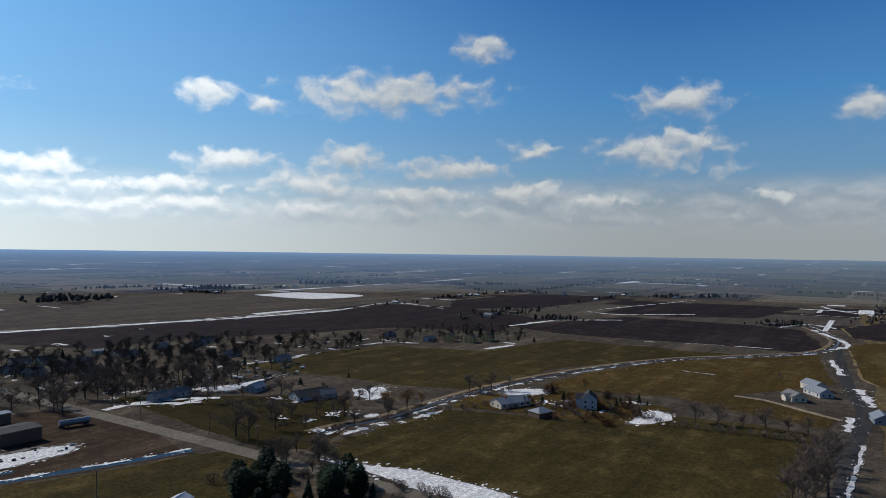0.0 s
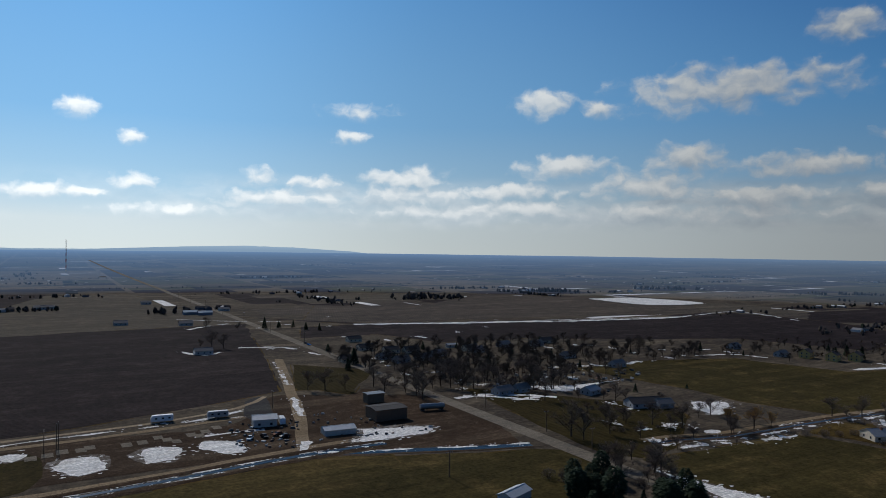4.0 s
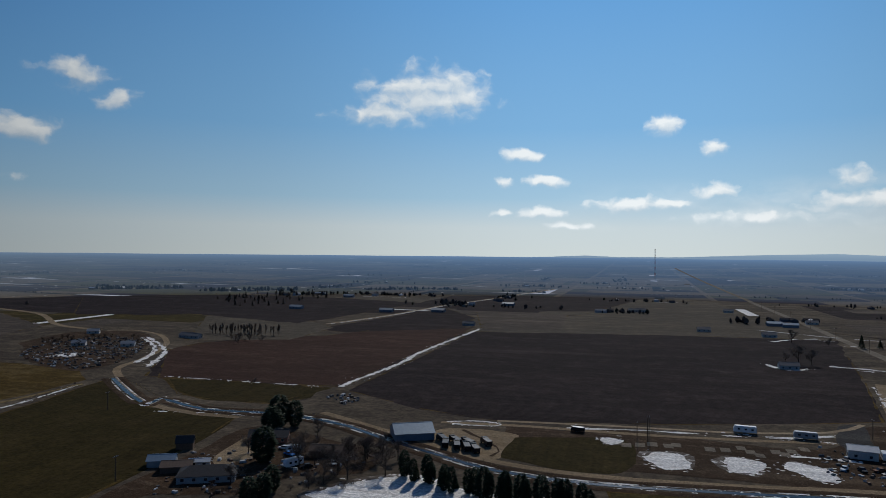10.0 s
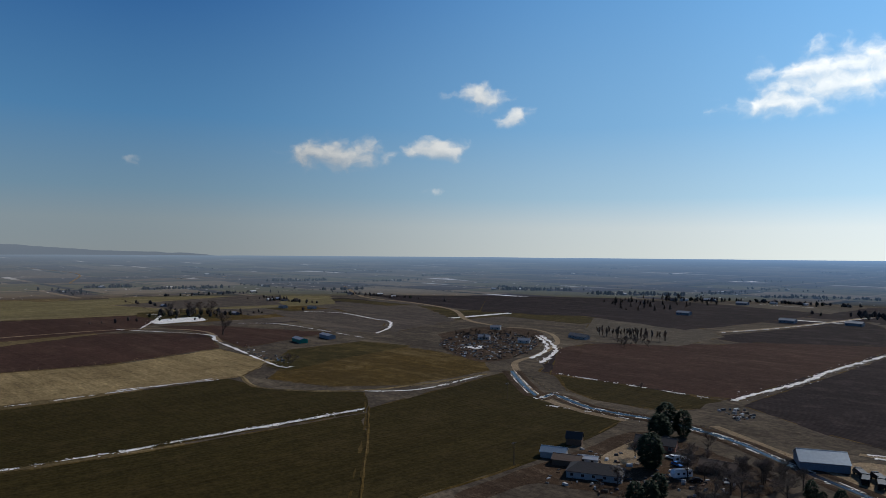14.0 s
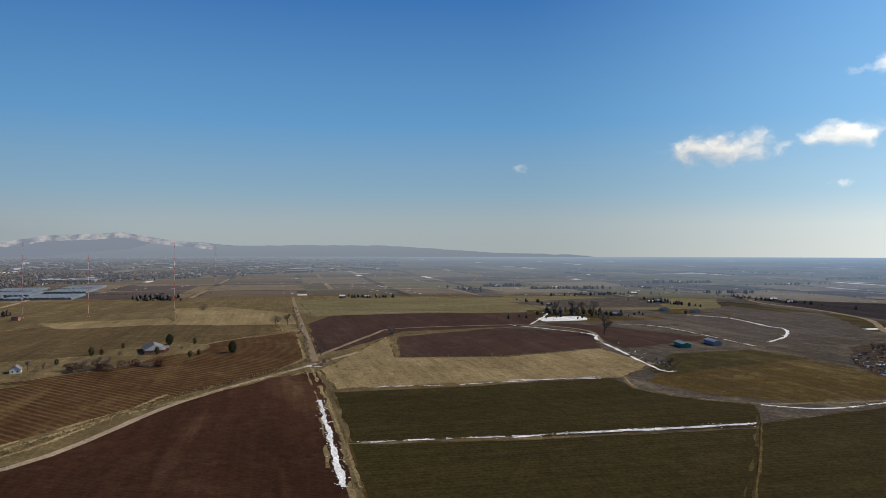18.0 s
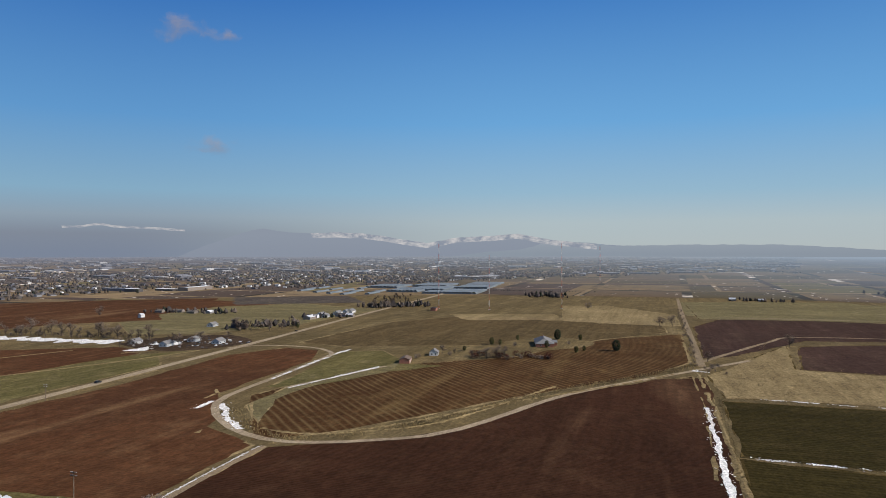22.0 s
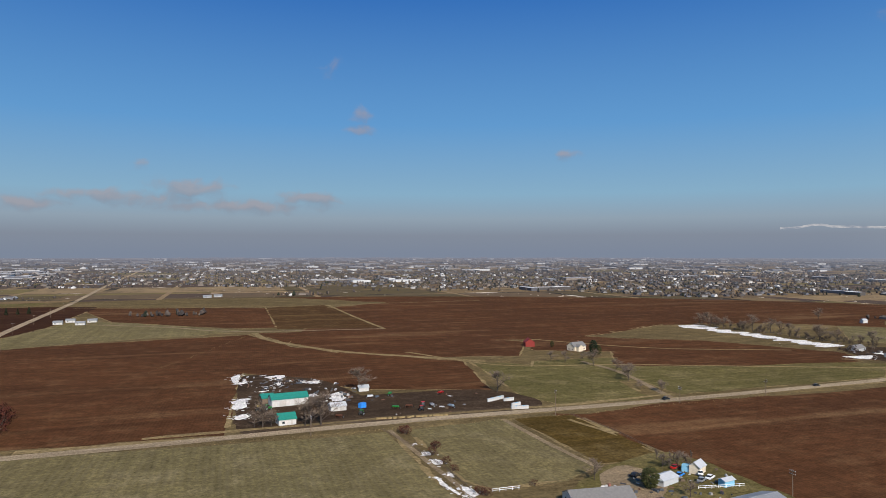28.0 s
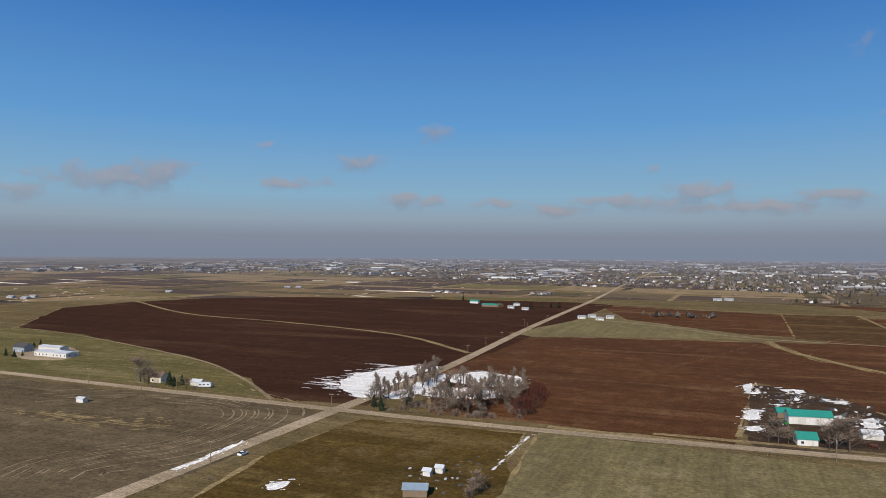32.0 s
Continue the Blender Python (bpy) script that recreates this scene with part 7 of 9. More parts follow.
along(SLIM, ((382.0, -585.9), (330.1, -597.0)), 3.6, 11, 15, wide=0.9, group="row of poplars")
scatter(BARE, ((341.1, -557.9), (313.4, -583.2), (294.0, -537.0), (320.0, -523.5)), 12, 4, 8)
wood(BARE, ((478.5, -480.5), (433.9, -547.5), (383.4, -492.1), (392.4, -434.2)), 26, 5, 9)
wood(FIR, ((655, -1014), (626, -1282), (475.3, -1099), (478.0, -889), (541.4, -869)), 60, 7, 12)
scatter(BUSH, ((341.7, -378.2), (327.6, -427.8), (380.3, -522.3), (443.3, -559.4), (382.5, -467.1)), 14, 1.2, 2.4, 2.0)
along(BUSH, ((384.9, -225.4), (340.3, -241.4), (308.6, -273.2), (309.7, -342.9)), 24, 0.7, 1.4, 2.0)
plant(BARE, ((618, -313.8, 24.2), (829, -352.8, 18.3), (821, -373.0, 19.8), (816, -383.0, 18.3), (810, -396.5, 14.7), (840, -371.0, 14.2), (789, -4.4, 8.1), (783, -17.5, 9.9), (642, -107.5, 8.7), (416.8, -260.1, 9.5), (650, -111.2, 6.2), (540.0, -36.5, 6.1), (603, -36.5, 6.4)))
scatter(BUSH, ((520.4, -31.5), (521.6, -46.4), (484.6, -44.9), (485.4, -32.8)), 8, 1.5, 2.6, 2.0)
along(BUSH, ((493.0, -26.4), (687, -28.1), (1016, -31.6)), 10, 1.2, 2.6, 2.0)
# the farmhouse to the east
plant(ROUND, ((585.8, 134.7, 6.9), (623, 119.3, 7.4), (580.6, 86.6, 9.2), (638, 85.3, 7.6), (640, 65.0, 7.7), (544.7, 147.9, 6.0)))
plant(BARE, ((523.3, 150.0, 5.7), (505.5, 125.8, 7.1), (504.9, 119.9, 7.1), (511.7, 113.7, 7.7), (513.6, 108.2, 7.3), (524.4, 160.2, 7.4), (513.8, 133.7, 5.2), (501.0, 171.7, 4.7)))
plant(BUSH, ((494.0, 171.2, 3.8), (515.8, 151.8, 3.6), (583.6, 114.1, 3.7), (607, 71.5, 2.9), (508.0, -37.5, 4.1), (815, -7.3, 6.6), (1006, 91.0, 8.8)), 2.0)
wood(FIR, ((911, 383.4), (980, 335.2), (1120, 383.2), (1088, 452.4)), 20, 7, 12)
wood(BARE, ((916, 391.6), (928, 362.9), (1045, 362.4), (1235, 446.6), (1111, 466.8)), 16, 7, 11)
scatter(REDBUSH, ((508, 140), (505, 105), (520, 70), (532, 72), (528, 115), (518, 142)), 16, 2.0, 3.6, 2.0, group="garden shrubs")
scatter(BUSH, ((508, 140), (505, 105), (520, 70), (532, 72), (528, 115), (518, 142)), 18, 2.2, 4.0, 2.0, group="garden shrubs")
plant(ROUND, ((588, 128, 7.0), (560, 60, 7.5), (572, 55, 6.0), (577, 30, 7.5)))
# hedgerow by the long snow bank and the farms beside the eastern road
along(BARE, ((519.2, 651), (521.6, 594.2), (531.5, 548.6), (533.5, 497.2), (535.4, 448.7)), 9, 8, 14, group="hedgerow trees")
wood(BARE, ((524.5, 653), (539.4, 556.7), (545.2, 449.9), (526.9, 434.8), (520.2, 536.9), (507.6, 636)), 70, 4, 8)
wood(BARE, ((645, 435.3), (734, 411.8), (669, 368.5), (590.5, 392.0)), 26, 5, 9)
wood(BARE, ((491.5, 445.0), (549.3, 429.7), (517.3, 398.1), (464.4, 413.6)), 18, 4, 8)
along(BUSH, ((511.4, 641), (523.9, 540.7), (524.5, 439.7)), 12, 2, 3.5, 2.0)
plant(BARE, ((694, 652, 11.1), (625, 402.3, 12.0), (630, 391.5, 13.2), (625, 375.0, 13.0), (631, 364.4, 13.0), (239.7, 352.3, 7.2), (245.5, 340.1, 6.6), (247.6, 375.9, 8.5), (494.3, 433.8, 8.7), (502.3, 389.1, 8.6), (503.5, 377.6, 8.0), (526.5, 385.3, 7.8), (922, 383.6, 13.8), (929, 369.0, 13.8), (630, 416.7, 9.7), (554.6, 376.3, 8.1)))
plant(ROUND, ((657, 360.6, 9.7),))
plant(BUSH, ((182.7, 150.8, 4.0), (180.7, 151.4, 3.6), (183.1, 148.7, 3.4)), 2.0, 1.3)
plant(FIR, ((171.7, 155.9, 7.2),))
plant(ROUND[1:], ((141.7, 202.5, 11.0),), wide=1.25)
plant(ROUND, ((276.0, 534.2, 7.7), (289.6, 481.0, 11.1), (285.4, 482.4, 9.3)))
plant(BARE, ((156.3, 370.4, 12.7), (81.2, 398.6, 11.1), (22.4, 328.7, 13.4), (18.7, 329.9, 11.6), (26.3, 329.6, 11.2), (43.7, 324.9, 14.1), (48.5, 325.6, 12.1), (41.2, 325.7, 10.2), (163.5, 216.4, 7.3), (161.3, 218.5, 6.3), (166.4, 215.4, 6.7), (159.6, 220.5, 5.3), (245.2, 454.1, 9.1), (256.9, 434.2, 9.2), (254.2, 387.8, 7.3), (243.4, 359.4, 6.4), (247.9, 343.5, 6.6), (259.1, 408.7, 6.9), (237.8, 462.1, 6.3), (259.6, 454.9, 6.7)))
plant(REDBUSH, ((81.4, 296.6, 3.5), (80.8, 298.8, 2.8), (87.0, 271.4, 2.5), (83.0, 262.7, 2.9), (84.5, 249.8, 2.6), (84.5, 241.2, 2.1), (84.5, 214.8, 2.6), (86.3, 213.1, 2.4), (105.3, 217.3, 1.9), (88.0, 274.6, 1.9)), 2.6)
plant(BARE, ((710, 669, 9.8), (128.2, 216.0, 6.0), (149.2, 191.1, 5.5)))
# the grove at the crossroads
scatter(BARE, ((-168.6, 318.0), (-185.5, 356.6), (-179.0, 413.4), (-162.6, 411.8), (-136.7, 387.1), (-101.8, 384.5), (-95.5, 378.8), (-90.3, 325.4), (-122.0, 316.7), (-152.5, 316.6)), 30, 9, 15, group="grove at the crossroads")
scatter(SLIM, ((-173.4, 325.7), (-190.4, 366.0), (-188.8, 404.3), (-182.4, 445.5), (-155.9, 405.3), (-113.5, 433.6), (-99.9, 406.9), (-89.4, 331.3), (-127.0, 330.3)), 60, 10, 17, wide=1.2, group="grove at the crossroads")
plant(FIR, ((-168.3, 323.7, 9.3), (-165.5, 325.9, 6.9), (-148.3, 381.6, 7.8), (-153.7, 335.3, 7.7)))
scatter(BUSH, ((-167.4, 315.7), (-144.5, 341.6), (-96.0, 362.7), (-86.9, 345.0), (-89.7, 323.2), (-121.1, 314.5), (-151.4, 314.4)), 36, 2, 4.0, 2.0)
scatter(REDBUSH, ((-107.7, 381.9), (-99.9, 403.2), (-92.6, 380.1), (-88.3, 333.8), (-94.1, 328.7)), 18, 3, 5.0, 2.0)
plant(FIR, ((-160.7, 317.2, 8.9), (-140.2, 359.3, 13.4), (-308.1, 327.0, 10.9), (-303.0, 325.4, 8.1), (-301.3, 330.0, 9.2), (-507.8, 368.8, 7.8), (-496.7, 367.4, 7.3), (-542.7, 425.5, 5.8), (-534.8, 413.2, 6.6), (-496.3, 374.0, 5.6), (-259.6, 994, 14.1), (-249.8, 1022, 12.7), (-238.2, 1028, 12.7), (-226.6, 1034, 12.7), (-412.8, 1122, 14.6)))
plant(BARE, ((-331.0, 326.9, 12.8), (-327.4, 326.5, 9.7), (-322.5, 324.7, 8.6), (-75.9, 215.4, 10.5), (-75.4, 219.7, 8.1), (-186.0, 454.5, 7.2), (-186.8, 441.1, 7.8), (-289.0, 320.2, 5.9)))
plant(BUSH, ((-307.2, 994, 7.6), (-312.0, 317.6, 2.7), (-284.5, 322.2, 2.6), (-77.1, 216.1, 3.3), (-74.9, 224.1, 2.5), (-167.0, 196.6, 1.6)), 2.0)

# ---- houses and sheds ----
house("farmhouse", -323.2, -160.2, 24, 12, 2.9, 2.6, CREAM, METAL, "long low farmhouse with a pale metal roof", rot=-25, chimney=True)
house("garage", -310.9, -137.6, 11, 10, 3.0, 2.2, BROWNW, METAL, "square garage with a pale hipped roof", rot=-25, hip=0.9, windows=False, big_door=2.8, category="garage")
house("farmhouse", -342.1, -124.8, 11, 10, 6.0, 4.2, WHITE, ROOF_DARK, "white two-storey gabled farmhouse with a dark roof", rot=20, storeys=2, wing=(6, 3, 1), chimney=True)
house("house", -426.9, -38.4, 16, 10, 3.2, 2.6, CREAM, ROOF_GREY, "cream house with grey roof beside the lane", rot=30, wing=(6, 3, 2))
house("house", -448.9, -28.1, 20, 10, 3.2, 2.8, WHITE, METAL, "white house with pale roof beside the lane", rot=35)
house("barn", -466.1, -31.5, 18, 10, 4.0, 2.6, CREAM, METAL, "pale metal barn beside the paved lane", rot=35, windows=False, big_door=3.5, category="barn")
house("house", -394.5, 2.2, 16, 10, 3.0, 2.6, BLUEW, METAL, "blue grey house with pale roof", rot=10)
house("house", -228.7, -315.6, 14, 9, 2.9, 2.6, BLUEW, ROOF_GREY, "blue grey bungalow among bare trees", rot=10)
house("house", -242.0, -316.2, 11, 9, 2.9, 2.8, GREYW, ROOF_GREY, "grey bungalow among bare trees", rot=10, wing=(5, 3, 0))
house("house", -273.3, -293.2, 13, 9, 2.9, 2.6, GREYW, METAL, "grey house with pale roof among bare trees", rot=15)
house("house", -276.1, -256.5, 22, 12, 2.9, 2.8, GREYW, ROOF_DARK, "long dark-roofed house in a garden", rot=-15, wing=(7, 4, 3))
house("house", -283.9, -250.4, 11, 9, 2.9, 2.4, GREYW, ROOF_GREY, "grey garage beside the house", rot=-15, category="garage", windows=False, big_door=2.6)
rows_of("house", ((-304.4, -454.7), (-370.8, -464.3), (-351.0, -401.7), (-224.2, -455.6), (-228.2, -437.0), (-512.9, -377.2), (-508.9, -331.4), (-247.7, -440.8), (-354.6, -353.8), (-341.7, -471.0), (-267.0, -451.5)), 14, 9, 3.0, 2.7, GREYW, ROOF_GREY, "grey bungalow among village trees", rot=8, group="village houses")
rows_of("house", ((-304.8, -466.0), (-388.8, -474.8), (-196.1, -457.1), (-230.4, -503.3), (-242.3, -482.0), (-256.6, -476.1), (-247.2, -409.4), (-242.4, -553.3)), 15, 10, 3.0, 2.8, CREAM, ROOF_DARK, "cream bungalow with dark roof among village trees", rot=0, group="village houses", wing=(6, 3, 2))
rows_of("house", ((-524.4, -299.4), (-540.1, -291.2), (-519.6, -317.7)), 12, 10, 5.4, 3.0, YELLOWW, ROOF_BROWN, "ochre two-storey house beside evergreens", rot=15, group="village houses", storeys=2)
house("mobile_home", -300.5, -486.6, 12, 4.5, 2.8, 0.8, WHITE, METAL_LIGHT, "white mobile home among bare trees", category="mobile home")
house("workshop", -147.1, -296.4, 20, 15, 6.0, 0.6, BROWNW, ROOF_DARK, "dark brown workshop with a flat roof", rot=0, windows=False, big_door=4.2, category="workshop")
house("shelter", -156.3, -329.9, 12, 7, 5.5, 0.4, WOOD, METAL, "open-fronted shelter with a pale roof", rot=0, windows=False, category="shelter")
house("workshop", -92.5, -309.4, 13, 10, 4.0, 1.6, WHITE, METAL_LIGHT, "white workshop with a ribbed metal roof", rot=-10, windows=True, big_door=3.4, category="workshop")
house("shed", -116.5, -281.2, 17, 9, 2.8, 1.2, WHITE, METAL_LIGHT, "long low white metal shed", rot=-5, windows=False, big_door=2.4, category="shed")
house("shed", -135.2, -179.3, 14, 7, 3.0, 1.4, WHITE, METAL_LIGHT, "white shed under tall evergreens", rot=20, windows=False, category="shed")
rows_of("house", ((-165.4, -854), (-179.5, -842)), 20, 11, 3.6, 2.4, BLUEW, METAL_BLUE, "blue metal building by the south road", windows=False, category="barn")
rows_of("house", ((-140.4, -1026), (-81.1, -765), (-13.9, -990), (-113.3, -535.3), (-157.3, -1868), (-23.7, -995), (-138.4, -737), (-211.8, -887)), 16, 10, 3.2, 2.4, WHITE, ROOF_GREY, "white farm building with grey roof", category="farm building")
house("machine_shed", 87.5, -287.2, 21, 17, 3.6, 3.6, BLUEW, METAL_BLUE, "blue grey metal machine shed in a lorry park", rot=28, windows=False, big_door=4.0, category="shed")
house("house", 142.9, -264.1, 20, 11, 2.9, 2.6, BRICKW, ROOF_DARK, "brick house with dark roof under evergreens", rot=20, wing=(7, 4, -3))
house("house", 139.5, -214.4, 24, 13, 2.9, 2.7, GREYW, ROOF_DARK, "low house with dark hipped roof", rot=25, hip=0.8)
house("outbuilding", 164.4, -223.3, 12, 8, 2.8, 1.8, GREYW, METAL_BLUE, "grey outbuilding with metal roof", rot=25, windows=False, category="shed")
house("outbuilding", 155.2, -219.3, 13, 9, 2.6, 1.6, BROWNW, ROOF_BROWN, "brown outbuilding with shallow roof", rot=25, windows=False, category="shed")
house("outbuilding", 150.1, -225.4, 9, 5, 2.6, 0.9, WHITE, METAL_LIGHT, "white portable cabin in the farmyard", rot=25, category="cabin")
house("barn", 169.3, -244.2, 8, 6, 3.4, 2.6, BROWNW, ROOF_DARK, "small dark gabled barn", rot=25, windows=False, category="barn")
house("outbuilding", 111.0, -251.5, 16, 9, 3.0, 2.0, BROWNW, ROOF_BROWN, "weathered brown shed among trees", rot=10, windows=False, category="shed")
house("long_shed", 524.7, -339.0, 24, 9, 3.6, 1.4, METAL_TEAL, METAL, "long teal-walled shed with metal roof", rot=-12, windows=False, category="shed")
house("long_shed", 532.1, -373.4, 26, 9, 3.6, 1.4, BLUEW, METAL, "long grey shed with metal roof", rot=-12, windows=False, category="shed")
rows_of("house", ((430.7, -476.5), (390.9, -485.3), (479.2, -547.7)), 13, 9, 2.9, 2.2, WHITE, METAL, "pale house in a cluttered yard", rot=30, group="salvage yard houses")
rows_of("house", ((816, -546.3), (853, -523.1), (162.1, -739), (381.1, -551.0), (372.0, -547.3)), 16, 9, 3.0, 2.2, GREYW, ROOF_GREY, "grey farm building with metal roof", category="farm building")
rows_of("house", ((236.1, -888), (166.4, -1035), (300.3, -865), (431.5, -869), (455.2, -1114)), 22, 12, 3.6, 2.4, BLUEW, METAL, "grey farm building with metal roof", category="farm building")
house("farmhouse", 600, 92, 42, 19, 3.4, 4.4, BRICKW, ROOF_GREY, "large brick farmhouse with grey hipped roof", rot=12, hip=0.9, wing=(8, 4, -5), chimney=True)
house("house", 514.7, 164.2, 11, 8, 3.0, 2.8, WHITE, ROOF_GREY, "white gabled cottage with grey roof", rot=12)
house("barn", 474.6, 173.2, 16, 9, 3.4, 1.8, BRICKW, ROOF_BROWN, "red brown barn with open front", rot=12, windows=False, category="barn", big_door=3.0)
house("transmitter_hut", 904, 288.6, 15, 9, 5.0, 0.5, BRICKW, ROOF_DARK, "red brown flat-roofed transmitter building", rot=5, windows=False, category="utility building")
rows_of("house", ((814, 389.2), (844, 384.3), (786, 398.4)), 16, 10, 3.2, 2.8, WHITE, ROOF_GREY, "white house with grey roof by the road", group="roadside houses")
rows_of("house", ((775, 387.1), (837, 388.8), (644, 456.0), (754, 396.1), (498.0, 398.2), (526.3, 366.4), (531.2, 395.1), (503.0, 434.8), (810, 388.1)), 15, 9, 3.0, 2.6, GREYW, ROOF_GREY, "grey house by the eastern road", rot=8, group="roadside houses")
house("shed", 708, 603, 8, 6, 4.0, 1.8, WHITE, METAL_LIGHT, "small white shed in a field", windows=False, category="shed")
house("barn", 38.6, 374.7, 24, 10, 4.6, 2.6, WHITE, METAL_TEAL, "long white barn with a teal metal roof", rot=8, windows=False, big_door=3.6, category="barn")
house("lean_to", 28.2, 384.0, 8, 9, 3.4, 2.0, WOOD, METAL_TEAL, "open shed with teal roof beside the barn", rot=8, windows=False, category="shed")
house("cottage", 33.2, 332.9, 10, 9, 3.4, 2.6, WHITE, METAL_TEAL, "white cottage with teal roof", rot=8, porch=False)
house("shed", 60.9, 353.4, 10, 6.5, 3.0, 1.6, WHITE, METAL_LIGHT, "white shed with blue grey trim", rot=8, windows=False, big_door=2.4, category="shed")
house("shed", 83.7, 397.8, 7, 5, 2.8, 1.2, WHITE, METAL_LIGHT, "small white shed with low roof", windows=False, category="shed")
house("barn", 258.8, 543.6, 9, 10, 4.4, 3.6, REDW, REDW, "small red gabled barn", rot=80, windows=False, big_door=3.2, category="barn")
house("farmhouse", 285.4, 509.2, 16, 11, 4.4, 3.6, CREAM, ROOF_GREY, "cream gabled farmhouse with grey roof", rot=15, wing=(6, 4, -3), chimney=True)
house("bungalow", 117.9, 196.1, 26, 12, 2.9, 2.6, WHITE, ROOF_GREY, "white bungalow with grey shingle roof", rot=-6, chimney=True)
house("bungalow", 126.7, 181.7, 14, 9, 2.7, 1.8, CREAM, ROOF_BROWN, "cream garage with tan roof", rot=-6, windows=False, big_door=2.8, category="garage")
house("machine_shed", 160.7, 174.9, 24, 13, 3.2, 1.7, METAL, METAL, "pale ribbed metal workshop", rot=8, windows=False, big_door=3.0, category="workshop")
house("carport", 149.7, 205.8, 11, 7, 2.6, 1.4, METAL_LIGHT, METAL_LIGHT, "rounded white metal carport", rot=20, windows=False, category="carport", hip=0.3)
house("shed", 168.2, 211.6, 7, 5, 3.2, 1.8, CREAM, METAL_LIGHT, "cream garden shed with white roof", rot=30, windows=False, category="shed")
house("playhouse", 168.2, 196.5, 6, 3.5, 2.6, 0.7, SKYP, METAL_LIGHT, "bright blue cabin with pale roof", rot=10, windows=False, category="cabin")
house("field_shelter", -94.4, 211.7, 10, 8, 3.0, 1.2, WOOD, METAL_BLUE, "open animal shelter with a metal roof", rot=20, windows=False, category="shelter")
house("shed", -98.3, 231.1, 3.6, 3.0, 2.4, 0.8, WHITE, METAL_LIGHT, "tiny white hut in the pen", windows=False, category="shed")
house("shed", -95.4, 235.9, 3.6, 3.0, 2.6, 0.8, WHITE, METAL_LIGHT, "tiny white hut in the pen", windows=False, category="shed")
house("house", -321.5, 333.2, 10, 9, 4.0, 3.2, CREAM, ROOF_BROWN, "cream gabled house with a brown roof", rot=0, chimney=True)
house("shed", -292.7, 333.8, 9, 6, 2.8, 1.4, WHITE, METAL_LIGHT, "white shed with grey door", windows=False, big_door=2.4, category="shed")
house("packing_shed", -473.1, 384.4, 42, 14, 3.8, 1.0, WHITE, METAL_LIGHT, "long white packing shed", rot=0, windows=True, category="shed")
house("packing_shed", -496.6, 400.9, 30, 10, 4.6, 1.0, WHITE, METAL_LIGHT, "white shed behind the packing shed", rot=0, windows=False, category="shed")
house("house", -517.9, 391.2, 16, 11, 4.6, 3.2, BLUEW, ROOF_DARK, "dark-roofed house beside the packing shed", rot=0, chimney=True)
house("kiosk", -315.4, 271.8, 6, 4, 2.6, 0.6, WHITE, METAL_LIGHT, "small white cabin in a bare lot", windows=False, category="cabin")
rows_of("barn", ((-372.7, 1067),), 18, 10, 4.0, 2.4, WHITE, METAL_TEAL, "white barn with teal roof", windows=False, category="barn")
rows_of("barn", ((-327.0, 1009),), 32, 10, 3.6, 2.0, WOOD, METAL_TEAL, "long open barn with teal roof", windows=False, category="barn")
rows_of("house", ((-288.9, 991), (-261.7, 970), (-162.7, 873), (-138.3, 860), (-130.3, 889), (-153.8, 895), (-296.8, 1050)), 12, 8, 2.8, 2.0, WHITE, METAL, "white farm building with metal roof", group="farm by the north road", category="farm building")
rows_of("warehouse", ((-1040, 1666), (-905, 1617)), 46, 16, 4.5, 1.2, CREAM, METAL, "long white warehouse in the distance", windows=False, category="warehouse")
rows_of("house", ((-1122, 824), (-1076, 815), (-1103, 851), (-916, 1336), (-894, 1348), (-1015, 1075), (-7.4, 1313), (11.1, 1323)), 18, 10, 3.2, 2.4, GREYW, METAL, "grey farm building with metal roof", category="farm building")


# ---- vehicles ----
def wheel(e, x, y, r=0.42, w=0.26):
    bm = bmesh.new()
    bmesh.ops.create_cone(bm, cap_ends=True, segments=12, radius1=r, radius2=r, depth=w, matrix=Matrix.Translation((x, y, r)) @ Matrix.Rotation(radians(90), 4, "X"))
    t = part("wheel", bm, TYRE, e)
    bm = bmesh.new()
    bmesh.ops.create_cone(bm, cap_ends=True, segments=8, radius1=r * 0.5, radius2=r * 0.5, depth=w + 0.04, matrix=Matrix.Translation((x, y, r)) @ Matrix.Rotation(radians(90), 4, "X"))
    part("rim", bm, METAL, t)


def hull(profile, half):
    """A body from its side outline."""
    bm = bmesh.new()
    a = [bm.verts.new((x, -half, z)) for x, z in profile]
    b = [bm.verts.new((x, half, z)) for x, z in profile]
    bm.faces.new(a[::-1])
    bm.faces.new(b)
    n = len(profile)
    for i in range(n):
        bm.faces.new((a[i], a[(i + 1) % n], b[(i + 1) % n], b[i]))
    return bm


def car(x, y, rot, mat, label, z=0.12):
    e = empty("car", x, y, rot, label, "car")
    e.location.z = z
    part("body", hull(((-2.3, 0.35), (2.3, 0.35), (2.3, 0.75), (1.2, 0.95), (-2.25, 1.0)), 0.9), mat, e)
    part("cabin", hull(((-1.9, 0.98), (1.1, 0.95), (0.4, 1.5), (-1.3, 1.5)), 0.78), GLASS, e)
    part("roof", boxm(-1.25, 0.35, -0.76, 0.76, 1.48, 1.54), mat, e)
    for wx in (-1.4, 1.45):
        for wy in (-0.82, 0.82):
            wheel(e, wx, wy, 0.33, 0.22)
    return e


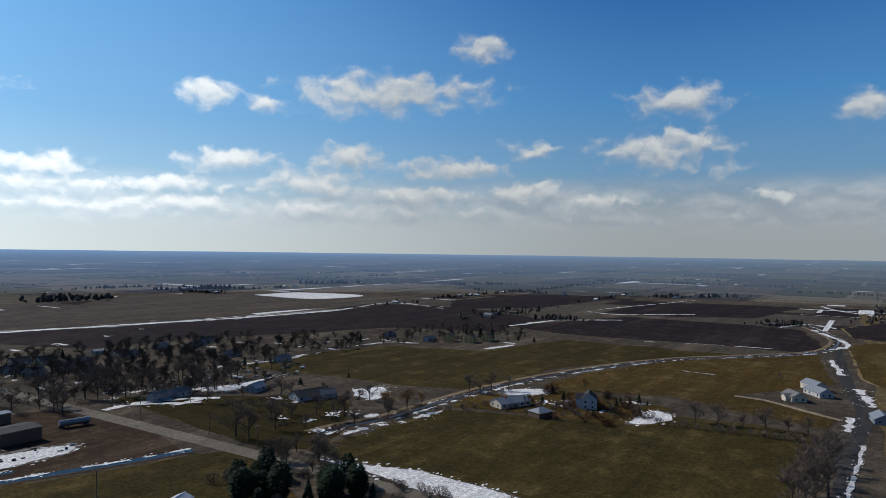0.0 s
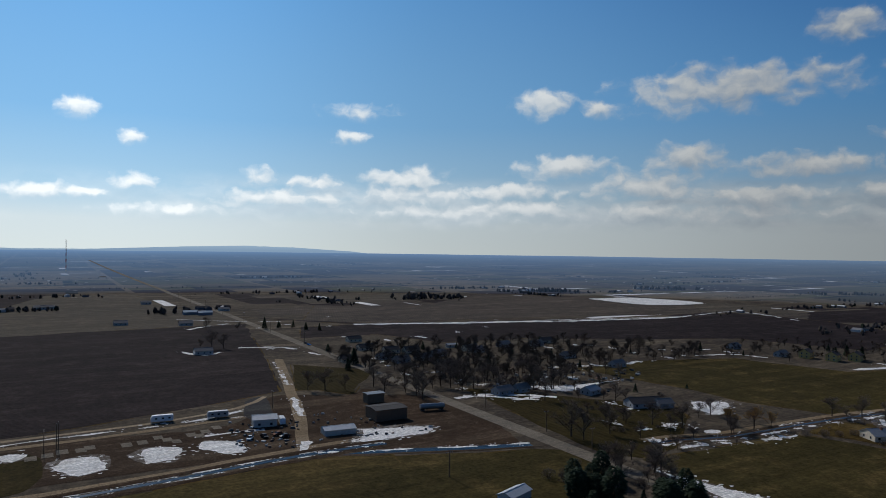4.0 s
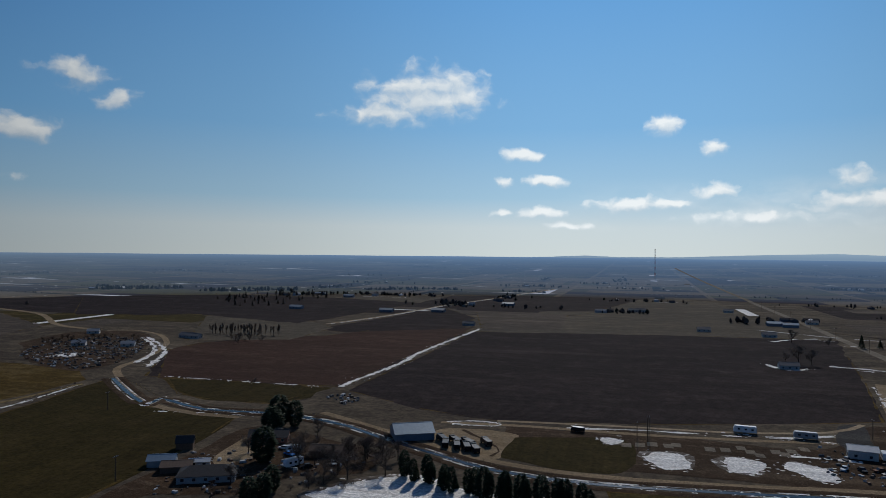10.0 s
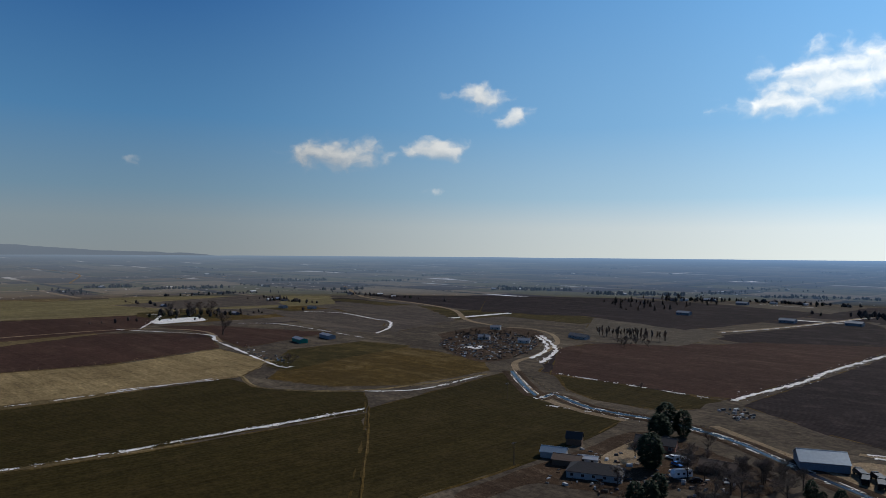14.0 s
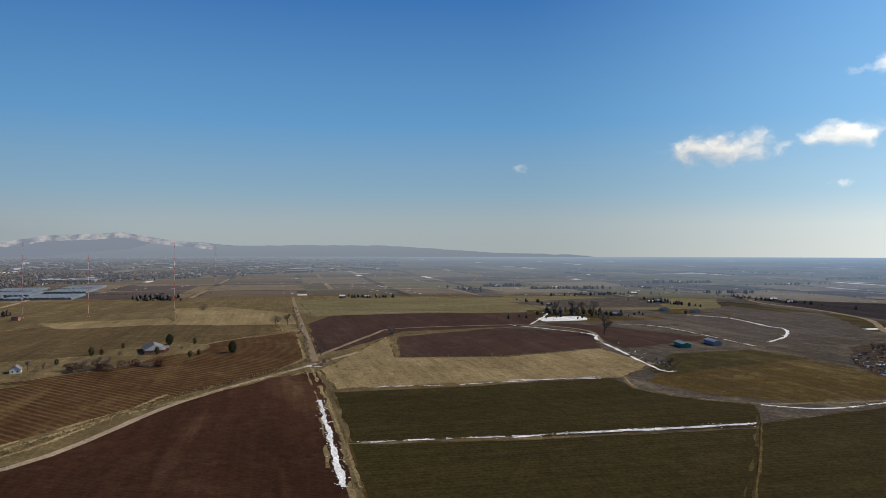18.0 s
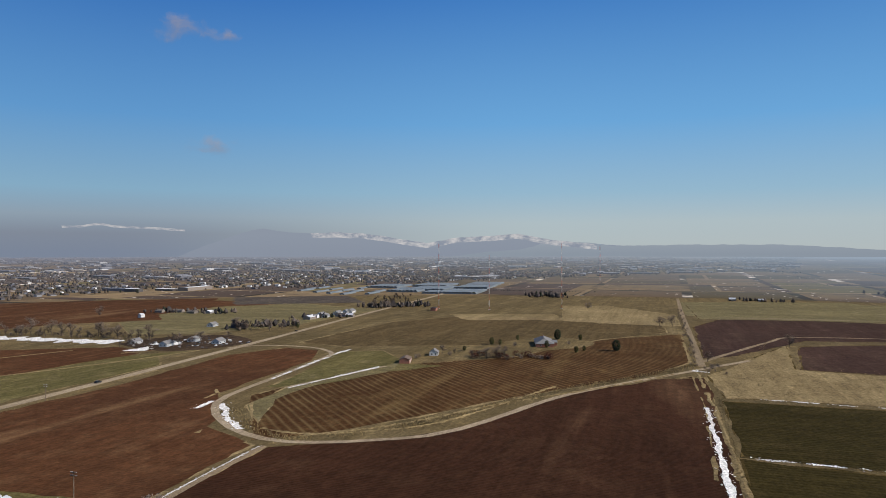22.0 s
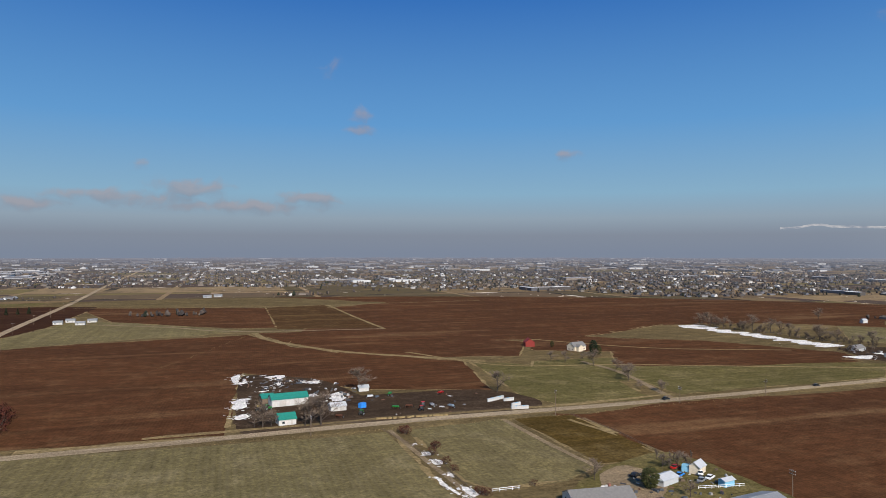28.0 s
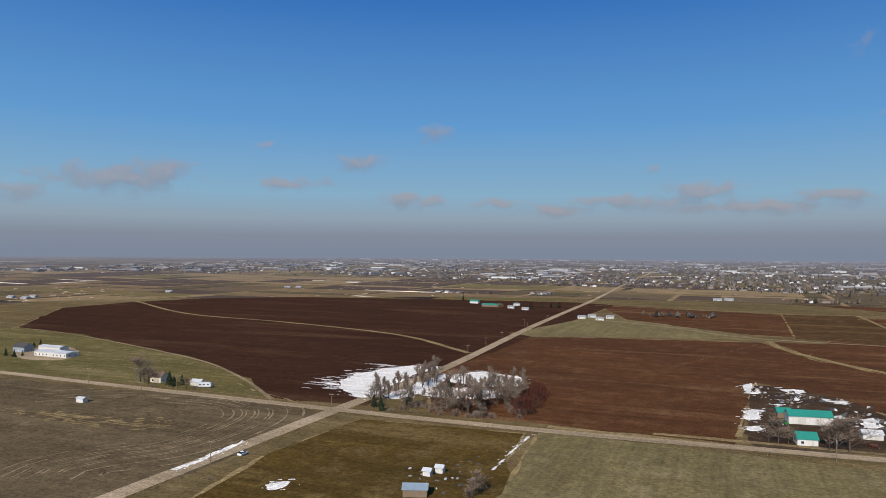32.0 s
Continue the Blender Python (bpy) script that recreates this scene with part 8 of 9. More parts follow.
def lorry(x, y, rot, body, cab, label):
    e = empty("lorry", x, y, rot, label, "truck", "lorries in the park")
    part("chassis", boxm(-4.0, 3.8, -0.5, 0.5, 0.75, 1.05), BLACKP, e)
    part("cab", hull(((1.6, 0.8), (3.9, 0.8), (3.9, 1.7), (3.0, 1.9), (2.7, 2.9), (1.6, 2.9)), 1.15), cab, e)
    part("windscreen", hull(((3.02, 1.95), (3.1, 1.95), (2.83, 2.75), (2.75, 2.75)), 1.0), GLASS, e)
    part("bed", hull(((-4.2, 1.1), (1.4, 1.1), (1.5, 2.7), (-4.3, 2.5)), 1.25), body, e)
    part("exhaust", boxm(1.42, 1.56, 0.9, 1.04, 1.0, 3.3), METAL, e)
    for wx in (-3.2, -2.1, 2.8):
        for wy in (-1.05, 1.05):
            wheel(e, wx, wy, 0.5, 0.35)
    return e


def trailer(x, y, rot, mat, length, height, label, name="caravan"):
    e = empty(name, x, y, rot, label, name.replace("_", " "))
    h = length / 2
    part("body", hull(((-h, 0.6), (h, 0.6), (h + 0.1, height * 0.6), (h - 0.5, height), (-h + 0.2, height), (-h, height - 0.3)), 1.2), mat, e)
    part("roof", boxm(-h + 0.4, h - 0.7, -1.1, 1.1, height, height + 0.08), METAL_LIGHT, e)
    for i in range(3):
        wx = -h + (i + 0.6) * length / 3.4
        part("window", boxm(wx - 0.5, wx + 0.5, -1.24, 1.24, height * 0.5, height * 0.72), GLASS, e)
    for wx in (-0.5, 0.5):
        for wy in (-1.05, 1.05):
            wheel(e, wx, wy, 0.38, 0.24)
    part("hitch", boxm(h, h + 1.1, -0.08, 0.08, 0.5, 0.62), BLACKP, e)
    return e


def tanker(x, y, rot, label):
    e = empty("tank_trailer", x, y, rot, label, "tank trailer")
    bm = bmesh.new()
    bmesh.ops.create_cone(bm, cap_ends=True, segments=18, radius1=1.2, radius2=1.2, depth=12.5, matrix=Matrix.Translation((0, 0, 2.3)) @ Matrix.Rotation(radians(90), 4, "Y"))
    part("tank", bm, METAL, e)
    part("frame", boxm(-6, 6, -0.45, 0.45, 0.8, 1.1), BLACKP, e)
    for i in range(4):
        part("hatch", boxm(-4.6 + 3 * i, -4.0 + 3 * i, -0.3, 0.3, 3.45, 3.62), METAL, e)
    for wx in (-5.2, -4.1, 4.6, 5.7):
        for wy in (-0.95, 0.95):
            wheel(e, wx, wy, 0.5, 0.4)
    part("leg", boxm(2.6, 2.75, -0.7, -0.55, 0, 0.9), BLACKP, e)
    part("leg", boxm(2.6, 2.75, 0.55, 0.7, 0, 0.9), BLACKP, e)
    return e


def tractor(x, y, rot, paintm, label):
    e = empty("tractor", x, y, rot, label, "tractor")
    part("bonnet", hull(((0.2, 0.8), (2.3, 0.85), (2.35, 1.5), (0.2, 1.75)), 0.4), paintm, e)
    part("cab", hull(((-1.2, 1.0), (0.2, 1.0), (0.1, 2.6), (-1.0, 2.6)), 0.75), GLASS, e)
    part("cab_roof", boxm(-1.2, 0.3, -0.85, 0.85, 2.6, 2.78), paintm, e)
    for wy in (-0.95, 0.95):
        wheel(e, -0.8, wy, 0.85, 0.5)
        wheel(e, 1.7, wy * 0.8, 0.5, 0.3)
    part("exhaust", boxm(1.2, 1.3, -0.05, 0.05, 1.6, 2.5), BLACKP, e)
    return e


def implement(x, y, rot, paintm, label, width=4.0):
    e = empty("farm_implement", x, y, rot, label, "implement")
    part("toolbar", boxm(-0.15, 0.15, -width / 2, width / 2, 0.9, 1.15), paintm, e)
    part("drawbar", boxm(0, 2.6, -0.1, 0.1, 0.6, 0.8), paintm, e)
    part("hopper", hull(((-0.9, 1.1), (0.5, 1.1), (0.8, 1.8), (-1.2, 1.8)), width * 0.42), paintm, e)
    for i in range(6):
        ty = -width / 2 + (i + 0.5) * width / 6
        part("tine", boxm(-0.6, -0.5, ty - 0.06, ty + 0.06, 0.0, 1.0), RUST, e)
    for wy in (-width / 2 - 0.2, width / 2 + 0.2):
        wheel(e, 0.4, wy, 0.5, 0.3)
    return e


def container(x, y, rot, mat, label, length=6.1):
    e = empty("container", x, y, rot, label, "container", "row of containers")
    part("body", boxm(-length / 2, length / 2, -1.2, 1.2, 0.1, 2.6), mat, e)
    for s in (-1, 1):
        part("door", boxm(length / 2, length / 2 + 0.06, min(0.04 * s, 1.15 * s), max(0.04 * s, 1.15 * s), 0.2, 2.5), METAL_LIGHT, e)
    for i in range(10):
        px = -length / 2 + (i + 0.5) * length / 10
        part("rib", boxm(px - 0.08, px + 0.08, -1.26, 1.26, 0.2, 2.5), mat, e)
    return e


car(-175.3, 225.8, 90, WHITEP, "white saloon car driving on the country road")
car(345.0, 325.8, 4, BLACKP, "dark car driving on the country road")
car(627, 345.6, 8, BLACKP, "dark car driving on the country road")
car(-199.7, -554.9, 95, BLACKP, "dark car driving on the country road")
car(-199.9, -547.4, 95, BLUEP, "dark blue car driving on the country road")
car(235.4, 321.8, 8, BLACKP, "dark car driving on the country road")
for i, (x, y) in enumerate(((70.1, -277.7), (65.0, -276.0), (60.8, -275.0), (57.0, -273.2), (54.5, -284.2), (73.5, -284.0), (67.6, -283.0), (62.0, -281.5))):
    lorry(x, y, -78 + 5 * i, BLACKP, BLACKP, "dark tipper lorry parked on pale dirt")
tanker(-174.0, -299.5, -12, "silver tank trailer parked beside the road")
trailer(-53.5, -336.4, -6, WHITEP, 9.5, 3.2, "white caravan parked on gravel")
trailer(-77.4, -332.9, -6, GREYW, 9.5, 3.2, "grey caravan parked on gravel")
trailer(19.0, -316.5, -8, BLACKP, 6.0, 2.2, "dark flat trailer loaded with machinery")
trailer(117.4, -235.4, 60, WHITEP, 7.5, 3.1, "white caravan in the farmyard")
trailer(125.5, -251.9, 20, WHITEP, 6.0, 2.8, "white caravan in the farmyard")
trailer(-283.9, 330.0, 20, METAL_LIGHT, 8.0, 3.1, "pale grey caravan beside the shed")
trailer(-100.2, -308.2, 80, WHITEP, 7.0, 3.0, "white box truck beside the workshop", "box_truck")
car(-80.4, -288.8, 60, WHITEP, "white pickup in the muddy yard", 0.1)
car(-86.5, -288.9, 100, BLACKP, "dark pickup in the muddy yard", 0.1)
car(-92.6, -290.1, 20, RUST, "brown car in the muddy yard", 0.1)
car(-94.1, -285.4, 15, BLACKP, "dark car in the muddy yard", 0.1)
car(146.1, 183.3, 10, WHITEP, "white pickup beside the workshop", 0.1)
car(143.9, 214.4, 30, BLACKP, "black pickup in the drive", 0.1)
car(159.3, 209.9, 30, BLUEP, "blue car beside the shed", 0.1)
car(167.8, 204.2, 30, WHITEP, "white car beside the shed", 0.1)
car(163.1, 202.8, 30, METAL, "silver car beside the shed", 0.1)
for i, (x, y) in enumerate(((131.1, -254.3), (111.9, -234.8), (135.1, -212.1), (104.0, -241.5), (125.1, -247.3))):
    car(x, y, 40 * i, (WHITEP, BLACKP, RUST, METAL, BLUEP)[i], "old car parked in the farmyard", 0.1)
for i, (x, y) in enumerate(((89.7, 346.5), (97.0, 346.9))):
    implement(x, y, 70, (GREENP, RUST)[i], "seed drill standing in the muddy yard")
for i, (x, y) in enumerate(((104.5, 347.2), (101.0, 338.8))):
    tractor(x, y, 80 + 15 * i, REDP, "red tractor in the muddy yard")
for i, (x, y) in enumerate(((109.2, 345.6), (117.6, 340.1), (58.8, 336.2), (83.1, 376.5), (123.4, 374.5), (95.2, 380.5))):
    implement(x, y, 30 * i, (METAL, METAL_BLUE, RUST, WHITEP, REDP, GREENP)[i], "farm implement standing in the muddy yard", 3.4)
tractor(27.1, 364.6, 20, GREENP, "green and yellow tractor beside the barn")
tractor(22.8, 363.3, 60, YELLOWP, "yellow tractor beside the barn")
tractor(70.4, 338.5, 60, GREENP, "green tractor in the yard")


def crate(x, y, rot, lid):
    k = empty("crate", x, y, rot, "white wooden crate with a pale lid beside the road", "crate", "rows of crates")
    part("body", boxm(-0.6, 0.6, -0.55, 0.55, 0, 1.5), WHITE, k)
    part("lid", boxm(-0.66, 0.66, -0.6, 0.6, 1.5, 1.72), lid, k)
    part("base", boxm(-0.5, 0.5, -0.58, 0.58, -0.05, 0.12), WOOD, k)
    return k


for n, line in ((9, ((140.7, 346.9), (152.6, 353.0))), (6, ((150.0, 346.1), (155.7, 346.8))), (5, ((148.8, 333.0), (154.3, 335.1))), (9, ((145.8, 327.0), (154.7, 326.1)))):
    (ax, ay), (bx, by) = line
    for k in range(n):
        f = (k + 0.5) / n
        crate(ax + (bx - ax) * f, ay + (by - ay) * f, 8, SKYP if k % 4 == 2 else METAL_LIGHT)


def bale(x, y, rot):
    k = empty("bale", x, y, rot, "weathered pale straw bale beside the road", "bale", "row of bales")
    part("straw", boxm(-0.95, 0.95, -0.55, 0.55, 0, 0.9), STRAW, k)
    for s in (-0.4, 0.4):
        part("twine", boxm(s - 0.02, s + 0.02, -0.57, 0.57, -0.01, 0.92), RUST, k)
    return k


(ax, ay), (bx, by) = ((74.4, 327.6), (110.9, 324.4))
for k in range(17):
    f = (k + PICK.uniform(0.2, 0.8)) / 17
    bale(ax + (bx - ax) * f, ay + (by - ay) * f + PICK.uniform(-0.4, 0.4), PICK.uniform(-8, 12))


def fence(line, label, gap=2.4, h=1.2, mat=None):
    """Posts and two rails along a line."""
    mat = mat or WHITEP
    for (ax, ay), (bx, by) in zip(line, line[1:]):
        run = math.hypot(bx - ax, by - ay)
        k = empty("fence", ax, ay, math.degrees(math.atan2(by - ay, bx - ax)), label, "fence", "fences")
        for s in range(int(run / gap) + 1):
            part("post", boxm(s * gap - 0.06, s * gap + 0.06, -0.06, 0.06, -0.1, h), mat, k)
        for z in (0.45, 0.95):
            part("rail", boxm(0, run, -0.03, 0.03, z * h - 0.06, z * h + 0.06), mat, k)


fence(((156.6, 196.4), (164.3, 195.0), (173.5, 193.7)), "white rail fence in the homestead's garden")
fence(((89.4, 215.8), (99.4, 215.8)), "white rail fence beside the paddock")
fence(((73.0, 306.7), (78.6, 277.8), (82.2, 241.7), (83.2, 215.5)), "weathered post and rail fence along the lane", 3.0, 1.1, WOOD)
fence(((168.2, 306.5), (171.9, 273.1), (170.1, 236.0)), "weathered post and rail fence along the paddock", 3.0, 1.1, WOOD)
along(SLIM, ((164.0, 229.1), (166.2, 223.3), (175.5, 224.2)), 2.2, 5, 7.5, wide=0.8, spread=1.5, group="row of leafless saplings")
car(167.7, 209.6, 60, WHITEP, "white saloon car parked beside the shed")
car(144.0, 214.6, 20, BLACKP, "dark car parked under the evergreen")
car(163.6, 218.1, 30, REDP, "dark red car parked beside the shed")
container(74.0, 354.5, 30, BLUEP, "bright blue tarpaulin over a stack", 3.5)
container(165.2, 214.2, 40, SKYP, "pale blue tarpaulin over a stack", 2.6)


# ---- poles and masts ----
def utility_pole(x, y, h, rot=0.0, arms=1):
    e = empty("utility_pole", x, y, rot, "brown wooden utility pole beside the road", "utility pole", "utility poles")
    vs, fs = [], []
    limb(vs, fs, Vector((0, 0, -0.3)), Vector((0, 0, h)), 0.19, 0.12, 7)
    p = new("pole", raw("pole", vs, fs, WOOD))
    p.parent = e
    for i in range(arms):
        a = part("crossarm", boxm(-1.3, 1.3, -0.09, 0.09, h - 0.6 - i, h - 0.42 - i), WOOD, e)
        for q in (-1.15, -0.5, 0.5, 1.15):
            part("insulator", boxm(q - 0.07, q + 0.07, -0.07, 0.07, h - 0.42 - i, h - 0.2 - i), METAL_LIGHT, a)
    return e


for x, y, h in ((-183.8, 307.1, 8.6), (-291.3, 288.6, 9.8), (-179.1, 211.4, 8.9), (-356.4, 311.7, 9.2), (-292.0, 315.3, 8.8), (-329.3, 321.7, 9.6), (-187.8, 567.4, 6.8), (-203.4, 749, 6.3)):
    utility_pole(x, y, max(8.5, min(h, 14)))
for x, y, h in ((161.2, 308.4, 12.5), (236.9, 312.0, 7.2), (181.0, 180.5, 5.9), (41.3, 306.9, 7.4), (295.9, 314.1, 5.1)):
    utility_pole(x, y, max(9, min(h, 15)), 90, 2)
for x, y, h in ((-198.1, -240.1, 9.4), (-196.7, -209.6, 8.6), (-200.8, -291.6, 6.3), (-191.7, -340.7, 8.4), (-128.6, -208.7, 2.9)):
    utility_pole(x, y, max(9, min(h, 13)), 0)
for x, y, h in ((-10.6, -309.3, 10.9), (-11.3, -309.4, 10.9), (-105.6, -339.8, 9.0), (-6.3, -306.7, 6.9)):
    utility_pole(x, y, max(9, min(h, 14)), 90)
for x, y, h in ((167.5, -202.4, 8.3), (246.3, -291.4, 4.6)):
    utility_pole(x, y, max(9, min(h, 13)), 90)
for k in range(9):
    utility_pole(-196 - 0.005 * k * 90, -360 - 95 * k, 11.0)
    utility_pole(-176 - 2.2 * k, 400 + 95 * k, 11.0)


def radio_mast(x, y, h, w, label):
    e = empty("radio_mast", x, y, 0, label, "radio mast", "radio masts")
    bays = int(h / 4)
    corners = [Vector((math.cos(2 * math.pi * i / 3) * w, math.sin(2 * math.pi * i / 3) * w, 0)) for i in range(3)]
    for c in corners:
        vs, fs = [], []
        limb(vs, fs, c, c + Vector((0, 0, h)), w * 0.16, w * 0.16, 4)
        leg = new("leg", raw("leg", vs, fs, MAST))
        leg.parent = e
    vs, fs = [], []
    for b in range(bays):
        z0, z1 = b * h / bays, (b + 1) * h / bays
        for i in range(3):
            p, q = corners[i], corners[(i + 1) % 3]
            limb(vs, fs, p + Vector((0, 0, z0)), q + Vector((0, 0, z1)), w * 0.09, w * 0.09, 3)
    br = new("bracing", raw("bracing", vs, fs, MAST))
    br.parent = e
    part("base", boxm(-1.2, 1.2, -1.2, 1.2, -0.2, 0.6), CONCRETE, e)
    return e


def mast_paint():
    m, n, l = material("red_and_white_mast_paint")
    co = n.new("ShaderNodeTexCoord").outputs["Object"]
    sx = n.new("ShaderNodeSeparateXYZ")
    l.new(co, sx.inputs[0])
    k = n.new("ShaderNodeMath")
    k.operation = "PINGPONG"
    l.new(sx.outputs[2], k.inputs[0])
    k.inputs[1].default_value = 9.0
    g = n.new("ShaderNodeMath")
    g.operation = "GREATER_THAN"
    l.new(k.outputs[0], g.inputs[0])
    g.inputs[1].default_value = 4.5
    return finish(m, n, l, mixc(n, l, g.outputs[0], (0.5, 0.09, 0.04), (0.6, 0.58, 0.56)), 0.6)


MAST = mast_paint()
for (x, y, h), w in zip(((937, 291.9, 91.3), (937, 219.1, 76.0), (990, 126.1, 93.1), (1868, 138.2, 101.8)), (0.55, 0.4, 0.4, 0.7)):
    radio_mast(x, y, h, w, "slender red and white lattice radio mast")
radio_mast(*((-93.4, -2206, 95.5),)[0], 1.6, "tall slender lattice mast on the southern plain")


# ---- suburbs and far farmland ----
def island_tones(name, stops, rough=0.8):
    """One of several paints for each joined piece."""
    m, n, l = material(name)
    g = n.new("ShaderNodeNewGeometry")
    r = n.new("ShaderNodeValToRGB")
    r.color_ramp.interpolation = "CONSTANT"
    while len(r.color_ramp.elements) < len(stops):
        r.color_ramp.elements.new(0.5)
    for i, (e, c) in enumerate(zip(r.color_ramp.elements, stops)):
        e.position, e.color = i / len(stops), (*c, 1)
    l.new(g.outputs["Random Per Island"], r.inputs[0])
    return finish(m, n, l, r.outputs[0], rough)


def tones_of(stops):
    def land(n, l, co, calc, u):
        g = n.new("ShaderNodeNewGeometry")
        r = n.new("ShaderNodeValToRGB")
        r.color_ramp.interpolation = "CONSTANT"
        while len(r.color_ramp.elements) < len(stops):
            r.color_ramp.elements.new(0.5)
        for i, (e, c) in enumerate(zip(r.color_ramp.elements, stops)):
            e.position, e.color = i / len(stops), (*c, 1)
        l.new(g.outputs["Random Per Island"], r.inputs[0])
        return r.outputs[0]
    return land


# far paints: each carries the painted distance haze of hazy()
TOWN_WALL = hazy("hazed_suburban_siding", tones_of(((0.2, 0.195, 0.195), (0.15, 0.13, 0.11), (0.1, 0.1, 0.11), (0.2, 0.17, 0.145), (0.08, 0.074, 0.072), (0.5, 0.5, 0.5), (0.13, 0.132, 0.15))))
TOWN_ROOF = hazy("hazed_suburban_shingles", tones_of(((0.085, 0.078, 0.076), (0.12, 0.105, 0.092), (0.06, 0.057, 0.058), (0.14, 0.12, 0.1), (0.1, 0.082, 0.07), (0.25, 0.245, 0.24), (0.075, 0.07, 0.07))))
SHED_ROOF = hazy("hazed_pale_flat_roofs", tones_of(((0.6, 0.6, 0.6), (0.46, 0.47, 0.49), (0.62, 0.61, 0.6), (0.34, 0.35, 0.37))))
FAR_TREE = hazy("hazed_winter_trees", tones_of(((0.07, 0.058, 0.052), (0.095, 0.078, 0.066), (0.055, 0.047, 0.044), (0.026, 0.03, 0.022), (0.08, 0.066, 0.058), (0.045, 0.04, 0.038), (0.12, 0.096, 0.076))))


class Town:
    """Small gabled houses joined into one mesh."""

    def __init__(self):
        self.v, self.f, self.s = [], [], []

    def house(self, x, y, z, w, d, h, rise, a):
        c, s = math.cos(a), math.sin(a)
        k = len(self.v)
        for px, py, pz in ((-w, -d, 0), (w, -d, 0), (w, d, 0), (-w, d, 0), (-w, -d, h), (w, -d, h), (w, d, h), (-w, d, h), (-w, 0, h + rise), (w, 0, h + rise)):
            self.v.append((x + px * c - py * s, y + px * s + py * c, z + pz - (0.3 if pz == 0 else 0)))
        for f, m in (((0, 1, 5, 4), 0), ((1, 2, 6, 9, 5), 0), ((2, 3, 7, 6), 0), ((3, 0, 4, 8, 7), 0), ((4, 5, 9, 8), 1), ((6, 7, 8, 9), 1)):
            self.f.append(tuple(k + i for i in f))
            self.s.append(m)

    def link(self, name, label, category, mats):
        me = bpy.data.meshes.new(name)
        me.from_pydata(self.v, [], self.f)
        for m in mats:
            me.materials.append(m)
        me.polygons.foreach_set("material_index", self.s)
        tagged(new(name, me), label, category, kind="stuff")


class Copse:
    """Small ragged tree shapes joined into one mesh."""

    def __init__(self):
        self.v, self.f = [], []

    def tree(self, x, y, z, h, rnd):
        k = len(self.v)
        w = h * rnd.uniform(0.28, 0.5)
        self.v.append((x, y, z - 0.2))
        n = 6
        for lev, q in ((0.22, 1.0), (0.66, 0.85)):
            for i in range(n):
                g = 2 * math.pi * (i + rnd.random() * 0.7) / n
                r = w * q * rnd.uniform(0.45, 1.2)
                self.v.append((x + math.cos(g) * r, y + math.sin(g) * r, z + h * lev * rnd.uniform(0.7, 1.25)))
        self.v.append((x + rnd.uniform(-0.2, 0.2) * w, y + rnd.uniform(-0.2, 0.2) * w, z + h))
        for i in range(n):
            j = (i + 1) % n
            self.f += [(k, k + 1 + j, k + 1 + i), (k + 1 + i, k + 1 + j, k + 1 + n + j), (k + 1 + i, k + 1 + n + j, k + 1 + n + i), (k + 1 + n + i, k + 1 + n + j, k + 1 + 2 * n)]

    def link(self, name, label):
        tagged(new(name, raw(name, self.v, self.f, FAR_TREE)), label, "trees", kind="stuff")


def turn_of(x, y):
    return (math.degrees(math.atan2(-x, y)) - 252 + 180) % 360 - 180


EDGE = sorted((*((85.03, -2.83), (76.16, -3.07), (69.05, -3.21), (60.14, -2.83), (53.97, -2.77), (47.56, -2.72), (38.27, -2.49), (27.08, -2.09), (11.14, -1.61)), *((122.09, -2.28), (114.98, -2.32), (101.70, -2.64), (98.09, -2.94)), *((167.09, -1.53), (162.39, -1.55), (151.36, -1.63), (142.88, -1.78), (133.79, -1.91), (124.49, -2.17), (119.92, -2.40)), *((6.34, -1.73), (-11.02, -1.35))))
town, copse, flat = Town(), Copse(), Town()
rnd = random.Random(21)
gx = -2500.0
while gx < 4700:
    gy = -1500.0
    while gy < 4850:
        x, y = gx + rnd.uniform(-6, 6), gy + rnd.uniform(-8, 8)
        r = math.hypot(x, y)
        if 1100 < r < 4800:
            u = turn_of(x, y)
            if 8 < u < 178:
                e = at_turn(EDGE, u)
                near = 0.93 * EYE / math.tan(radians(-e)) if e < -1.15 else 3950.0
                k = noise.noise(Vector((x / 420, y / 420, 3.0)))
                thin = 1.0 if r < 2600 else 0.5
                if r > near * (1 + 0.03 * k) and k > -0.34 and rnd.random() < 0.62 * thin:
                    z = plain_z(r)
                    if (k > 0.2 or r > 2700) and rnd.random() < 0.22:
                        flat.house(x, y, z, rnd.uniform(14, 44), rnd.uniform(8, 13), rnd.uniform(4, 7), 0.6, rnd.choice((0, 1.57)))
                    else:
                        town.house(x, y, z, rnd.uniform(4.2, 7.0), rnd.uniform(3.4, 5), rnd.choice((1.9, 2.1, 3.4)), rnd.uniform(1.6, 2.6), rnd.choice((0, 1.57)) + rnd.uniform(-0.1, 0.1))
                    for _ in range(rnd.choice((3, 4, 5, 7) if r < 2600 else (3, 4))):
                        copse.tree(x + rnd.uniform(-16, 16), y + rnd.uniform(-20, 20), z, rnd.uniform(3, 7.0), rnd)
                elif r > near * 0.97 and rnd.random() < 0.3 * thin:
                    copse.tree(x, y, plain_z(r), rnd.uniform(4, 8), rnd)
        gy += 44.0
    gx += 25.0
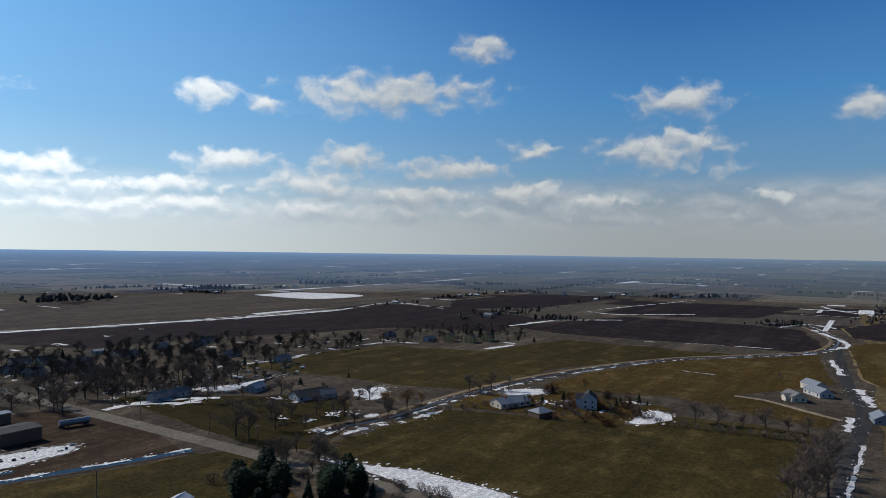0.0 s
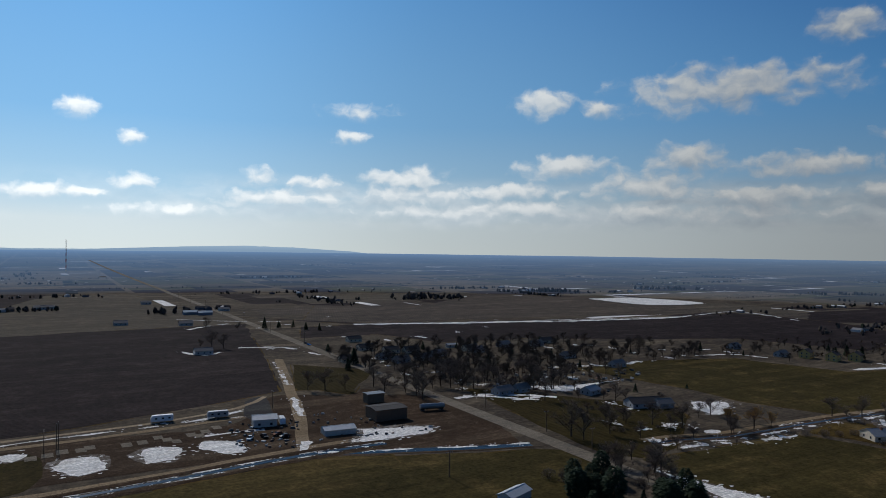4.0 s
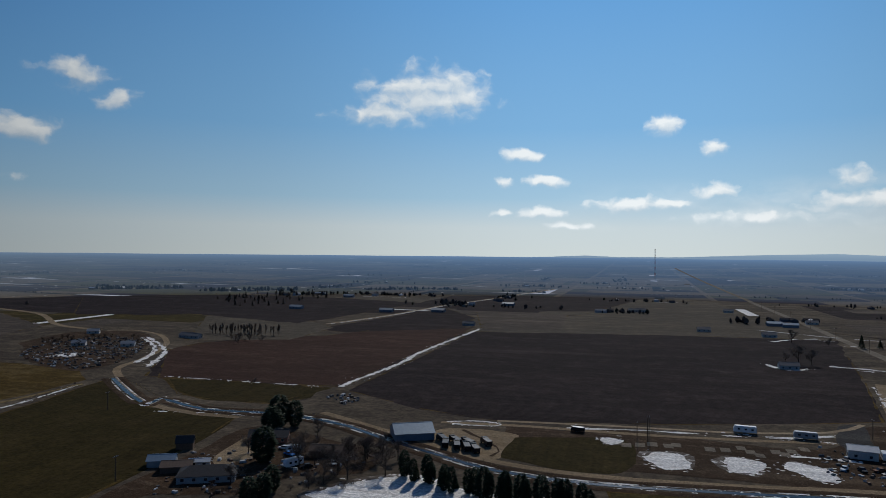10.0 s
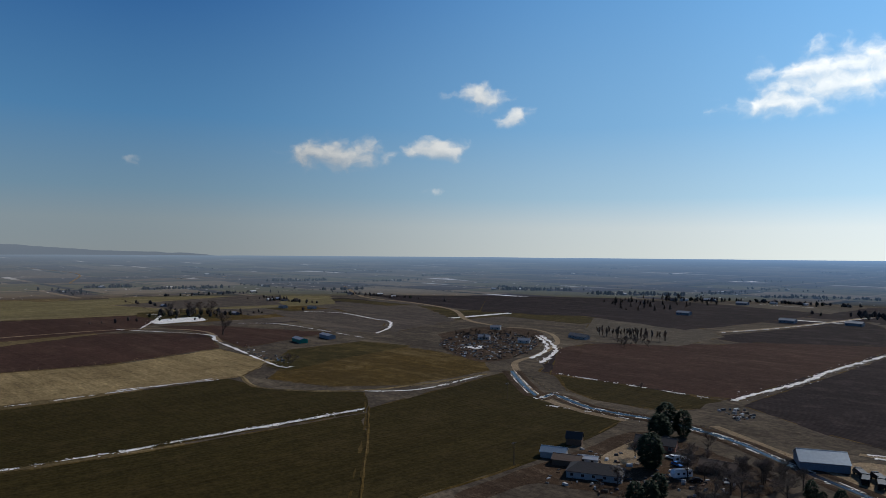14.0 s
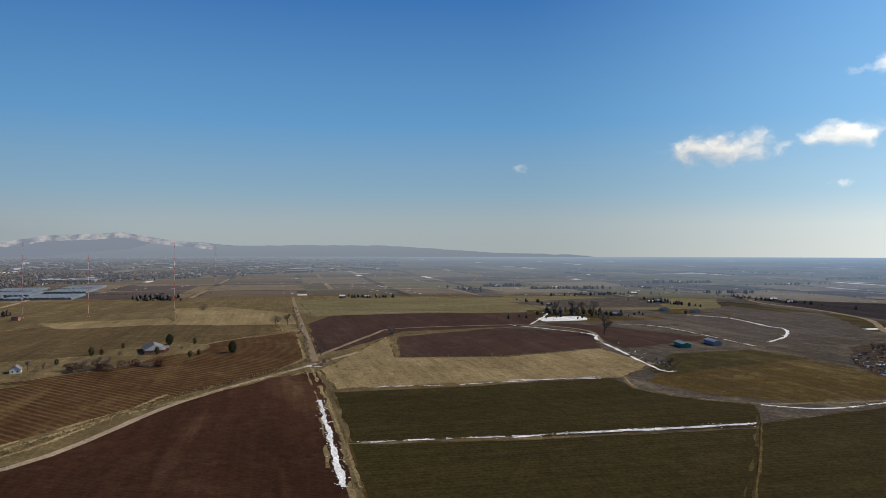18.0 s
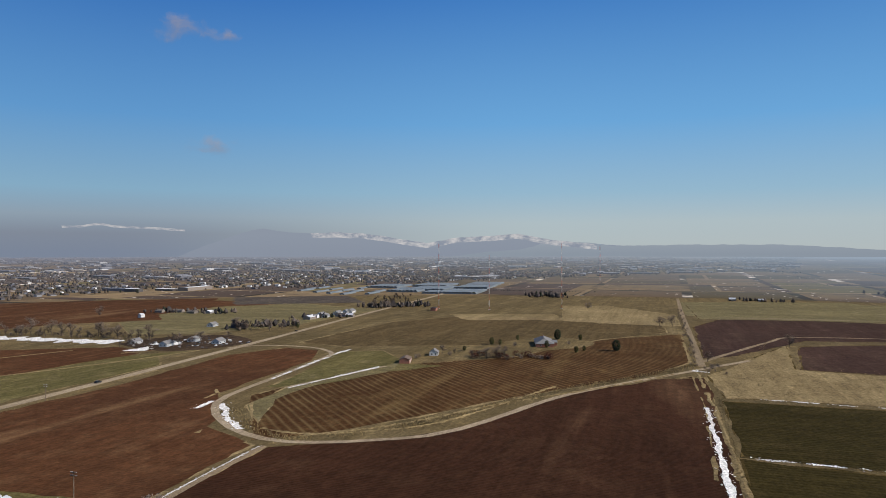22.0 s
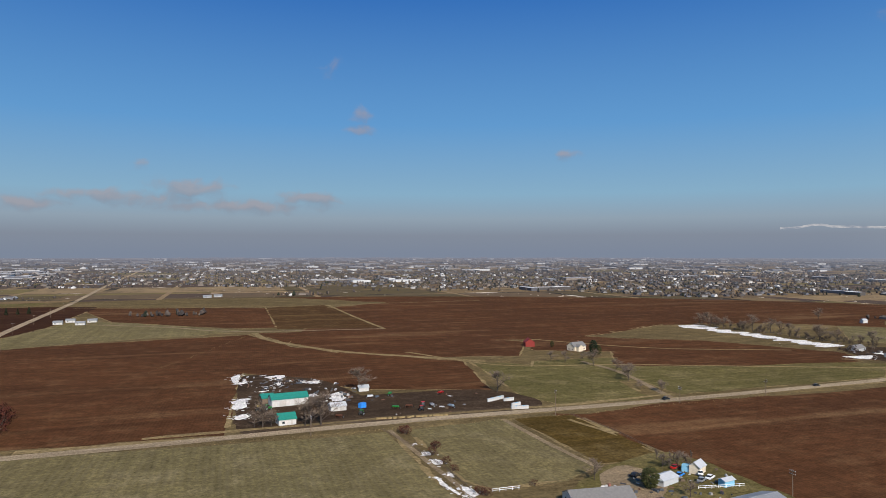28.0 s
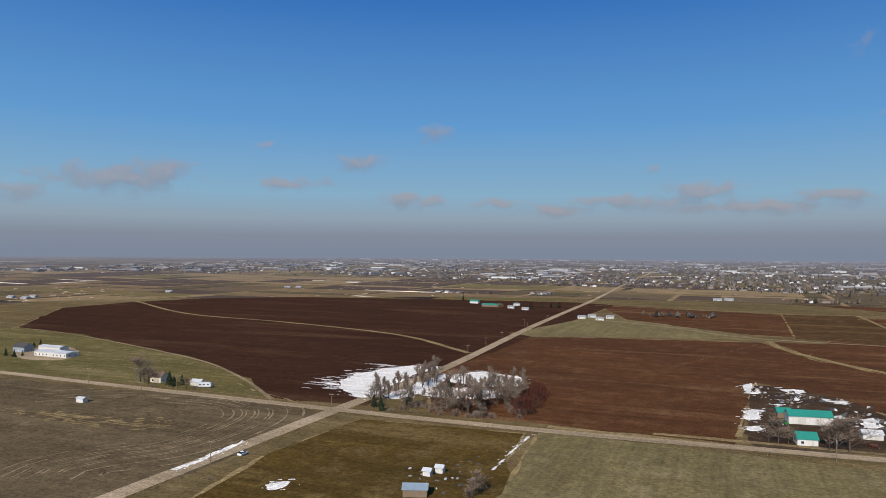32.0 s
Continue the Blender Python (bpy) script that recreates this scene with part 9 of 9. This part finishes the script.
# belts of trees with farms and hamlets: from, to, how many trees, their height, how many houses
BELTS_WEST = ((-846, -1094, -915, -1026, 40, 9, 2), (-1132, -1082, -1234, -988, 40, 8, 6), (-1239, -342, -1360, -212, 50, 8, 5), (-850, -112, -886, -66, 30, 7, 1), (-747, -334, -771, -305, 26, 7, 0), (-1345, -817, -1453, -714, 30, 7, 3), (-525, -1008, -565, -965, 14, 11, 0))
BELTS_SOUTH = ((269, -1026, 232, -1021, 24, 8, 1), (21, -966, -30, -959, 22, 6, 2), (-134, -877, -155, -874, 14, 7, 0), (-442, -1752, -646, -1753, 60, 6, 12), (-780, -1096, -907, -1084, 40, 7, 2), (-502, -981, -605, -968, 26, 8, 0), (-169, -913, -229, -905, 10, 5, 4))
BELTS_SOUTH_EAST = ((980, -1117, 862, -1210, 60, 8, 4), (767, -1153, 631, -1256, 90, 8, 3), (506, -1326, 414, -1395, 40, 6, 3), (574, -1121, 507, -1171, 30, 7, 4))
BELTS_EAST = ((1529, -479, 1510, -555, 50, 8, 6), (1414, -539, 1376, -699, 80, 7, 4), (1569, -921, 1532, -1074, 60, 8, 3), (1233, 209, 1220, 154, 26, 9, 0), (1228, -115, 1205, -212, 30, 6, 2), (843, -337, 826, -404, 26, 8, 0), (1178, -825, 1160, -899, 26, 7, 1))
BELTS_NORTH = ((-356, 1355, -257, 1361, 14, 5, 6), (-86, 948, -9, 951, 30, 8, 0), (38, 1687, 183, 1697, 40, 8, 8), (-339, 1718, -172, 1730, 40, 6, 5), (-565, 1324, -415, 1333, 16, 4, 5), (106, 1329, 214, 1335, 26, 8, 2), (928, 395, 974, 329, 60, 9, 0), (634, 429, 670, 378, 34, 8, 2), (1255, 207, 1292, 153, 26, 9, 0), (757, 403, 788, 358, 16, 6, 5), (-1184, 2058, -857, 2088, 60, 7, 14), (772, 635, 788, 538, 30, 7, 4))
for ax, ay, bx, by, trees, tall, homes in (*BELTS_NORTH, *BELTS_WEST, *BELTS_SOUTH, *BELTS_SOUTH_EAST, *BELTS_EAST):
    for k in range(trees + homes):
        f = rnd.random()
        x, y = ax + (bx - ax) * f + rnd.gauss(0, 8), ay + (by - ay) * f + rnd.gauss(0, 8)
        z = plain_z(math.hypot(x, y))
        if k < trees:
            copse.tree(x, y, z, tall * rnd.uniform(0.45, 1.15), rnd)
        else:
            (flat if rnd.random() < 0.4 else town).house(x, y, z, rnd.uniform(4, 9), rnd.uniform(3, 5), rnd.uniform(2.2, 3.0), rnd.uniform(1.4, 2.4), rnd.choice((0, 1.57)))
# scattered farms, hedges and woods elsewhere
for i in range(110):
    u, r = rnd.uniform(-178, 6), 760 + 2500 * rnd.random() ** 1.3
    c = yaw_vec(u) * r
    x0, y0 = round(c.x / 200) * 200 + rnd.uniform(-12, 12), round(c.y / 200) * 200 + rnd.uniform(-12, 12)
    r = math.hypot(x0, y0)
    if r < 740 or abs(x0 + 200) < 25 or any(within(Vector((x0, y0, 0)), q, 25.0) for q in EDGES):
        continue
    along_x = rnd.random() < 0.65
    ax, ay = (rnd.uniform(30, 90), rnd.uniform(5, 16)) if along_x else (rnd.uniform(5, 16), rnd.uniform(30, 70))
    for _ in range(rnd.choice((1, 1, 2, 3, 4))):
        x, y = x0 + rnd.gauss(0, ax * 0.6), y0 + rnd.gauss(0, ay)
        (flat if rnd.random() < 0.4 else town).house(x, y, plain_z(math.hypot(x, y)), rnd.uniform(3, 7), rnd.uniform(2.4, 4.2), rnd.uniform(1.8, 2.6), rnd.uniform(1.2, 2.0), rnd.choice((0, 1.57)))
    for _ in range(rnd.choice((12, 22, 34, 50))):
        x, y = x0 + rnd.gauss(0, ax), y0 + rnd.gauss(0, ay)
        copse.tree(x, y, plain_z(math.hypot(x, y)), rnd.uniform(2.2, 6.5), rnd)
for i in range(120):
    u, r = rnd.uniform(-178, 40), 1350 + 2600 * rnd.random()
    c = yaw_vec(u) * r
    d = rnd.choice(((1, 0), (1, 0), (0, 1)))
    x, y = (c.x, round(c.y / 200) * 200) if d[0] else (round(c.x / 200) * 200, c.y)
    for j in range(rnd.randint(14, 60)):
        px_, py_ = x + d[0] * j * 6 + rnd.uniform(-3, 3), y + d[1] * j * 6 + rnd.uniform(-2, 2)
        rr_ = math.hypot(px_, py_)
        if 900 < rr_ < 4650 and rnd.random() < 0.7 and abs(px_ + 205) > 14:
            copse.tree(px_, py_, plain_z(rr_), rnd.uniform(1.2, 3.6), rnd)
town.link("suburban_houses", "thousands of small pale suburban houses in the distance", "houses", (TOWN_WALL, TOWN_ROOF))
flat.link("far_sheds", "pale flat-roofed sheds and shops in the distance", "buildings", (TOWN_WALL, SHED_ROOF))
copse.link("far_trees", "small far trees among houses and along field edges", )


# quilt of far fields, under everything else
QUILT_Z = [0.002]


def quilt(mat, label, count, seed, lo, hi, size, u0, u1, slim=(0.3, 1.0)):
    rr = random.Random(seed)
    verts, faces = [], []
    while len(faces) < count:
        c = yaw_vec(rr.uniform(u0, u1)) * (lo + (hi - lo) * rr.random() ** 0.8)
        w, d = rr.uniform(*size), rr.uniform(*size) * rr.uniform(*slim)
        if rr.random() < 0.5:
            w, d = d, w
        if any(not lo - 60 < math.hypot(c.x + a, c.y + b) < FLAT - 20 for a in (-w, w) for b in (-d, d)) or abs(c.x + 205) < w + 12:
            count -= 0.2
            continue
        QUILT_Z[0] += 0.0001
        k = len(verts)
        for a, b in ((-w, -d), (w, -d), (w, d), (-w, d)):
            verts.append((c.x + a * rr.uniform(0.92, 1.08), c.y + b * rr.uniform(0.9, 1.1), QUILT_Z[0]))
        faces.append((k, k + 1, k + 2, k + 3))
    tagged(new("far_fields", raw("far_fields", verts, faces, mat)), label, "fields", kind="stuff")


quilt(SOIL_DARK, "dark ploughed fields in the distance", 60, 1, 820, 1280, (50, 150), -178, -10)
quilt(SOIL_GREY, "grey brown worked fields in the distance", 36, 2, 820, 1280, (50, 140), -178, 30)
quilt(DULL, "dull stubble fields in the distance", 30, 3, 820, 1280, (50, 140), -178, 40)
quilt(TURF_OLIVE, "olive pastures in the distance", 16, 4, 820, 1280, (50, 130), -40, 40)
quilt(TURF_GOLD, "golden lots in the distance", 8, 5, 820, 1280, (40, 100), -20, 40, (0.1, 0.5))
quilt(SNOW, "slivers of old snow on far fields", 46, 6, 820, 1280, (12, 70), -178, -20, (0.04, 0.2))


# ---- greenhouses of the nursery ----
FILM = plain("milky_greenhouse_film", (0.13, 0.15, 0.162), 0.6, 0.0, 0.25, 0.05)


def greenhouse(x, y, length, width, rot):
    e = empty("greenhouse", x, y, rot, "long milky blue greenhouse with an arched roof", "greenhouse", "nursery greenhouses")
    n = 8
    prof = [(math.cos(math.pi * i / n) * width / 2, 1.6 + math.sin(math.pi * i / n) * 2.2) for i in range(n + 1)]
    prof = [(width / 2, -0.2)] + prof + [(-width / 2, -0.2)]
    verts = [(sx * length / 2, a, b) for sx in (-1, 1) for a, b in prof]
    k = len(prof)
    part_me = raw("cover", verts, [(i, i + 1, k + i + 1, k + i) for i in range(k - 1)], FILM)
    c = new("cover", part_me)
    c.parent = e
    for s in (0, 1):
        w = new("end_wall", raw("end_wall", verts[s * k:(s + 1) * k], [tuple(range(k))], FILM))
        w.parent = e
        part("door", boxm(*sorted(((2 * s - 1) * (length / 2), (2 * s - 1) * (length / 2 + 0.08))), -1.2, 1.2, 0, 2.2), METAL, w)


def greenhouse_range(x, y, length, bays, rot):
    """Gutter-connected greenhouses side by side under one roof of many arches."""
    e = empty("greenhouse_range", x, y, rot, "broad range of joined milky blue greenhouses", "greenhouse", "nursery greenhouses")
    e.location.z = plain_z(math.hypot(x, y))
    for k in range(bays):
        prof = [((math.cos(math.pi * i / 5) * -3.9), 3.0 + math.sin(math.pi * i / 5) * 1.5) for i in range(6)]
        verts = [(sx * length / 2, a + 8 * k, b) for sx in (-1, 1) for a, b in prof]
        c = new("roof", raw("roof", verts, [(i, i + 1, 7 + i, 6 + i) for i in range(5)], FILM))
        c.parent = e
    part("wall", boxm(-length / 2, length / 2, -4, 8 * bays - 4, -0.5, 2.95), FILM, e)
    part("door", boxm(-length / 2 - 0.1, -length / 2, 2, 5, 0, 2.6), METAL, e)


for x, y, length, bays in ((1330, 330, 120, 9), (1420, 420, 130, 10), (1350, 455, 110, 8), (1510, 350, 130, 9), (1560, 455, 130, 10), (1480, 545, 120, 9), (1640, 360, 120, 9), (1290, 400, 60, 4)):
    greenhouse_range(x, y, length, bays, 3)
for x, y in ((1215, 560), (1240, 600), (1262, 640), (1290, 575), (1320, 610), (1350, 650), (1240, 520), (1300, 530), (1390, 700), (1345, 705), (1290, 690), (1405, 610)):
    greenhouse(x, y, 62, 9, 3)


# ---- clutter in the yards ----
SCRAP = island_tones("mixed_scrap", ((0.04, 0.04, 0.045), (0.24, 0.23, 0.22), (0.1, 0.07, 0.045), (0.42, 0.42, 0.42), (0.06, 0.07, 0.08), (0.13, 0.07, 0.045), (0.1, 0.1, 0.1)))


def clutter(poly, count, seed, label, big=1.0):
    """Pallets, drums, boards and scrap lying about, too mixed to count."""
    rr = random.Random(seed)
    poly = list(poly)
    xs, ys = [p[0] for p in poly], [p[1] for p in poly]
    verts, faces = [], []
    while count > 0:
        x, y = rr.uniform(min(xs), max(xs)), rr.uniform(min(ys), max(ys))
        if not inside((x, y), poly):
            continue
        count -= 1
        w, d, h = rr.uniform(0.15, 1.3) * big, rr.uniform(0.15, 0.7) * big, rr.uniform(0.1, 0.8) * big
        g = rr.uniform(0, 3.14)
        k = len(verts)
        for sz, q in ((-0.1, 1.0), (h, rr.uniform(0.6, 1.0))):
            for px_, py_ in ((-w, -d), (w, -d), (w, d), (-w, d)):
                px_, py_ = px_ * q, py_ * q
                verts.append((x + px_ * math.cos(g) - py_ * math.sin(g), y + px_ * math.sin(g) + py_ * math.cos(g), sz + 0.1))
        for f in ((4, 5, 6, 7), (0, 1, 5, 4), (1, 2, 6, 5), (2, 3, 7, 6), (3, 0, 4, 7)):
            faces.append(tuple(k + i for i in f))
    tagged(new("scrap", raw("scrap", verts, faces, SCRAP)), label, "clutter", kind="stuff")


clutter(((428.0, -416.4), (478.5, -480.5), (442.2, -539.8), (387.0, -505.1), (341.2, -423.7), (341.7, -378.2), (390.3, -392.2)), 620, 1, "scrap and old machinery lying in the salvage yard", 1.3)
clutter(((148.5, -194.5), (163.8, -237.5), (147.3, -274.7), (91.5, -258.8), (97.5, -221.9), (126.9, -197.5)), 150, 2, "odds and ends lying about the farmyard")
clutter(((17.6, 466.1), (63.1, 442.6), (83.5, 401.4), (70.8, 369.9), (56.1, 393.5), (17.6, 423.2)), 90, 3, "boards and implements lying in the yard", 1.3)
clutter(((66.8, 381.9), (149.5, 370.9), (162.1, 330.9), (85.4, 329.8)), 16, 4, "implements and bins standing in the yard", 1.2)
clutter(((141.9, 218.0), (177.6, 215.5), (169.3, 168.8), (138.7, 179.8), (122.8, 202.4)), 80, 5, "odds and ends round the homestead")
clutter(((-78.7, -321.5), (-108.9, -313.7), (-95.5, -267.8), (-71.8, -274.4)), 70, 6, "machinery and materials in the contractor's yard")
clutter(((-121.8, -333.9), (-145.4, -291.2), (-166.2, -264.8), (-119.2, -270.9), (-104.7, -272.8)), 40, 7, "machinery and materials in the muddy yard")
clutter(((-112.4, 233.7), (-88.4, 268.0), (-73.7, 229.6), (-89.1, 211.0)), 30, 8, "feeders and boards in the animal pen", 0.7)
clutter(((560.4, -297.3), (454.1, -279.0), (417.8, -262.9), (440.7, -258.0)), 40, 9, "scrap along the ditch", 1.2)
clutter(((485.9, 432.9), (531.5, 425.0), (566.0, 384.1), (538.5, 340.8), (495.3, 359.5)), 90, 10, "odds and ends in the farmyard", 1.3)
clutter(((155.8, -350.2), (147.1, -363.2), (131.9, -348.0), (138.3, -334.4)), 40, 11, "heap of dark rubble at the field corner", 1.2)
clutter(((-226.4, -363.5), (-336.0, -378.8), (-368.7, -335.0), (-280.6, -288.4), (-239.2, -308.0)), 120, 12, "garden sheds and odds and ends in the village", 1.5)
for i, poly in enumerate((((500.9, 419.9), (525.5, 407.1), (504.4, 393.9)), ((462.4, 412.0), (488.4, 409.4), (469.6, 396.7)), ((33.1, 460.9), (43.9, 461.7), (40.7, 445.9)), ((51.5, 434.3), (62.5, 438.7), (62.5, 426.8)), ((408.2, -420.0), (403.0, -438.8), (391.2, -426.0)))):
    snow_patch(poly, "patch of melting snow between scrap")
